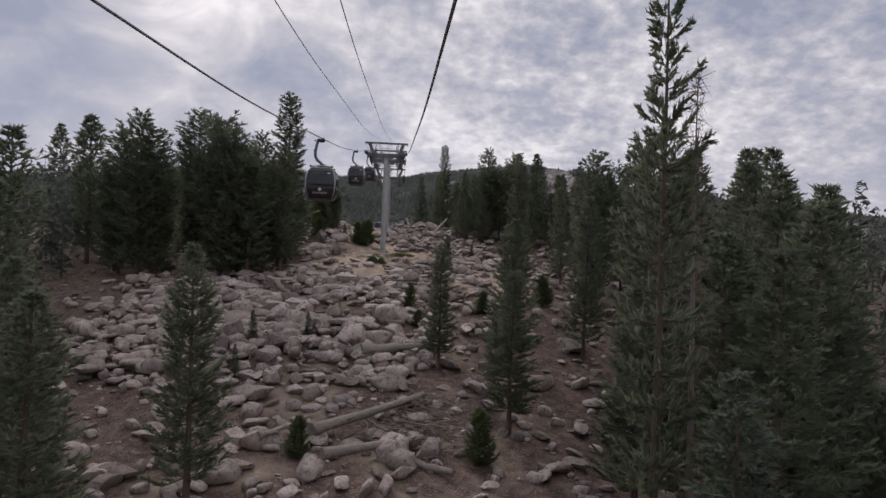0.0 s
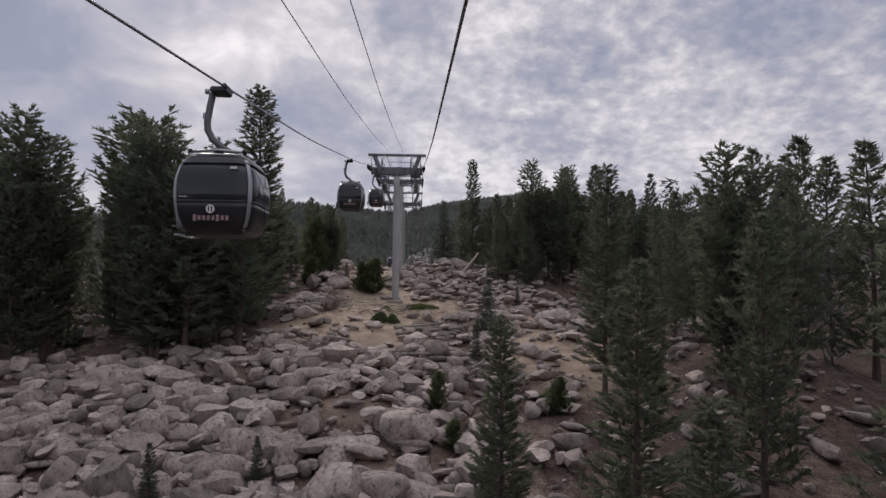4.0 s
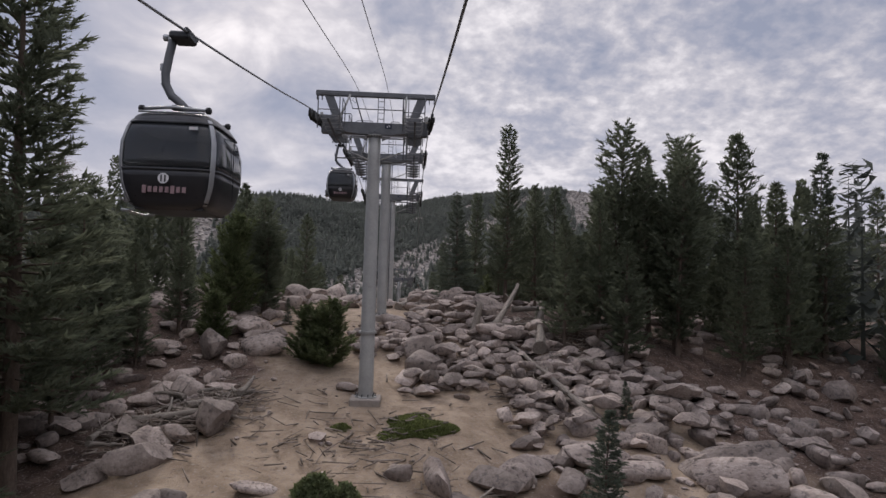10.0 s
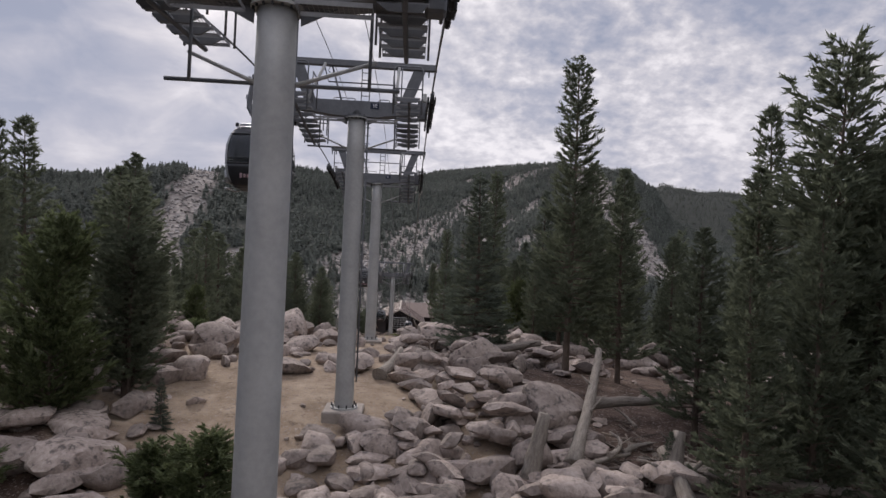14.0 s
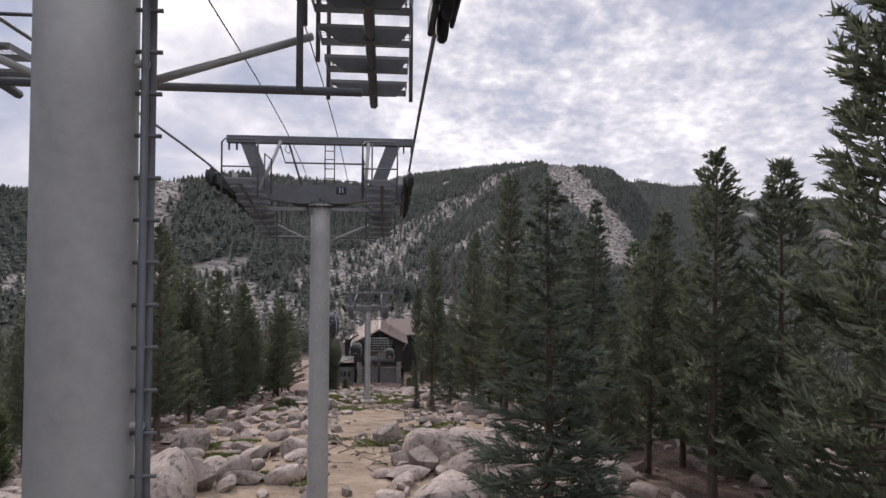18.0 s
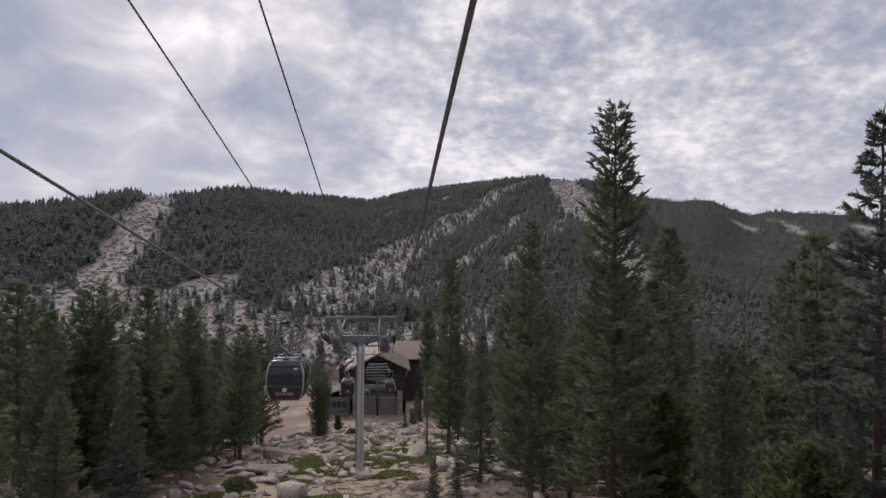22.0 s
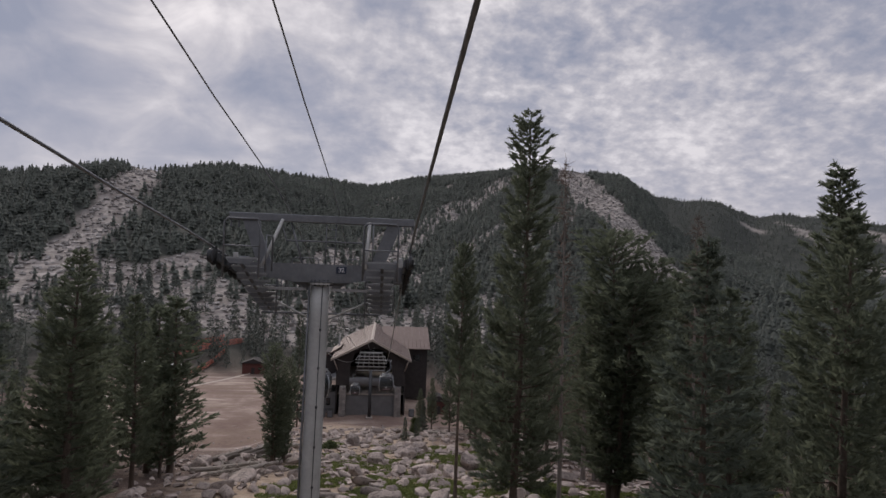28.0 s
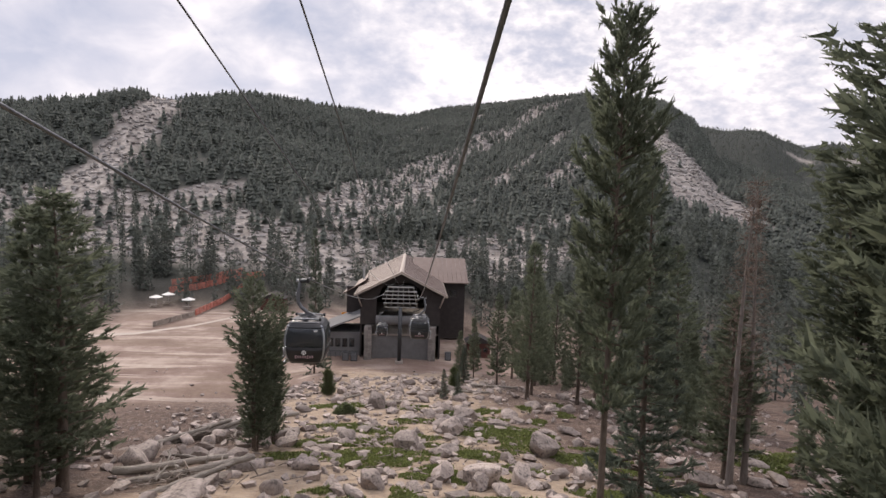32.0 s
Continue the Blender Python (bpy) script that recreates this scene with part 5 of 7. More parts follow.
# named large blocks
for x, y, s, v, st, sk in ((14.3, 72.6, 2.2, 4, (1.3, 0.8, 0.75), 0.2), (16.0, 75.0, 2.6, 2, (1.3, 0.9, 0.7), 0.2), (-9.0, 85.6, 2.3, 0, (0.9, 0.9, 1.1), 0.15), (-6.6, 86.6, 2.4, 3, (1.1, 0.9, 0.95), 0.2), (-7.6, 89.8, 2.4, 1, (1.1, 0.9, 1.0), 0.2), (-8.8, 92.0, 2.0, 5, (1, 1, 0.9), 0.2),
                            (5.2, 96.3, 1.7, 0, (1.1, 1, 1), 0.2), (4.0, 107.3, 2.4, 6, (1.2, 1, 0.9), 0.2), (2.6, 106.4, 2.2, 2, (1, 1, 0.9), 0.2), (5.6, 108.6, 2.0, 4, (1, 1, 1), 0.2), (4.9, 165.6, 2.3, 3, (1.1, 0.9, 0.9), 0.2), (4.6, 150.0, 1.6, 1, (1, 1, 1), 0.2), (-6.7, 159.4, 2.6, 5, (1.4, 0.9, 0.75), 0.25), (1.2, 60.0, 2.4, 7, (1.2, 1, 0.8), 0.2), (-3.0, 57.5, 2.6, 2, (1.4, 0.9, 0.8), 0.2),
                            (-1.0, 56.8, 2.0, 8, (1, 1, 0.9), 0.2), (9.6, 74.6, 2.2, 1, (1.2, 0.8, 0.8), 0.2), (8.0, 70.0, 1.8, 3, (1.2, 0.9, 0.7), 0.2), (-7.3, 38.0, 2.6, 9, (1.1, 0.9, 0.8), 0.2), (-3.1, 44.4, 1.8, 1, (1.2, 0.9, 0.7), 0.2), (4.3, 197.4, 1.6, 2, (1, 1, 0.9), 0.2), (5.7, 188.4, 1.5, 0, (0.9, 0.9, 1.0), 0.2), (-5.0, 109.5, 2.3, 4, (1.2, 1, 0.9), 0.2), (-7.2, 111.0, 2.6, 0, (1, 1, 0.9), 0.2), (-3.6, 104.0, 1.9, 3, (1.1, 1, 0.9), 0.2), (6.6, 117.5, 2.5, 1, (1.2, 1, 0.8), 0.2), (4.3, 116.2, 2.0, 4, (1.2, 0.9, 0.9), 0.2), (3.1, 113.0, 1.7, 8, (1.1, 1, 0.9), 0.2), (8.4, 122.0, 1.8, 6, (1, 1, 0.9), 0.2)):
    boulder(x, y, s, v, sk, stretch=st)


def rock_density(x, y):
    """How thickly the blocks lie, 0 to 1, over the map."""
    a = np.zeros(np.shape(x))
    left = np.interp(y, [0, 26, 36, 58, 66, 76], [11, 14, 22, 26, 15, 12])
    a = np.maximum(a, np.where(x < 0, smooth(left + 2, left - 2, -x), smooth(np.interp(y, [20, 42, 50], [5.5, 5.5, 12]), np.interp(y, [20, 42, 50], [3, 3, 9]), x)) * smooth(-5, 5, y) * smooth(76, 64, y) * np.interp(y, [36, 45, 58, 66], [0.5, 0.95, 0.95, 0.7]))
    a = np.maximum(a, smooth(1.0, 2.6, x) * smooth(np.interp(y, [82, 86, 93], [17, 12, 8]), np.interp(y, [82, 86, 93], [13, 9, 5.5]), x) * smooth(78.5, 82.5, y + 0.6 * (3 - x)) * smooth(104, 98, y))
    a = np.maximum(a, smooth(6, 9, x) * smooth(26, 18, x) * smooth(64, 70, y) * smooth(88, 82, y) * 0.8)
    a = np.maximum(a, smooth(-5.5, -7.5, x) * smooth(-22, -14, x) * smooth(70, 76, y) * smooth(104, 98, y) * 0.7)
    a = np.maximum(a, smooth(14, 10, np.abs(x)) * smooth(97, 101, y) * smooth(128, 118, y) * np.interp(y, [102, 110], [0.7, 0.5]))
    a = np.maximum(a, smooth(16, 9, np.abs(x)) * smooth(118, 126, y) * smooth(252, 246, y) * np.interp(y, [130, 150, 165], [0.42, 0.36, 0.5]))
    a = np.maximum(a, smooth(-13, -16, x) * smooth(-45, -30, x) * smooth(10, 20, y) * smooth(205, 190, y) * 0.3)
    a = np.maximum(a, smooth(14, 18, x) * smooth(45, 32, x) * smooth(10, 20, y) * smooth(240, 220, y) * 0.35)
    a = np.maximum(a, smooth(-8, -12, x) * smooth(-46, -36, x) * smooth(193, 201, y) * smooth(243, 237, y) * 0.5)
    a = np.maximum(a, smooth(4, 6, x) * smooth(32, 26, x) * smooth(8, 16, y) * smooth(80, 72, y) * 0.36)
    path = smooth(1.6, 0.7, np.abs(x - np.interp(y, [60, 72, 80, 86, 92, 98], [0.5, -1.0, -3.2, -5.0, -5.2, -4.5]))) * smooth(60, 66, y) * smooth(98, 92, y)
    sand = smooth(4.4, 2.8, np.hypot((x + 0.5) / 1.4, (y - 77.5) / 1.1))
    sand2 = smooth(3.6, 2.2, np.hypot((x - 1.0) / 1.3, (y - 148) / 3.5))
    sand3 = 0.92 * smooth(2.6, 1.4, np.abs(x - np.interp(y, [101, 109, 125, 152], [-0.6, 0.0, 1.2, 0.6]))) * smooth(101, 104, y) * smooth(154, 150, y)
    a = np.maximum(a, 0.95 * smooth(-2.4, -1.0, x) * smooth(9, 6, x) * smooth(85.5, 87.5, y) * smooth(92.8, 91.4, y))
    sand = np.maximum(sand, 0.85 * smooth(3.6, 2.4, np.abs(x - 0.6)) * smooth(92.2, 93.2, y) * smooth(97.5, 96, y))
    return np.clip(a * (1 - 0.95 * np.maximum(np.maximum(np.maximum(path, sand), sand2 * 0.9), sand3)), 0, 1) * (1 - 0.95 * road_mask(x, y))


cx, cy = rk.uniform(-22, 18, 3600), rk.uniform(14, 215, 3600)
dn = rock_density(cx, cy)
ok = np.nonzero(rk.random(3600) < dn * 0.9)[0]
taken = []
count = 0
for i in ok:
    if count >= 270:
        break
    s = float(np.clip(rk.lognormal(0.27, 0.32), 0.8, 2.4))
    if abs(cx[i]) < 1.2 and any(abs(cy[i] - t_) < 1.6 for t_ in (80, 93.5, 108.5, 158.7)):
        continue
    if any((cx[i] - a) ** 2 + (cy[i] - b) ** 2 < (0.36 * (s + c_)) ** 2 for a, b, c_ in taken):
        continue
    taken.append((cx[i], cy[i], s))
    boulder(float(cx[i]), float(cy[i]), s, sink=0.18)
    count += 1


def merged_rocks(name, x, y, s, protos, mat, label, rng, sink=0.3, pile=0.0):
    Vs, Fs, off = [], [], 0
    z = ground(x, y)
    pick = rng.integers(len(protos), size=len(x))
    for p, (pv, pf) in enumerate(protos):
        idx = np.nonzero(pick == p)[0]
        if not len(idx):
            continue
        a, b = rng.uniform(0, 6.28, len(idx)), rng.normal(0, 0.4, len(idx)) + np.where(rng.random(len(idx)) < 0.12, 1.1, 0)
        ca, sa, cb, sb = np.cos(a)[:, None], np.sin(a)[:, None], np.cos(b)[:, None], np.sin(b)[:, None]
        r = (s[idx] / 2)[:, None]
        X0, Y0, Z0 = pv[None, :, 0], pv[None, :, 1] * cb - pv[None, :, 2] * sb, pv[None, :, 1] * sb + pv[None, :, 2] * cb
        vx, vy = (X0 * ca - Y0 * sa) * r + x[idx][:, None], (X0 * sa + Y0 * ca) * r + y[idx][:, None]
        vz = Z0 * r + (z[idx] + pile * rng.random(len(idx)) ** 2)[:, None] + r * (0.5 - sink)
        Vs.append(np.stack([vx, vy, vz], -1).reshape(-1, 3))
        Fs.append((pf[None] + (np.arange(len(idx)) * len(pv))[:, None, None] + off).reshape(-1, 3))
        off += len(idx) * len(pv)
    me = tri_mesh(name, np.concatenate(Vs), np.concatenate(Fs), [mat], smooth_shade=True)
    me.set_sharp_from_angle(angle=radians(40))
    return tagged(new(name, me), label, "rocks", kind="stuff")


def as_arrays(me):
    v = np.array([q.co[:] for q in me.vertices])
    return v, np.array([p.vertices[:] for p in me.polygons])


RUB2 = [as_arrays(rock_mesh(200 + i, 2, (0.7, 0.45, 0.35, 0.6)[i % 4], "tmp_rock")) for i in range(8)]
RUB1B = [as_arrays(rock_mesh(400 + i, 2, (0.7, 0.45, 0.35, 0.6)[i % 4], "tmp_rock")) for i in range(5)]
RUB1 = [as_arrays(rock_mesh(300 + i, 1, (0.7, 0.5, 0.4)[i % 3], "tmp_rock", cut=2)) for i in range(6)]
ux, uy = rk.uniform(-28, 30, 18500), rk.uniform(12, 246, 18500)
q = rk.random(18500) < rock_density(ux, uy) * np.interp(uy, [30, 60, 66, 118], [0.55, 0.65, 0.85, 0.8]) + 0.01
ux, uy = ux[q], uy[q]
us = np.clip(rk.lognormal(-0.12, 0.42, len(ux)), 0.3, 1.9) * np.where(uy > 118, 0.75, 1.0)
lg = us > 1.15
merged_rocks("granite_blocks", ux[lg], uy[lg], us[lg], RUB2, M_RUBBLE, "jumbled pale grey granite blocks along the cleared slope", rk, 0.12)
far_ = uy > 122
merged_rocks("granite_debris", ux[~lg & far_], uy[~lg & far_], us[~lg & far_], RUB1, M_RUBBLE, "pale granite stones scattered over the steep side", rk, 0.2)
px, py = rk.uniform(-24, 5, 1500), rk.uniform(40, 61, 1500)
q = rk.random(1500) < rock_density(px, py) * (0.3 + 0.4 * (wave(px, py, 4.0, 11) > 0))
merged_rocks("packed_boulders", px[q], py[q], np.clip(rk.lognormal(0.12, 0.3, q.sum()), 0.6, 1.9), RUB2[::2] + RUB1B[:1], M_RUBBLE, "rounded granite boulders packed tightly on the slope", rk, 0.05, 0.5)
px, py = rk.uniform(1.6, 17, 1100), rk.uniform(77, 104, 1100)
q = rk.random(1100) < rock_density(px, py) * 0.75
merged_rocks("boulder_heap", px[q], py[q], np.clip(rk.lognormal(-0.1, 0.35, q.sum()), 0.45, 1.5), RUB2[1::2] + RUB1B[1:3], M_RUBBLE, "heap of pale angular granite blocks beside the tower", rk, 0.05, 0.8)
lg = lg | far_
merged_rocks("granite_rubble", ux[~lg], uy[~lg], us[~lg], RUB1B, M_RUBBLE, "pale grey granite rubble strewn over the slope", rk, 0.2)
ux, uy = rk.uniform(-40, 42, 20000), rk.uniform(5, 258, 20000)
q = rk.random(20000) < rock_density(ux, uy) * 0.7 + 0.10
ux, uy = ux[q], uy[q]
merged_rocks("small_stones", ux, uy, np.clip(rk.lognormal(-1.15, 0.5, len(ux)), 0.12, 0.9), RUB1, M_RUBBLE, "small loose stones scattered over sandy soil", rk, 0.25)
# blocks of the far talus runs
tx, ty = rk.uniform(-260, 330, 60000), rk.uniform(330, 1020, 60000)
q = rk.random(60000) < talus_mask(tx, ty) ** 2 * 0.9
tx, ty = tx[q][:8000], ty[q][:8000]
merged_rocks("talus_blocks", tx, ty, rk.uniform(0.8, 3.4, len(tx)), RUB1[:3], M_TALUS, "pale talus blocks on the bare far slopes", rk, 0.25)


# ---------------------------------------------------------------- logs and driftwood
def log_thing(x, y, length, radius, yaw, pitch=0.0, lift=0.0, bend=0.0, stubs=3, label="bleached fallen log lying among granite boulders", seed=0, name="fallen_log"):
    rng = np.random.default_rng(seed + 900)
    n = 9
    pts = []
    for i in range(n):
        s = i / (n - 1) - 0.5
        pts.append(Vector((s * length, bend * (s * s - 0.1) * length + rng.normal(0, 0.015), rng.normal(0, 0.015))))
    bm = bmesh.new()
    rings, sides = [], 9
    for i, p in enumerate(pts):
        r = radius * (1 - 0.45 * i / (n - 1)) * rng.uniform(0.93, 1.07) * (1.25 if i == 0 else 1)
        rings.append([bm.verts.new(p + Vector((0, math.cos(k * 6.283 / sides), math.sin(k * 6.283 / sides))) * r * rng.uniform(0.88, 1.1)) for k in range(sides)])
    for a, b in zip(rings, rings[1:]):
        for k in range(sides):
            bm.faces.new((a[k], a[(k + 1) % sides], b[(k + 1) % sides], b[k])).smooth = True
    bm.faces.new(rings[0][::-1])
    bm.faces.new(rings[-1])
    for k in range(stubs):
        p = pts[rng.integers(2, n - 1)]
        d = Vector((rng.normal(0.3, 0.3), rng.normal(0, 1), abs(rng.normal(0.4, 0.5)))).normalized()
        tube_bm([p, p + d * rng.uniform(0.25, 0.9)], radius * 0.3, 5, bm, r2=radius * 0.1)
    me = bpy.data.meshes.new(name)
    bm.normal_update()
    bm.to_mesh(me)
    bm.free()
    me.materials.append(M_WOOD)
    ob = new(name, me)
    ob.matrix_basis = Matrix.Translation((x, y, gz(x, y) + radius * 0.75 + lift)) @ Matrix.Rotation(yaw, 4, "Z") @ Matrix.Rotation(-pitch, 4, "Y")
    return tagged(ob, label, "log")


for i, (x, y, L, r, yaw, pt, lf, bd) in enumerate((
    (0.9, 34.5, 9.0, 0.34, 0.75, 0.08, 0.75, 0.05), (1.2, 30.0, 6.0, 0.3, 0.45, 0.03, 0.55, 0.0), (4.4, 29.0, 2.4, 0.26, -0.6, 0.0, 0.05, 0.0), (-4.0, 32.0, 3.6, 0.18, 0.9, 0.1, 0.7, 0.2), (2.6, 44.5, 6.5, 0.42, 0.35, 0.05, 0.6, 0.06), (4.0, 46.5, 4.0, 0.3, 0.2, 0.03, 0.2, 0.0), (1.6, 31.6, 3.0, 0.14, 0.2, 0, 0.1, 0.1),
    (9.2, 82.2, 9.4, 0.17, 1.894, 0.29, 0.55, 0.03), (9.4, 80.4, 4.5, 0.15, -0.8, 0.05, 0.3, 0.08), (8.5, 91.0, 6.5, 0.24, 1.15, 0.42, 1.0, 0.05), (9.7, 86.2, 4.2, 0.33, 1.4, 0.35, 0.5, 0.12), (11.5, 92.5, 5.0, 0.2, 0.1, 0.03, 0.6, 0.0), (12.0, 87.6, 5.5, 0.24, -0.9, 0.15, 0.4, 0.05), (11.0, 84.0, 4.0, 0.2, -1.2, 0.05, 0.3, 0.0),
    (-6.6, 79.5, 3.6, 0.18, 0.9, 0.05, 0.25, 0.1), (-7.5, 77.5, 4.2, 0.2, 0.5, 0.08, 0.3, 0.15), (-5.8, 80.8, 3.0, 0.14, 1.6, 0.1, 0.4, 0.1), (-8.5, 80.0, 3.4, 0.16, 0.2, 0.1, 0.3, 0.2), (2.2, 68.0, 4.0, 0.15, 0.5, 0.05, 0.35, 0.1), (3.0, 67.0, 3.6, 0.17, -0.4, 0.08, 0.35, 0.2), (1.4, 66.2, 3.0, 0.13, 1.1, 0.05, 0.3, 0.1), (4.2, 66.6, 3.2, 0.14, 0.1, 0.1, 0.4, 0.1), (2.8, 62.5, 3.4, 0.16, 0.9, 0.1, 0.4, 0.1), (1.8, 61.0, 3.0, 0.15, -0.7, 0.12, 0.4, 0.1),
    (7.5, 57.0, 3.4, 0.13, -0.9, 0.05, 0.2, 0.1), (-6.0, 60.5, 3.6, 0.2, 0.7, 0.05, 0.3, 0.1), (1.6, 99.0, 3.4, 0.26, 1.3, 0.2, 0.3, 0.1), (6.8, 100.5, 5.0, 0.28, 0.4, 0.1, 0.5, 0.05),
    (-9.5, 203.0, 7.5, 0.28, 0.6, 0.05, 0.2, 0.03), (-10.5, 201.5, 7.0, 0.26, 0.7, 0.05, 0.25, 0.03), (-11.6, 200.5, 6.5, 0.26, 0.75, 0.05, 0.3, 0.03), (-12.6, 199.5, 6.0, 0.24, 0.8, 0.05, 0.35, 0.03), (-9.0, 189.5, 6.5, 0.27, 0.45, 0.05, 0.2, 0.05), (-10.2, 190.5, 5.5, 0.25, 0.3, 0.05, 0.3, 0.05), (-8.2, 187.5, 4.5, 0.22, 0.8, 0.05, 0.2, 0.05), (8.0, 226.0, 6.0, 0.2, -0.3, 0.05, 0.2, 0.05), (12.0, 231.0, 6.0, 0.22, -0.2, 0.02, 0.2, 0.0), (0.5, 218.0, 4.5, 0.18, 0.2, 0.02, 0.15, 0.05), (-4.5, 221.0, 4.0, 0.18, 0.6, 0.03, 0.2, 0.05), (9.5, 118.0, 5.0, 0.16, 0.7, 0.25, 0.6, 0.05), (11.5, 126.0, 4.5, 0.16, -0.5, 0.06, 0.3, 0.05))):
    log_thing(x, y, L, r, yaw, pt, lf, bd, seed=i)
log_thing(6.2, 88.3, 1.9, 0.3, 0.3, 1.35, 0.75, 0.0, 0, "upright bleached broken tree stump on a boulder heap", 70, "tree_stump")
log_thing(9.9, 87.4, 1.9, 0.34, 0.8, 1.2, 0.6, 0.05, 0, "upright weathered grey stump leaning on boulders", 71, "tree_stump")
log_thing(2.7, 103.5, 1.7, 0.25, 1.3, 0.9, 0.6, 0.1, 2, "splintered grey stump leaning between boulders", 72, "tree_stump")


dw = np.random.default_rng(37)
for hx, hy, hr, n in ((-7.0, 79.0, 1.9, 13), (-8.6, 76.4, 1.8, 9), (3.9, 68.0, 1.7, 20), (2.2, 61.5, 1.8, 9), (4.0, 53.0, 2.0, 7), (8.7, 82.0, 1.6, 8), (10.2, 87.5, 2.6, 9), (3.6, 34.5, 2.4, 7), (-3.0, 41.0, 4.5, 7), (-10.0, 202.5, 2.4, 7), (-9.0, 190.0, 2.2, 7), (6.5, 101.0, 2.6, 6), (7.5, 57.0, 3.0, 6)):
    for i in range(n):
        log_thing(float(dw.normal(hx, hr * 0.6)), float(dw.normal(hy, hr * 0.6)), float(dw.uniform(0.9, 2.5)), float(dw.uniform(0.05, 0.13)), float(dw.uniform(0, 3.14)), float(dw.normal(0.05, 0.2)), float(dw.uniform(0.12, 0.5)), float(dw.normal(0, 0.5)), int(dw.integers(1, 4)), "twisted grey driftwood limb lying on a heap", 200 + int(hx * 10) + i * 7 + int(hy), "driftwood")


def twig_stuff():
    """Loose sticks and splinters in the hollows."""
    rng = np.random.default_rng(17)
    V, F = [], []
    heaps = [(3.9, 68.0, 2.1, 560), (2.2, 61.5, 2.2, 300), (-6.8, 79.2, 2.6, 420), (-8.5, 76.5, 2.6, 300), (8.5, 81.5, 2.4, 260), (4.0, 36.5, 2.6, 320), (3.6, 33, 3.0, 300), (-5.5, 63, 2.0, 160), (7.0, 58.0, 2.6, 220), (10.5, 88.0, 3.5, 260), (-10.0, 202.0, 3.0, 200), (-9, 189, 2.4, 160), (0, 75, 5.0, 220), (4, 120, 7, 260), (2, 150, 8, 260), (2, 200, 12, 420), (10, 232, 6, 220)]
    for hx, hy, hr, n in heaps:
        x, y = rng.normal(hx, hr * 0.5, n), rng.normal(hy, hr * 0.5, n)
        z = ground(x, y)
        for i in range(n):
            a, L, r = rng.uniform(0, 6.28), rng.uniform(0.25, 1.3), rng.uniform(0.014, 0.05)
            d = np.array([math.cos(a), math.sin(a), rng.normal(0, 0.18)])
            s = np.array([-math.sin(a), math.cos(a), 0]) * r
            u = np.array([0, 0, r * 1.6])
            p = np.array([x[i], y[i], z[i] + rng.uniform(0.03, 0.2) + rng.uniform(0.2, 1.0) * 0.5 * math.exp(-((x[i] - hx) ** 2 + (y[i] - hy) ** 2) / (0.3 * hr * hr)) * (hr < 3.2)])
            k = len(V)
            V += [p - d * L / 2 - s, p - d * L / 2 + s, p - d * L / 2 + u, p + d * L / 2 - s * 0.6, p + d * L / 2 + s * 0.6, p + d * L / 2 + u * 0.6]
            F += [(k, k + 1, k + 4), (k, k + 4, k + 3), (k + 1, k + 2, k + 5), (k + 1, k + 5, k + 4), (k + 2, k, k + 3), (k + 2, k + 3, k + 5), (k, k + 2, k + 1), (k + 3, k + 4, k + 5)]
    tagged(new("twig_litter", tri_mesh("twig_litter", np.array(V), F, [M_TWIG])), "heaps of grey broken sticks and splintered driftwood", "twigs", kind="stuff")


twig_stuff()


def leafy_stuff(name, spots, mat, label, category, size, hgt, per_m2, rng):
    V, F = [], []
    for x0, y0, rx, ry in spots:
        n = int(per_m2 * rx * ry * 3.14)
        r, a = np.sqrt(rng.random(n)), rng.uniform(0, 6.283, n)
        wob = 1 + 0.22 * np.sin(3 * a + x0) + 0.14 * np.sin(5 * a + y0)
        x, y = x0 + r * wob * rx * np.cos(a), y0 + r * wob * ry * np.sin(a)
        z = ground(x, y) + hgt * (1 - r ** 2) * rng.uniform(0.4, 1.0, n)
        d = rng.normal(0, 1, (n, 3))
        d[:, 2] = np.abs(d[:, 2]) * 0.8 + 0.3
        d /= np.linalg.norm(d, axis=1)[:, None]
        s = np.cross(d, rng.normal(0, 1, (n, 3)))
        s /= np.linalg.norm(s, axis=1)[:, None]
        L = (size * rng.uniform(0.6, 1.4, n))[:, None]
        P = np.stack([x, y, z], 1)
        k = sum(len(q) for q in V)
        V.append(np.stack([P - s * L * 0.4, P + s * L * 0.4, P + d * L], 1).reshape(-1, 3))
        F.append(np.arange(n * 3).reshape(-1, 3) + k)
    me = tri_mesh(name, np.concatenate(V), np.concatenate(F), [mat])
    return tagged(new(name, me), label, category, kind="stuff")


lf = np.random.default_rng(23)
leafy_stuff("green_mat", [(2.4, 76.6, 1.45, 1.35), (-0.75, 76.6, 0.4, 0.25)], M_MAT, "low bright green mat of creeping shrub on sand", "ground cover", 0.09, 0.24, 2400, lf)
spots = [(1.4, 162.0, 2.6, 1.6), (-3.0, 160.5, 2.4, 1.6), (-4.2, 158.0, 1.8, 1.2), (2.6, 155.5, 1.6, 1.4), (-1.8, 146.0, 2.4, 1.6), (-6.5, 138.0, 1.8, 1.2), (1.8, 120.0, 1.4, 1.2), (3.6, 124.5, 1.6, 1.0), (-6.5, 122.0, 1.6, 1.0), (-2.0, 113.5, 1.4, 1.0), (5.5, 128.0, 1.6, 1.0)]
for i in range(34):
    spots.append((float(lf.uniform(-3, 12)), float(lf.uniform(163, 184)), float(lf.uniform(1.2, 3.2)), float(lf.uniform(0.6, 1.6))))
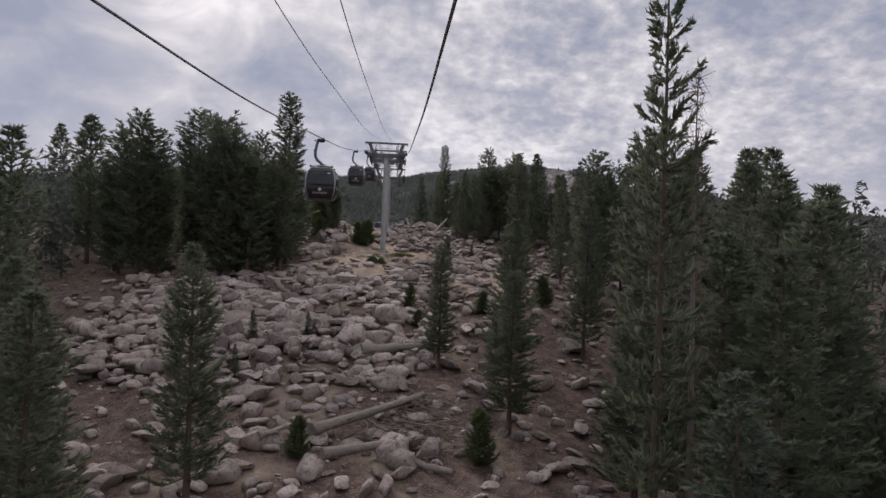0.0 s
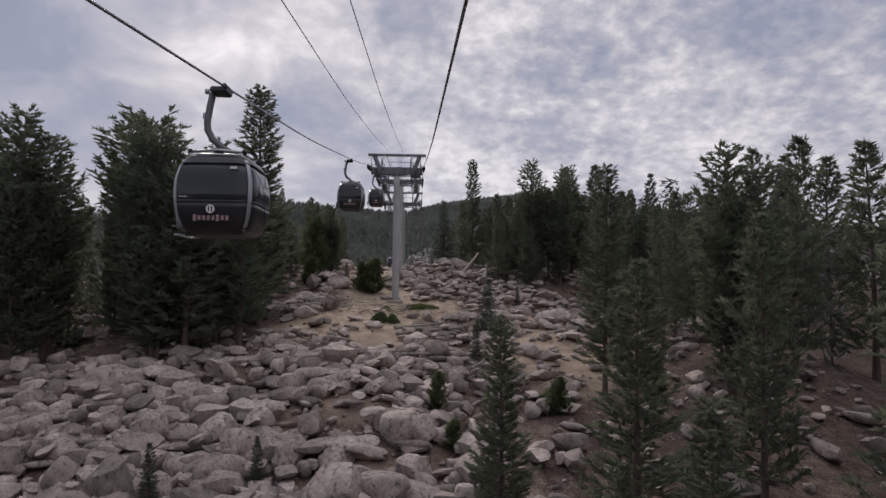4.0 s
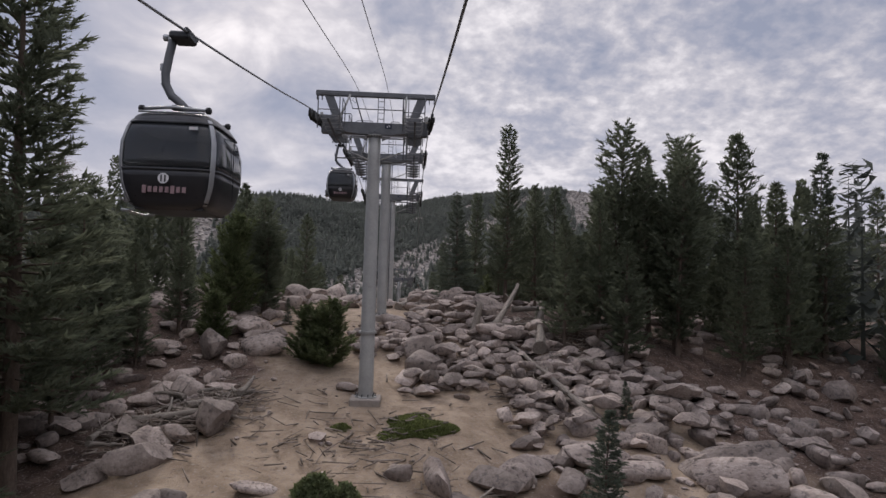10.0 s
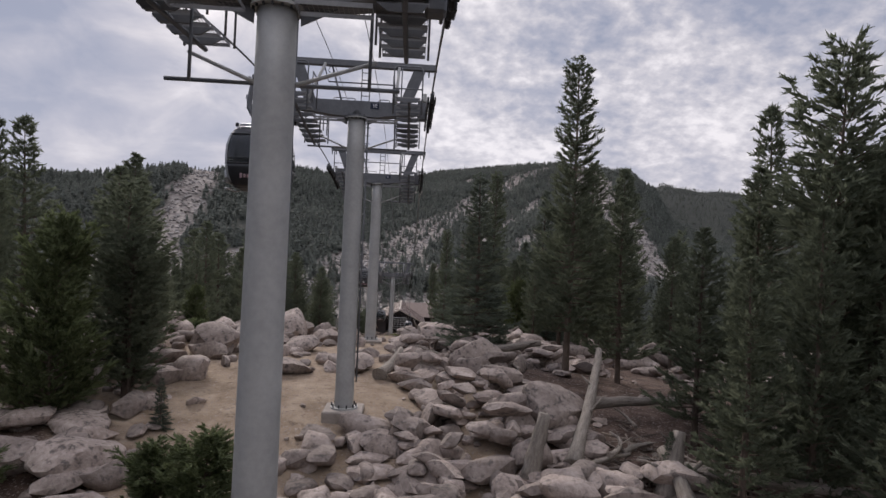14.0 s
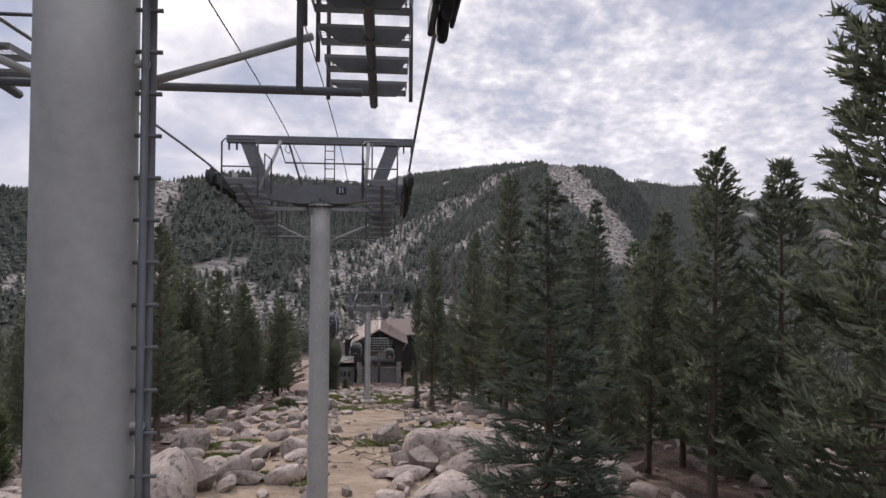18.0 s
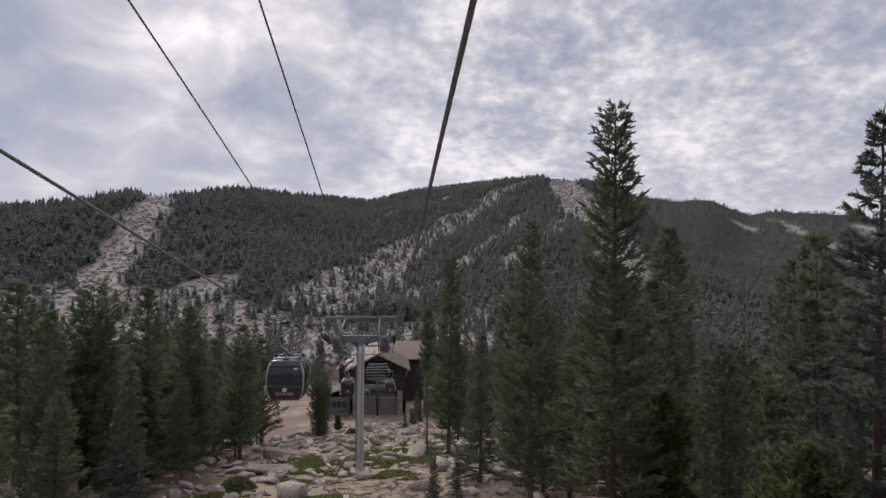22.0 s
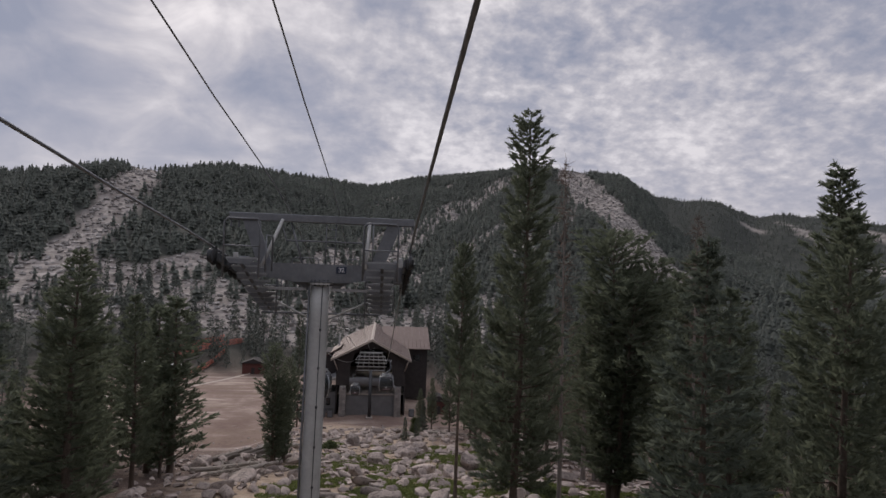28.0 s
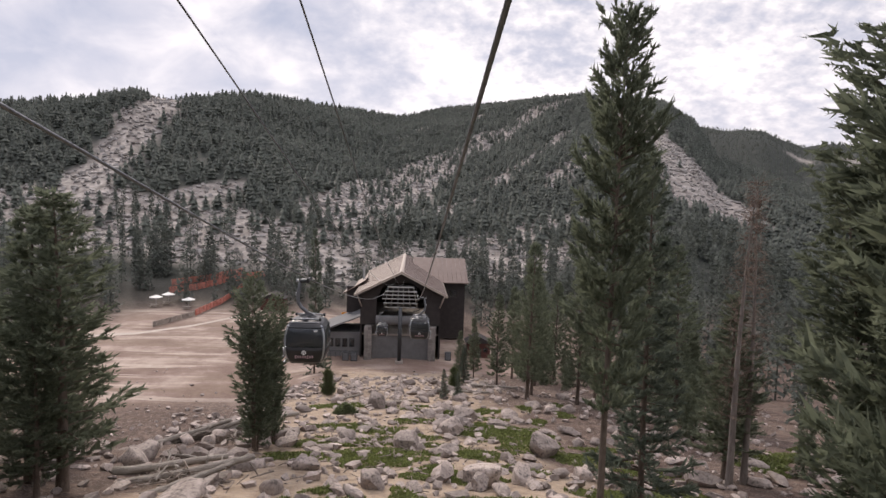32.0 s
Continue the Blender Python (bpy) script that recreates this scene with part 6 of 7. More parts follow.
for i in range(140):
    spots.append((float(lf.uniform(-5, 19)), float(lf.uniform(160, 218)), float(lf.uniform(0.6, 3.4)), float(lf.uniform(0.4, 1.9))))
for i in range(12):
    spots.append((float(lf.uniform(18, 34)), float(lf.uniform(172, 205)), float(lf.uniform(1.2, 3)), float(lf.uniform(1, 2.4))))
leafy_stuff("creeping_shrubs", [(-8.6, 149.9, 2.4, 1.0), (-4.3, 154.2, 2.6, 1.1), (-1.3, 156.9, 1.3, 0.7), (2.5, 159.6, 1.6, 0.8), (5.3, 168.0, 1.6, 0.8), (8.0, 161.2, 1.5, 0.7), (-6.1, 122.2, 1.5, 0.8), (3.4, 127.5, 1.4, 0.7), (-0.6, 122.8, 0.9, 0.6), (-10.0, 133.5, 2.0, 0.8), (4.2, 153.6, 1.2, 0.5), (-6.1, 118.8, 1.2, 0.7), (-3.2, 162.2, 2.0, 0.9)], M_MAT, "low bright green mats of creeping shrub on sand", "ground cover", 0.11, 0.13, 420, lf)
leafy_stuff("meadow_cover", spots, M_MAT, "patchy green ground cover between pale stones", "ground cover", 0.16, 0.15, 140, lf)
leafy_stuff("green_shrubs", [(-0.9, 70.9, 0.75, 0.6), (0.1, 70.5, 0.5, 0.4)], M_SHRUB, "small leafy green shrub on the sand", "shrub", 0.13, 0.75, 1500, lf)
leafy_stuff("brush", [(-10.6, 108.5, 1.6, 1.4), (12.5, 178.0, 1.5, 1.2), (-7.8, 151.0, 1.2, 1.0), (6.4, 210.0, 1.2, 0.9), (-3.6, 212.0, 1.0, 0.9), (10.5, 55.0, 1.0, 0.9)], M_SHRUB, "dull green brush growing beside boulders", "shrub", 0.15, 0.9, 700, lf)


# ---------------------------------------------------------------- lift towers
def prism_bm(profile, y0, y1):
    """A plate: an outline in x and z, drawn out along y."""
    bm = bmesh.new()
    a = [bm.verts.new((x, y0, z)) for x, z in profile]
    b = [bm.verts.new((x, y1, z)) for x, z in profile]
    bm.faces.new(a)
    bm.faces.new(b[::-1])
    n = len(a)
    for i in range(n):
        bm.faces.new((a[i], b[i], b[(i + 1) % n], a[(i + 1) % n]))
    bmesh.ops.recalc_face_normals(bm, faces=bm.faces[:])
    return bm


def grate_bm(sx, sy, at, bars=9):
    """A walkway plate: an upstand all round and an open lattice."""
    x, y, z = at
    bm = bmesh.new()
    bmesh.ops.create_grid(bm, x_segments=15, y_segments=5, size=0.5)
    bmesh.ops.scale(bm, vec=(sx, sy, 1), verts=bm.verts)
    rim = [e for e in bm.edges if len(e.link_faces) == 1]
    up = bmesh.ops.extrude_edge_only(bm, edges=rim)
    bmesh.ops.translate(bm, vec=(0, 0, -0.07), verts=[v for v in up["geom"] if isinstance(v, bmesh.types.BMVert)])
    inner = [f for f in bm.faces if abs(f.normal.z) > 0.5]
    got = bmesh.ops.inset_individual(bm, faces=inner, thickness=0.009)
    bmesh.ops.delete(bm, geom=inner, context="FACES")
    bmesh.ops.translate(bm, vec=(x, y, z + 0.03), verts=bm.verts)
    return bm


WHEEL_BM = {}


def wheel_meshes():
    if not WHEEL_BM:
        for nm, bm, mat in (("tyre", disc_bm(0.27, 0.11, bevel=0.03, sides=20), M_RUBBER), ("hub", disc_bm(0.19, 0.13, sides=12), M_DARKSTEEL)):
            me = bpy.data.meshes.new(nm)
            bm.to_mesh(me)
            bm.free()
            me.materials.append(mat)
            WHEEL_BM[nm] = me
    return WHEEL_BM


def sag(d):
    return 0.2 * d if d < 0 else 0.1 * d


def lift_tower(number, y0, zb, y_head, z_top, ladder, ring=None, r_bot=0.40, r_top=0.34, half_train=2.3):
    th = thing("lift_tower", pose(0, y0, zb), "grey steel gondola lift tower numbered %s with dark sheave trains" % number, "lift tower", "gondola lift towers")
    hy, zc = y_head - y0, z_top - 1.55 - zb
    cap = Vector((0, hy, zc - 0.62))
    n = 10
    pts = [Vector((0, hy * i / n, -0.6 + (cap.z + 0.6) * i / n)) for i in range(n + 1)]
    part("pole", tube_bm(pts, r_bot, 24, r2=r_top), M_STEEL, th, "tall round grey steel pole")
    part("footing", box_bm(1.45, 1.45, 1.0, (0, 0, -0.28), 0.05), M_CONC, th, "square concrete footing")
    part("base_flange", disc_bm(r_bot + 0.16, 0.06, (0, 0, 0.25), "z", 24), M_STEEL, th)
    for i in range(10):
        a = i * 0.628
        part("anchor_bolt", disc_bm(0.028, 0.16, ((r_bot + 0.1) * math.cos(a), (r_bot + 0.1) * math.sin(a), 0.33), "z", 6), M_DARKSTEEL, th)
    if ring:
        f = ring / cap.z
        rr = r_bot + (r_top - r_bot) * f
        for dz in (-0.03, 0.035):
            part("pole_flange", disc_bm(rr + 0.085, 0.05, (0, hy * f, ring + dz), "z", 24), M_STEEL, th)
    part("cap_flange", disc_bm(r_top + 0.11, 0.05, cap, "z", 24), M_STEEL, th)
    part("cap_flange", disc_bm(r_top + 0.11, 0.05, cap + Vector((0, 0, 0.065)), "z", 24), M_ARM, th)
    for i in range(16):
        a = i * 0.3927
        part("cap_bolt", disc_bm(0.022, 0.19, cap + Vector(((r_top + 0.065) * math.cos(a), (r_top + 0.065) * math.sin(a), 0.03)), "z", 6), M_DARKSTEEL, th)
    part("neck", tube_bm([cap + Vector((0, 0, 0.05)), cap + Vector((0, -0.02, 0.62))], r_top - 0.02, 16, r2=0.2), M_ARM, th)
    arm = prism_bm([(-2.35, -0.36), (-0.75, -0.58), (0.75, -0.58), (2.35, -0.36), (2.35, 0), (-2.35, 0)], hy - 0.26, hy + 0.26)
    bmesh.ops.translate(arm, vec=(0, 0, zc), verts=arm.verts)
    part("crossarm", arm, M_ARM, th, "grey steel box crossarm")
    for s in (-1, 1):
        br = prism_bm([(s * 0.35, -0.56), (s * 0.95, -0.56), (s * 0.36, -0.86)], hy - 0.02, hy + 0.02)
        bmesh.ops.translate(br, vec=(0, 0, zc), verts=br.verts)
        part("gusset", br, M_ARM, th)
    # lifting frame
    part("top_beam", box_bm(5.84, 0.24, 0.24, (0, hy, zc + 1.43), 0.02), M_ARM, th)
    for s in (-1, 1):
        leg = prism_bm([(s * 1.55, 0), (s * 2.0, 0), (s * 2.5, 1.32), (s * 2.05, 1.32)], hy - 0.06, hy + 0.06)
        bmesh.ops.translate(leg, vec=(0, 0, zc), verts=leg.verts)
        part("frame_leg", leg, M_ARM, th)
        part("brace", tube_bm([(1.42 if s > 0 else -1.75, hy - 0.55, zc - 0.1), (1.5 if s > 0 else -1.25, hy - 0.1, zc + 1.38)], 0.055, 8), M_STEEL, th)
        for dx in (2.86, 2.62):
            part("lifting_hook", box_bm(0.05, 0.1, 0.26, (s * dx, hy, zc + 1.22), 0.01), M_ARM, th)
    # rails and ladder between the frame legs
    part("handrail", tube_bm([(-1.3, hy, zc + 1.3), (-1.12, hy, zc + 0.72), (1.5, hy, zc + 0.72)], 0.028, 6), M_ARM, th)
    part("handrail", tube_bm([(-1.0, hy, zc + 1.3), (-0.6, hy, zc)], 0.035, 6), M_ARM, th)
    part("handrail", tube_bm([(1.45, hy - 0.1, zc + 1.3), (1.45, hy - 0.1, zc)], 0.03, 6), M_ARM, th)
    part("handrail", tube_bm([(1.62, hy - 0.3, zc), (1.62, hy - 0.3, zc + 1.35)], 0.025, 6), M_ARM, th)
    for x in (0.12, 0.42):
        part("ladder_rail", tube_bm([(x, hy, zc), (x, hy, zc + 1.35)], 0.02, 6), M_ARM, th)
    for z in (0.25, 0.55, 0.85, 1.12):
        part("rung", tube_bm([(0.12, hy, zc + z), (0.42, hy, zc + z)], 0.016, 6), M_ARM, th)
    for a, b in ((-0.95, -0.1), (0.75, 1.2)):
        part("hoop_rail", tube_bm([(a, hy + 0.2, zc), (a + 0.03, hy + 0.2, zc + 0.16), (a + 0.1, hy + 0.2, zc + 0.19), (b - 0.1, hy + 0.2, zc + 0.19), (b - 0.03, hy + 0.2, zc + 0.16), (b, hy + 0.2, zc)], 0.018, 6), M_ARM, th)
    # number plate
    plate = part("number_plate", box_bm(0.32, 0.02, 0.22, (0.66, hy - 0.275, zc - 0.17), 0.004), M_SIGN, th, "navy number plate")
    tm = text_mesh(str(number), 0.19, M_MARK, "numerals")
    piece("numerals", tm, plate, Matrix.Translation((0.66, hy - 0.29, zc - 0.17)) @ Matrix.Rotation(math.pi / 2, 4, "X"), "white numerals")
    # sheave trains, walkways and guard rails on both sides
    wm = wheel_meshes()
    for s in (-1, 1):
        xs = s * GAUGE
        nW = 8
        ys = [(-half_train + 2 * half_train * i / (nW - 1)) for i in range(nW)]
        for i, dy in enumerate(ys):
            zz_ = rope_z(y_head + dy) - zb - 0.31
            w = new("sheave", wm["tyre"])
            w.parent = th
            w.matrix_basis = Matrix.Translation((xs, hy + dy, zz_))
            h = new("hub", wm["hub"])
            h.parent = w
        for i in range(nW - 1):
            z0, z1 = rope_z(y_head + ys[i]) - zb - 0.36, rope_z(y_head + ys[i + 1]) - zb - 0.36
            a_, b_ = Vector((xs - s * 0.13, hy + ys[i] - 0.1, z0)), Vector((xs - s * 0.13, hy + ys[i + 1] + 0.1, z1))
            rot = Matrix.Rotation(math.atan2(z1 - z0, ys[i + 1] - ys[i]), 4, "X")
            part("rocker_beam", box_bm(0.07, (b_ - a_).length, 0.26 if i % 2 == 0 else 0.18, (a_ + b_) / 2, 0.02, rot), M_DARKSTEEL, th)
            if i % 2 == 0:
                part("catcher", box_bm(0.05, (b_ - a_).length * 0.9, 0.20, (a_ + b_) / 2 + Vector((s * 0.24, 0, 0.05)), 0.02, rot), M_DARKSTEEL, th)
        ends = rope_z(y_head - half_train) - zb - 0.25
        part("rope_guide", disc_bm(0.2, 0.12, (xs, hy - half_train - 0.3, ends - 0.06), "x", 18, 0.03), M_DARKSTEEL, th)
        part("hanger_bracket", box_bm(0.34, 0.36, 0.75, (s * 2.42, hy, zc - 0.2), 0.05), M_ARM, th)
        part("switch_box", box_bm(0.14, 0.2, 0.3, (s * 2.5, hy - 0.7, zc + 0.12), 0.02), M_STEEL, th)
        # stepped walkway below the wheels
        for i in range(9):
            dy = -half_train - 0.1 + (2 * half_train + 0.2) * i / 8
            zz_ = rope_z(y_head + dy) - zb - 0.85 - sag(dy)
            part("walkway_step", grate_bm(0.84, 0.37, (s * 1.9, hy + dy, zz_)), M_GRATE, th)
            sb = prism_bm([(s * 1.5, zz_ - 0.02), (s * 2.3, zz_ - 0.02), (s * 2.2, zz_ - 0.15), (s * 1.7, zz_ - 0.15)], hy + dy - 0.24, hy + dy - 0.2)
            part("step_bracket", sb, M_ARM, th)
        for dx in (1.95,):
            part("stringer", tube_bm([(s * dx, hy + d_, rope_z(y_head + d_) - zb - 0.97 - sag(d_)) for d_ in np.linspace(-half_train - 0.3, half_train + 0.3, 9)], 0.05, 6), M_ARM, th)
        for dy in (-half_train - 0.35, half_train + 0.35):
            zz_ = rope_z(y_head + dy) - zb - (1.45 if dy < 0 else 0.9) - sag(dy)
            part("guard_rail", tube_bm([(s * 1.42, hy + dy, zz_), (s * 1.42, hy + dy, zz_ + 1.5), (s * 1.5, hy + dy, zz_ + 1.6), (s * 2.3, hy + dy, zz_ + 1.6), (s * 2.38, hy + dy, zz_ + 1.5), (s * 2.38, hy + dy, zz_)], 0.026, 6), M_ARM, th)
            part("guard_rail", tube_bm([(s * 1.42, hy + dy, zz_ + 0.85), (s * 2.38, hy + dy, zz_ + 0.85)], 0.022, 6), M_ARM, th)
        for f in (-0.62, 0.62):
            dy = half_train * f
            zz_ = rope_z(y_head + dy) - zb - 0.85 - sag(dy)
            part("side_rail", tube_bm([(s * 1.38, hy + dy - 0.5, zz_), (s * 1.38, hy + dy - 0.5, zz_ + 1.05), (s * 1.38, hy + dy + 0.5, zz_ + 1.05), (s * 1.38, hy + dy + 0.5, zz_)], 0.024, 6), M_ARM, th)
        part("side_platform", grate_bm(1.1, 0.45, (s * 0.95, hy - 0.55, zc - 0.78)), M_GRATE, th)
        part("strut", tube_bm([(s * 0.3, hy + 0.1, zc - 1.75), (s * 1.5, hy + 0.5, zc - 1.2)], 0.032, 6), M_STEEL, th)
        part("hanger_post", tube_bm([(s * 1.42, hy + 0.35, zc - 0.3), (s * 1.42, hy + 0.35, zc - 1.7)], 0.03, 6), M_ARM, th)
    part("lower_rail", tube_bm([(-1.9, hy + 0.6, zc - 1.62), (1.9, hy + 0.6, zc - 1.62)], 0.035, 6), M_ARM, th)
    part("cable_loop", tube_bm([(-1.07, hy - 0.02, zc + 1.3), (-1.14, hy - 0.05, zc + 1.12), (-1.02, hy - 0.05, zc + 1.0), (-0.92, hy - 0.05, zc + 1.12), (-0.98, hy - 0.02, zc + 1.3)], 0.012, 5), M_RUBBER, th)
    # ladder on the pole
    dx, dy = ladder
    for off in ((-0.07, 0.07) if dx else (-0.2, 0.2)):
        ox, oy = (0, off) if dx else (off, 0)
        part("pole_ladder_rail", tube_bm([(dx + ox, dy + oy, 1.2), (dx + ox, dy + oy + hy, zc - 0.1)], 0.028, 6), M_ARM, th)
    rung = None
    z = 1.4
    while z < zc - 0.3:
        f = z / zc
        ox, oy = (0.09, 0.0) if dx else (0.2, 0)
        if rung is None:
            bm = tube_bm([(-ox, -oy, 0), (ox, oy, 0)], 0.016, 6)
            rung = bpy.data.meshes.new("ladder_rung")
            bm.to_mesh(rung)
            bm.free()
            rung.materials.append(M_ARM)
        piece("ladder_rung", rung, th, Matrix.Translation((dx, dy + hy * f, z)))
        z += 0.3
    if dx < 0:
        part("safety_cable", tube_bm([(0.1, -r_bot - 0.02, 1.0), (0.1, hy - r_top - 0.03, zc - 0.7)], 0.014, 6), M_DARKSTEEL, th)
        for f in np.arange(0.15, 0.92, 0.11):
            part("cable_clamp", box_bm(0.07, 0.07, 0.07, (0.1, hy * f - r_bot + (r_bot - r_top) * f - 0.005, zc * f), 0.01), M_DARKSTEEL, th)
    for f in (0.2, 0.42, 0.64, 0.86):
        part("ladder_bracket", tube_bm([(dx, dy + hy * f, zc * f), (dx * 0.4, dy * 0.4 + hy * f, zc * f)], 0.03, 6), M_STEEL, th)
    return th


lift_tower(29, 79.9, gz(0, 79.9), 80.0, 15.06, (0.0, 0.52), ring=3.3, r_bot=0.36, r_top=0.30)
lift_tower(30, 93.4, gz(0, 93.4), 93.5, 16.35, (0.42, 0.0), r_bot=0.35, r_top=0.33)
lift_tower(31, 108.3, gz(0, 108.3), 108.6, 15.6, (0.0, 0.5), r_bot=0.33, r_top=0.30)
lift_tower(32, 157.8, gz(0, 157.8), 158.75, 7.78, (-0.33, 0.0), r_bot=0.31, r_top=0.29)


# ---------------------------------------------------------------- gondola cabins
def shell_bm(z_lo, z_hi, a_lo, a_hi, grow=0.0, steps=14, rows=8):
    """A patch of the cabin's rounded skin between two heights and two bearings (degrees)."""
    zs, hw, hd = (0.0, 0.12, 0.45, 0.9, 1.3, 1.65, 1.85, 1.97), (0.62, 0.80, 0.93, 0.98, 0.97, 0.88, 0.76, 0.55), (0.66, 0.84, 0.96, 1.02, 1.0, 0.93, 0.82, 0.6)
    bm = bmesh.new()
    grid = []
    for i in range(rows + 1):
        z = z_lo + (z_hi - z_lo) * i / rows
        a, b = np.interp(z, zs, hw) + grow, np.interp(z, zs, hd) + grow
        row = []
        for j in range(steps + 1):
            t = radians(a_lo + (a_hi - a_lo) * j / steps)
            c, s = math.cos(t), math.sin(t)
            p = 0.36
            row.append(bm.verts.new((a * math.copysign(abs(c) ** p, c), b * math.copysign(abs(s) ** p, s), z)))
        grid.append(row)
    for r0, r1 in zip(grid, grid[1:]):
        for j in range(steps):
            bm.faces.new((r0[j], r0[j + 1], r1[j + 1], r1[j])).smooth = True
    return bm


def solid(bm, t=0.02):
    bmesh.ops.remove_doubles(bm, verts=bm.verts[:], dist=0.0005)
    bmesh.ops.recalc_face_normals(bm, faces=bm.faces[:])
    bmesh.ops.solidify(bm, geom=bm.faces[:], thickness=t)
    return bm


def gondola(x, y, side, label, z=None):
    zr = rope_z(y, side) if z is None else z
    th = thing("gondola_cabin", pose(x, y, zr - 3.75), label, "gondola cabin", "gondola cabins on the rope")
    body = part("lower_body", solid(shell_bm(0.02, 0.76, 0, 360, 0.0, 56, 6)), M_SHELL, th, "glossy charcoal lower shell")
    part("floor", box_bm(1.3, 1.4, 0.06, (0, 0, 0.05), 0.02), M_DARKSTEEL, th)
    part("roof", solid(shell_bm(1.68, 1.97, 0, 360, 0.0, 56, 5)), M_SHELL, th, "dark rounded roof")
    part("roof_deck", box_bm(1.06, 1.16, 0.04, (0, 0, 1.96), 0.015), M_SHELL, th)
    for a in (90, 180, 270, 0):
        w = part("window", solid(shell_bm(0.79, 1.69, a - 42, a + 42, -0.012, 20, 6), 0.008), M_GLASS, th, "tinted curved window")
        w.visible_shadow = False
    for a in (45, 135, 225, 315):
        part("corner_pillar", solid(shell_bm(0.1, 1.9, a - 6.5, a + 6.5, 0.012, 6, 12), 0.03), M_FRAME, th, "curved grey metal pillar")
    for zz_ in (0.77, 1.70):
        part("window_band", solid(shell_bm(zz_ - 0.025, zz_ + 0.025, 0, 360, 0.008, 56, 1), 0.015), M_DARKSTEEL, th)
    for s in (-1, 1):
        part("roof_rail", tube_bm([(-0.6, s * 0.62, 2.0), (0, s * 0.66, 2.04), (0.6, s * 0.62, 2.0)], 0.035, 8), M_FRAME, th)
        for e in (-1, 1):
            part("bumper", disc_bm(0.07, 0.1, (e * 0.64, s * 0.62, 2.0), "x", 12, 0.02), M_RUBBER, th)
        part("bench", box_bm(1.3, 0.42, 0.08, (0, s * 0.62, 0.5), 0.03), M_DARKSTEEL, th)
        part("bench_back", box_bm(1.3, 0.07, 0.45, (0, s * 0.82, 0.78), 0.03), M_DARKSTEEL, th)
        part("gutter", tube_bm([(-0.62, s * 0.8, 1.9), (0.62, s * 0.8, 1.9)], 0.02, 6), M_FRAME, th)
        part("number_strip", box_bm(0.16, 0.006, 0.06, (-0.5 * s, s * 1.0, 1.56), 0.001), M_MARK, th)
        # emblem and lettering as plain shapes
        em = part("emblem", disc_bm(0.1, 0.012, (0, s * 1.03, 0.585), "y", 20), M_MARK, th, "round pale emblem")
        for dx in (-0.035, 0.035):
            part("emblem_stroke", box_bm(0.03, 0.016, 0.13, (dx, s * 1.034, 0.585), 0.003), M_SHELL, em)
        for i in range(8):
            part("letter_bar", box_bm(0.07, 0.03, 0.15 if i in (0, 5) else 0.11, (-0.37 + i * 0.105, s * (0.955 + 0.008), 0.38), 0.004), M_REDMARK, th)
    # door side rack and step
    for k in range(3):
        part("ski_tube", tube_bm([(side * 0.99, -0.25 + k * 0.25, 0.2), (side * 1.03, -0.25 + k * 0.25, 0.62)], 0.055, 8), M_FRAME, th)
    part("rack_bar", tube_bm([(side * 1.05, -0.45, 0.24), (side * 1.05, 0.45, 0.24)], 0.022, 6), M_FRAME, th)
    part("step", tube_bm([(side * 0.75, -0.5, 0.02), (side * 0.98, -0.5, 0.02), (side * 0.98, 0.5, 0.02), (side * 0.75, 0.5, 0.02)], 0.022, 6), M_FRAME, th)
    part("door_seam", box_bm(0.012, 0.02, 1.3, (-side * 0.985, 0, 0.95)), M_RUBBER, th)
    # hanger arm and grip
    pts = [(side * 0.36, 0, 3.62), (side * 0.42, 0, 3.3), (side * 0.48, 0, 2.9), (side * 0.46, 0, 2.68), (side * 0.34, 0, 2.46), (side * 0.12, 0, 2.28), (0, 0, 2.14)]
    part("hanger_arm", tube_bm(pts, 0.085, 12), M_ARM, th, "curved grey hanger arm")
    part("hanger_yoke", prism_bm([(-0.42, 2.02), (0.42, 2.02), (0.1, 2.22), (-0.1, 2.22)], -0.08, 0.08), M_ARM, th)
    part("suspension_beam", box_bm(0.16, 1.35, 0.1, (0, 0, 2.04), 0.03), M_DARKSTEEL, th)
    g = part("grip", box_bm(0.42, 0.5, 0.16, (side * 0.16, 0, 3.66), 0.04), M_DARKSTEEL, th, "dark rope grip")
    part("grip_jaw", box_bm(0.1, 0.62, 0.12, (0.0, 0, 3.74), 0.03), M_DARKSTEEL, g)
    part("grip_roller", disc_bm(0.07, 0.1, (side * 0.5, 0, 3.66), "x", 12, 0.01), M_FRAME, g)
    part("door_cable", tube_bm([(side * 0.52, 0.03, 3.0), (side * 0.56, 0.03, 2.7), (side * 0.4, 0.03, 2.4), (side * 0.1, 0.03, 2.2)], 0.012, 5), M_RUBBER, th)
    part("cable_box", box_bm(0.08, 0.1, 0.16, (side * 0.55, 0.02, 3.04), 0.015), M_FRAME, th)
    return th


GL = "charcoal gondola cabin with tinted windows hanging from the rope"
for y in (34.0, 63.0, 90.5, 139.0, 187.0):
    gondola(-GAUGE, y, -1, GL)
gondola(GAUGE, 214.0, 1, GL)
gondola(-GAUGE, 256.5, -1, "charcoal gondola cabin entering the station", z=-14.6)


# ---------------------------------------------------------------- valley station
SZ = gz(0, 268)


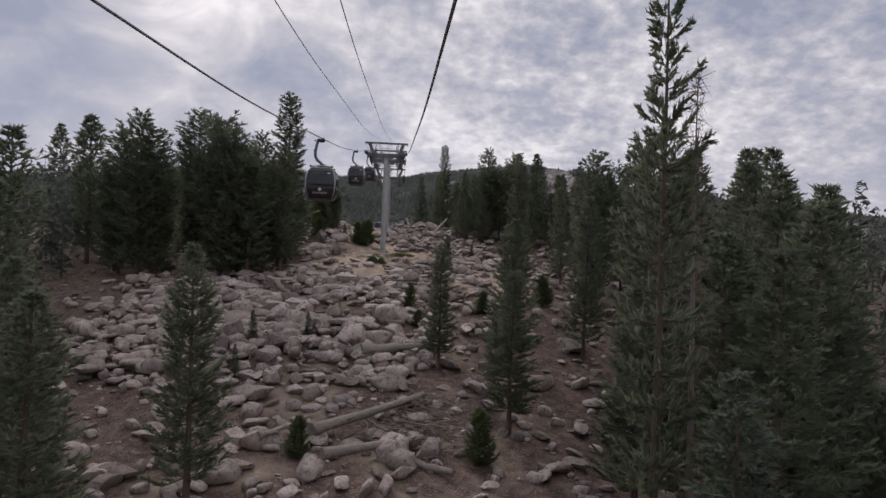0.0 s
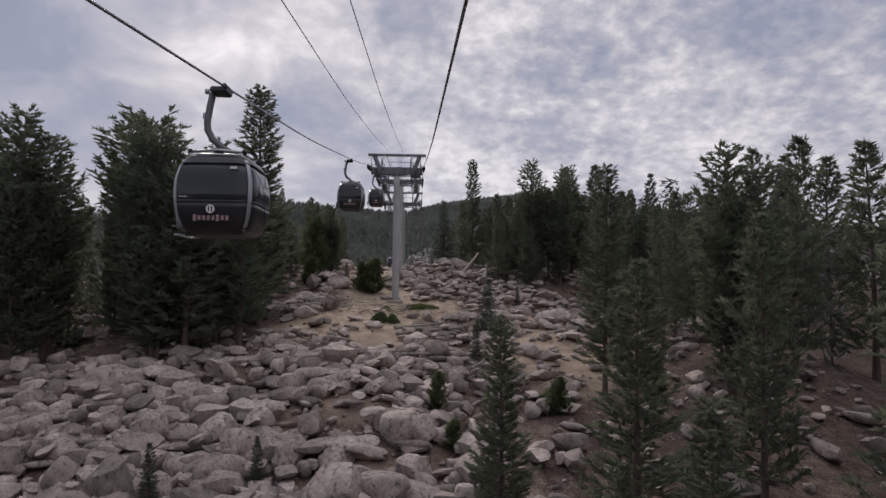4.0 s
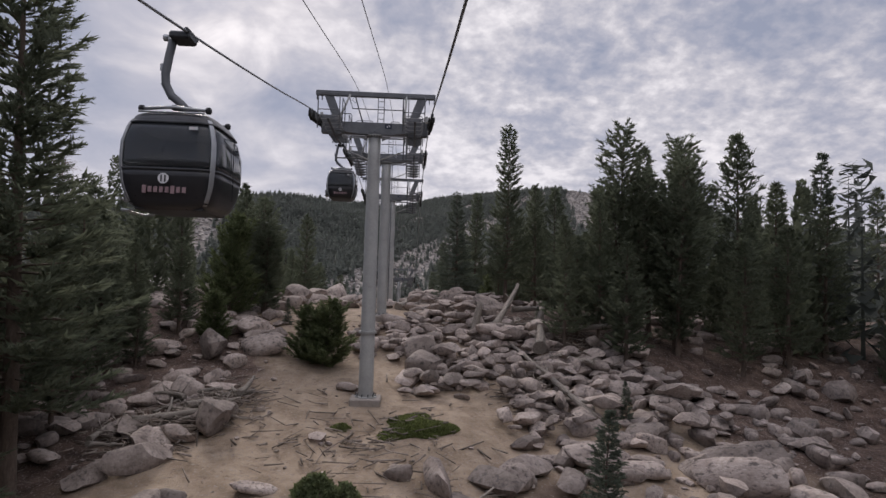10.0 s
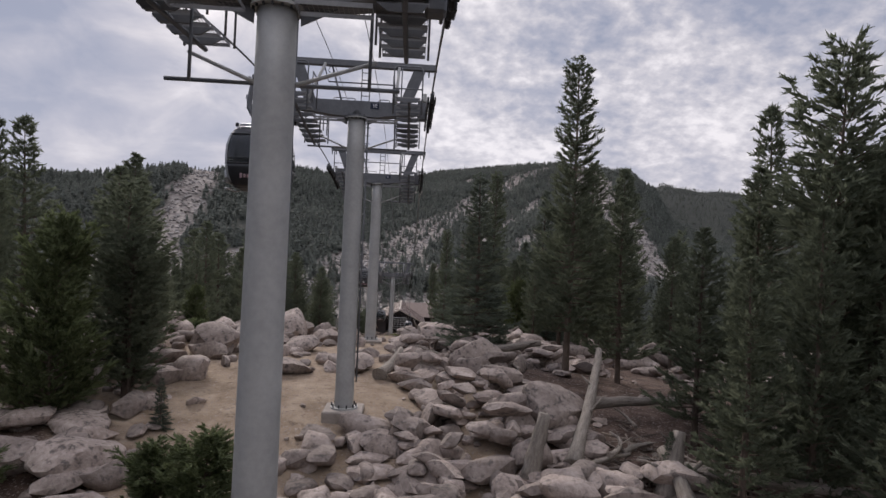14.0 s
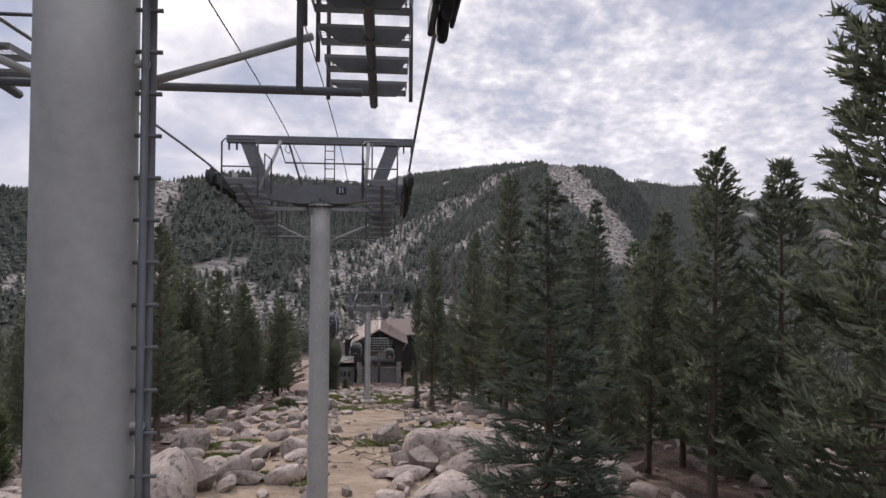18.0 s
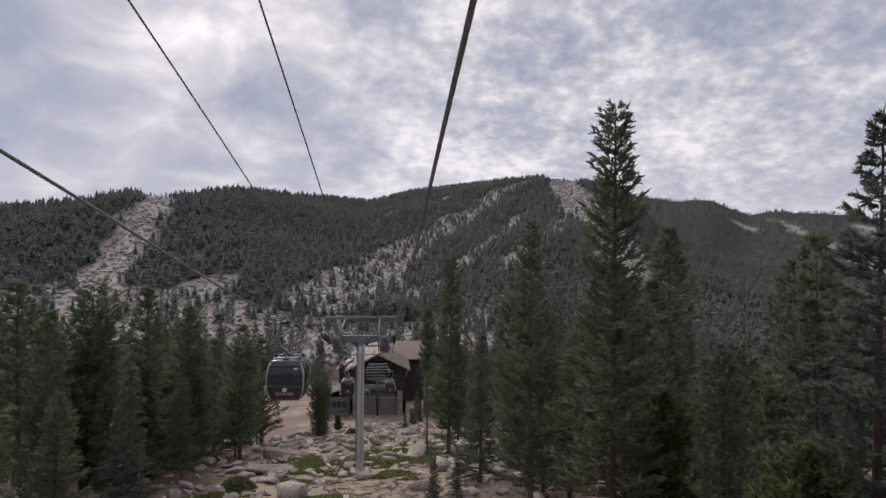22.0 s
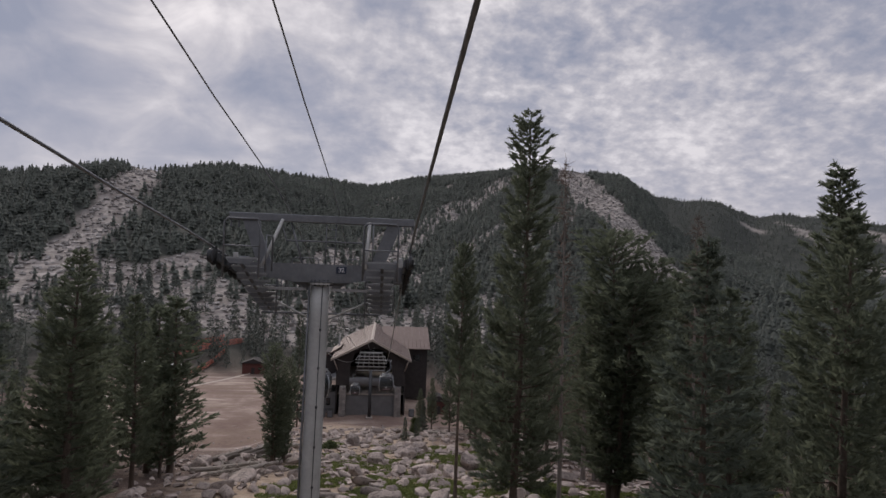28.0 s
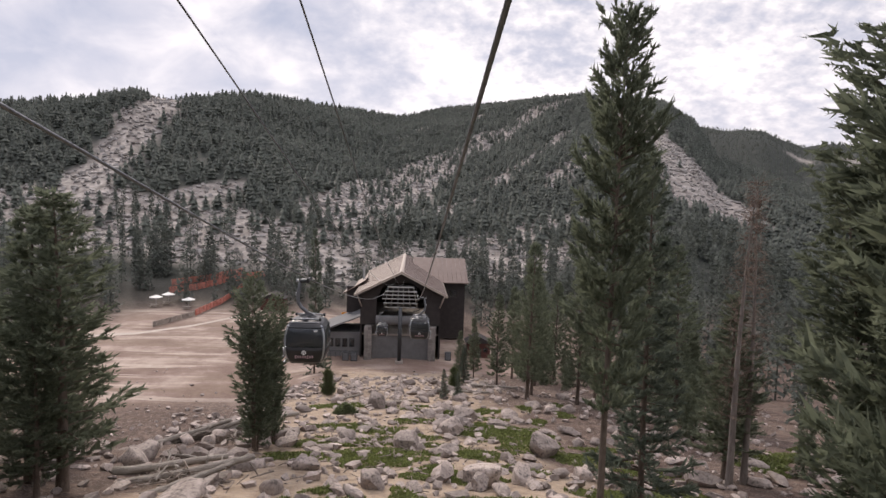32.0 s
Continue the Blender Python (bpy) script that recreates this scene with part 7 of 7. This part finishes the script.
def slab_bm(p, q, r, s, t=0.18):
    """A roof plane through four corners, with thickness."""
    bm = bmesh.new()
    up = [bm.verts.new(v) for v in (p, q, r, s)]
    lo = [bm.verts.new(Vector(v) - Vector((0, 0, t))) for v in (p, q, r, s)]
    bm.faces.new(up)
    bm.faces.new(lo[::-1])
    for i in range(4):
        j = (i + 1) % 4
        bm.faces.new((up[i], lo[i], lo[j], up[j]))
    bmesh.ops.recalc_face_normals(bm, faces=bm.faces[:])
    return bm


def station():
    st = thing("lift_station", pose(0, 0, 0), "dark timber lift station with brown metal gable roof and stone piers", "building")
    y0, y1, ze, zr, hx = 265.0, 302.0, -13.0, -8.9, 8.1
    roof = part("roof", slab_bm((-hx, y0, ze), (0, y0, zr), (0, y1, zr), (-hx, y1, ze)), M_ROOF, st, "brown standing-seam metal roof")
    roof2 = part("roof", slab_bm((0, y0, zr), (hx, y0, ze), (hx, y1, ze), (0, y1, zr)), M_ROOF, st, "brown standing-seam metal roof")
    for s, rf in ((-1, roof), (1, roof2)):
        for i in range(1, 24):
            yy = y0 + (y1 - y0) * i / 24
            part("seam", tube_bm([(0.02 * s, yy, zr + 0.02), (s * hx, yy, ze + 0.02)], 0.035, 4), M_ROOF, rf)
        part("fascia", prism_bm([(0, zr + 0.05), (s * (hx + 0.1), ze + 0.02), (s * (hx + 0.1), ze - 0.42), (0, zr - 0.42)], y0 - 0.2, y0 - 0.06), M_FASCIA, st, "pale brown fascia board")
        part("eave_gutter", tube_bm([(s * (hx + 0.08), y0, ze - 0.12), (s * (hx + 0.08), y1, ze - 0.12)], 0.09, 6), M_FASCIA, st)
    part("ridge_cap", prism_bm([(-0.35, zr - 0.1), (0, zr + 0.1), (0.35, zr - 0.1)], y0 - 0.1, y1), M_FASCIA, st, "pale ridge cap")
    # gable wall with the rope opening, side walls
    part("gable_wall", prism_bm([(-7.0, -14.0), (-7.0, ze - 0.25), (0, zr - 0.5), (7.0, ze - 0.25), (7.0, -14.0), (4.3, -14.0), (3.4, -12.0), (1.6, -11.0), (-1.6, -11.0), (-3.4, -12.0), (-4.3, -14.0)], y0 + 1.2, y0 + 1.5), M_SIDING, st, "dark brown timber gable")
    for s in (-1, 1):
        part("front_wall", box_bm(2.7, 0.3, 4.6, (s * 5.65, y0 + 1.35, -16.3)), M_SIDING, st)
        part("side_wall", box_bm(0.3, y1 - y0 - 2, SZ * -1 - 13.2, (s * 7.0, (y0 + y1) / 2 + 0.5, (SZ - 13.2) / 2)), M_SIDING, st)
        pier = part("stone_pier", box_bm(1.3, 1.3, 6.2, (s * 5.6, y0 + 0.4, SZ + 2.9), 0.04), M_STONE, st, "rough grey stone pier")
        k = 0
        for iz in range(9):
            for ix in range(2):
                part("stone", box_bm(0.6 + 0.06 * ((iz + ix) % 2), 0.08, 0.6, (s * 5.6 + (ix - 0.5) * 0.64, y0 - 0.27 - 0.02 * ((iz * 3 + ix) % 3), SZ + 0.35 + iz * 0.66), 0.04), M_STONE, pier)
        part("eave_brace", tube_bm([(s * 6.9, y0 + 1.2, -15.4), (s * 7.6, y0 + 0.1, -13.3)], 0.12, 6), M_FASCIA, st)
    part("back_wall", box_bm(14, 0.3, 11, (0, y1 - 1, SZ + 5.2)), M_SIDING, st)
    part("platform_wall", box_bm(9.9, 0.4, 4.6, (0, y0 + 0.9, SZ + 2.0)), M_GREYWALL, st, "grey concrete platform wall")
    part("platform_edge", box_bm(10.2, 0.7, 0.22, (0, y0 + 0.8, SZ + 4.4), 0.04), M_CONC, st)
    part("platform_floor", box_bm(13.6, y1 - y0 - 3, 0.3, (0, (y0 + y1) / 2 + 0.5, SZ + 4.2)), M_CONC, st)
    part("roller_hood", disc_bm(0.9, 8.6, (0, y0 + 0.3, -17.6), "x", 20), M_GREYWALL, st, "grey rounded hood above the platform")
    # right wing behind
    for a in ((283.0, -13.0, 293.5, -8.9), (304.0, -13.0, 293.5, -8.9)):
        wr = part("wing_roof", slab_bm((2.0, a[0], a[1]), (13.4, a[0], a[1]), (13.4, a[2], a[3]), (2.0, a[2], a[3])), M_ROOF, st, "brown standing-seam metal roof")
        for i in range(1, 10):
            xx = 4.5 + i * 0.95
            part("seam", tube_bm([(xx, a[0], a[1] + 0.02), (xx, a[2], a[3] + 0.02)], 0.035, 4), M_ROOF, wr)
    part("wing_wall", box_bm(5.6, 0.3, 11.5, (9.9, 284.2, -19.0)), M_SIDING, st)
    part("wing_end_wall", box_bm(0.3, 18, 11.5, (12.7, 293.5, -19.0)), M_SIDING, st)
    part("wing_window", box_bm(1.6, 0.06, 1.4, (10.4, 284.0, -15.4)), M_GLASS, st)
    # left annex with low roof
    part("annex_wall", box_bm(6.0, 8.0, 4.6, (-10.2, 271.6, SZ + 2.0)), M_GREYWALL, st, "grey annex wall")
    part("annex_roof", slab_bm((-14.0, 266.8, -19.9), (-7.2, 266.8, -17.2), (-7.2, 277, -17.2), (-14.0, 277, -19.9), 0.25), M_GREYWALL, st, "grey low annex roof")
    part("upper_annex", box_bm(3.4, 8.0, 5.0, (-8.8, 279.0, -15.6)), M_SIDING, st)
    part("upper_annex_roof", slab_bm((-11.2, 274.5, -14.4), (-7.0, 274.5, -11.8), (-7.0, 284, -11.8), (-11.2, 284, -14.4), 0.2), M_ROOF, st)
    for i in range(4):
        part("annex_window", box_bm(0.9, 0.06, 1.5, (-12.4 + i * 1.25, 267.55, SZ + 2.4)), M_GLASS, st)
    part("deck_rail", tube_bm([(-14.2, 266.6, SZ + 1.1), (-7.0, 266.6, SZ + 1.1)], 0.05, 6), M_DARKSTEEL, st)
    for i in range(9):
        part("deck_post", box_bm(0.08, 0.08, 1.2, (-14.0 + i * 0.86, 266.6, SZ + 0.55)), M_DARKSTEEL, st)
    part("flue", disc_bm(0.22, 2.6, (-7.6, 279, -11.0), "z", 10), M_STEEL, st)
    # rope wheels and frame in the opening
    for i, (z, w) in enumerate(((-11.3, 4.2), (-12.1, 5.4), (-12.8, 6.2), (-13.5, 6.4), (-14.3, 6.0), (-15.1, 5.4))):
        part("guide_beam", box_bm(w, 0.24, 0.18, (0, 262.6 + 0.35 * i, z), 0.03), M_STEEL, st, "pale steel guide beam")
    for x in (-2.7, -1.6, -0.5, 0.5, 1.6, 2.7):
        part("frame_post", tube_bm([(x * 0.8, 262.6, -11.2), (x * 1.05, 264.2, -15.2)], 0.06, 6), M_STEEL, st)
    for s in (-1, 1):
        for j in range(5):
            part("guide_wheel", disc_bm(0.27, 0.1, (s * GAUGE, 261.2 + j * 0.62, -12.65), "x", 14), M_RUBBER, st)
    part("bullwheel", disc_bm(2.7, 0.22, (0, 270.5, -12.4), "z", 40, 0.05), M_DARKSTEEL, st)
    for s in (-1, 1):
        part("loading_guide", tube_bm([(s * 2.2, 263.6, -15.6), (s * 3.3, 266, -15.8), (s * 3.4, 270, -15.8)], 0.07, 6), M_DARKSTEEL, st)
    return st


station()
mast = thing("station_mast", pose(0, 262, gz(0, 262)), "dark steel mast carrying the station guide frame", "mast")
part("mast_pole", tube_bm([(0, 0, -0.5), (0, 0, 9.6)], 0.34, 16, r2=0.3), M_DARKSTEEL, mast)
part("mast_foot", box_bm(1.3, 1.3, 0.7, (0, 0, 0.1), 0.05), M_CONC, mast)

# things round the station
for x, y, sx, sy, h, lab in ((14.6, 272.0, 4.2, 3.4, 3.0, "small red-brown plank shed with a dark roof"), (-34.0, 318.0, 6.0, 4.0, 3.2, "red-brown lift shack with a dark hipped roof")):
    z = gz(x, y)
    sh = thing("shed", pose(x, y, z), lab, "shed")
    part("shed_wall", box_bm(sx, sy, h, (0, 0, h / 2 - 0.2)), M_REDSHED, sh)
    part("shed_roof", prism_bm([(-sx / 2 - 0.4, h - 0.2), (0, h + 1.1), (sx / 2 + 0.4, h - 0.2)], -sy / 2 - 0.4, sy / 2 + 0.4), M_SIDING, sh)
    part("shed_door", box_bm(0.9, 0.06, 2.0, (0, -sy / 2 - 0.03, 0.85)), M_SIDING, sh)
    part("shed_window", box_bm(0.8, 0.06, 0.8, (sx * 0.3, -sy / 2 - 0.03, 1.5)), M_GLASS, sh)
for x, y in ((-55.3, 316.5), (-62.7, 322.5), (-64.5, 319.0)):
    u = thing("parasol", pose(x, y, gz(x, y)), "white canvas parasol standing over a picnic table", "parasol", "parasols on the terrace")
    part("pole", tube_bm([(0, 0, 0), (0, 0, 2.6)], 0.035, 8), M_STEEL, u)
    bm = bmesh.new()
    bmesh.ops.create_cone(bm, cap_ends=True, segments=8, radius1=1.7, radius2=0.05, depth=0.6)
    bmesh.ops.translate(bm, vec=(0, 0, 2.5), verts=bm.verts)
    part("canopy", bm, M_WHITE, u, "white canvas canopy")
    tb = thing("picnic_table", pose(x + 0.3, y - 1.9, gz(x, y - 1.9)), "weathered wooden picnic table on the terrace", "table", "picnic tables")
    part("tabletop", box_bm(1.9, 0.8, 0.07, (0, 0, 0.75), 0.01), M_WOOD, tb)
    for s in (-1, 1):
        part("bench", box_bm(1.9, 0.3, 0.06, (0, s * 0.75, 0.45), 0.01), M_WOOD, tb)
        part("leg", box_bm(0.09, 1.5, 0.09, (s * 0.7, 0, 0.4), 0.01, Matrix.Rotation(0.35, 4, "X")), M_WOOD, tb)


def fence(points, label, mat, hgt=1.6, step=2.2):
    x0, y0 = points[0]
    fe = thing("safety_fence", pose(x0, y0, gz(x0, y0)), label, "fence")
    base = Vector((x0, y0, gz(x0, y0)))
    for (ax, ay), (bx_, by_) in zip(points, points[1:]):
        n = max(1, int(math.hypot(bx_ - ax, by_ - ay) / step))
        for i in range(n):
            p = Vector((ax + (bx_ - ax) * i / n, ay + (by_ - ay) * i / n, 0))
            q = Vector((ax + (bx_ - ax) * (i + 1) / n, ay + (by_ - ay) * (i + 1) / n, 0))
            p.z, q.z = gz(p.x, p.y), gz(q.x, q.y)
            p, q = p - base, q - base
            part("post", tube_bm([p - Vector((0, 0, 0.2)), p + Vector((0, 0, hgt + 0.1))], 0.045, 6), M_WOOD, fe)
            bm = bmesh.new()
            for k in range(6):
                tube_bm([p + Vector((0, 0, 0.15 + k * hgt / 6)), q + Vector((0, 0, 0.15 + k * hgt / 6))], 0.085, 4, bm)
            for k in range(1, 6):
                m_ = p + (q - p) * k / 6
                tube_bm([m_ + Vector((0, 0, 0.1)), m_ + Vector((0, 0, hgt))], 0.05, 4, bm)
            part("netting", bm, mat, fe, "faded orange plastic netting")
    return fe


ORANGE = "faded orange safety fence with wooden posts"
fence([(-66, 331), (-60, 336), (-55, 343), (-50, 349), (-45, 354)], ORANGE, M_FENCE, 1.9)
fence([(-68, 338), (-60, 345), (-52, 355)], ORANGE, M_FENCE, 1.9)
fence([(-53.3, 290.5), (-51.5, 298), (-49.6, 305)], "weathered wooden fence along the terrace", M_WOOD, 1.2)
fence([(-49.6, 305), (-49.5, 320), (-48.6, 334), (-48.2, 343)], ORANGE, M_FENCE, 1.6)
pan = thing("trail_sign", pose(-12.6, 292.0, gz(-12.6, 292.0)), "orange trail sign board on two wooden posts", "sign")
part("board", box_bm(1.6, 0.08, 1.5, (0, 0, 3.0), 0.02), M_ORANGE, pan)
for s in (-1, 1):
    part("post", box_bm(0.12, 0.12, 3.6, (s * 0.7, 0.1, 1.7)), M_WOOD, pan)
for x, y in ((-9.4, 264.6), (-7.9, 264.4), (8.6, 266.0)):
    bn = thing("utility_box", pose(x, y, gz(x, y)), "dark grey utility cabinet beside the station wall", "cabinet")
    part("body", box_bm(1.1, 0.8, 1.5, (0, 0, 0.7), 0.04), M_DARKSTEEL, bn)
    part("door", box_bm(0.9, 0.03, 1.2, (0, -0.41, 0.75), 0.01), M_ARM, bn)


def road_kerb():
    """A pale gravel windrow along the lower edge of the track."""
    pts = [(-64, 279.5), (-53.6, 283.5), (-45.7, 292.5), (-38.6, 306.5), (-34, 318)]
    bm = bmesh.new()
    ws = []
    for x, y in pts:
        z = gz(x, y)
        ws.append([bm.verts.new((x, y - 0.9, z - 0.1)), bm.verts.new((x, y, z + 0.28)), bm.verts.new((x, y + 0.9, z - 0.1))])
    for a, b in zip(ws, ws[1:]):
        for k in range(2):
            bm.faces.new((a[k], b[k], b[k + 1], a[k + 1])).smooth = True
    me = bpy.data.meshes.new("gravel_windrow")
    bm.to_mesh(me)
    bm.free()
    me.materials.append(M_FASCIA)
    tagged(new("gravel_windrow", me), "pale gravel windrow along the dirt road", "gravel", kind="structure")


road_kerb()
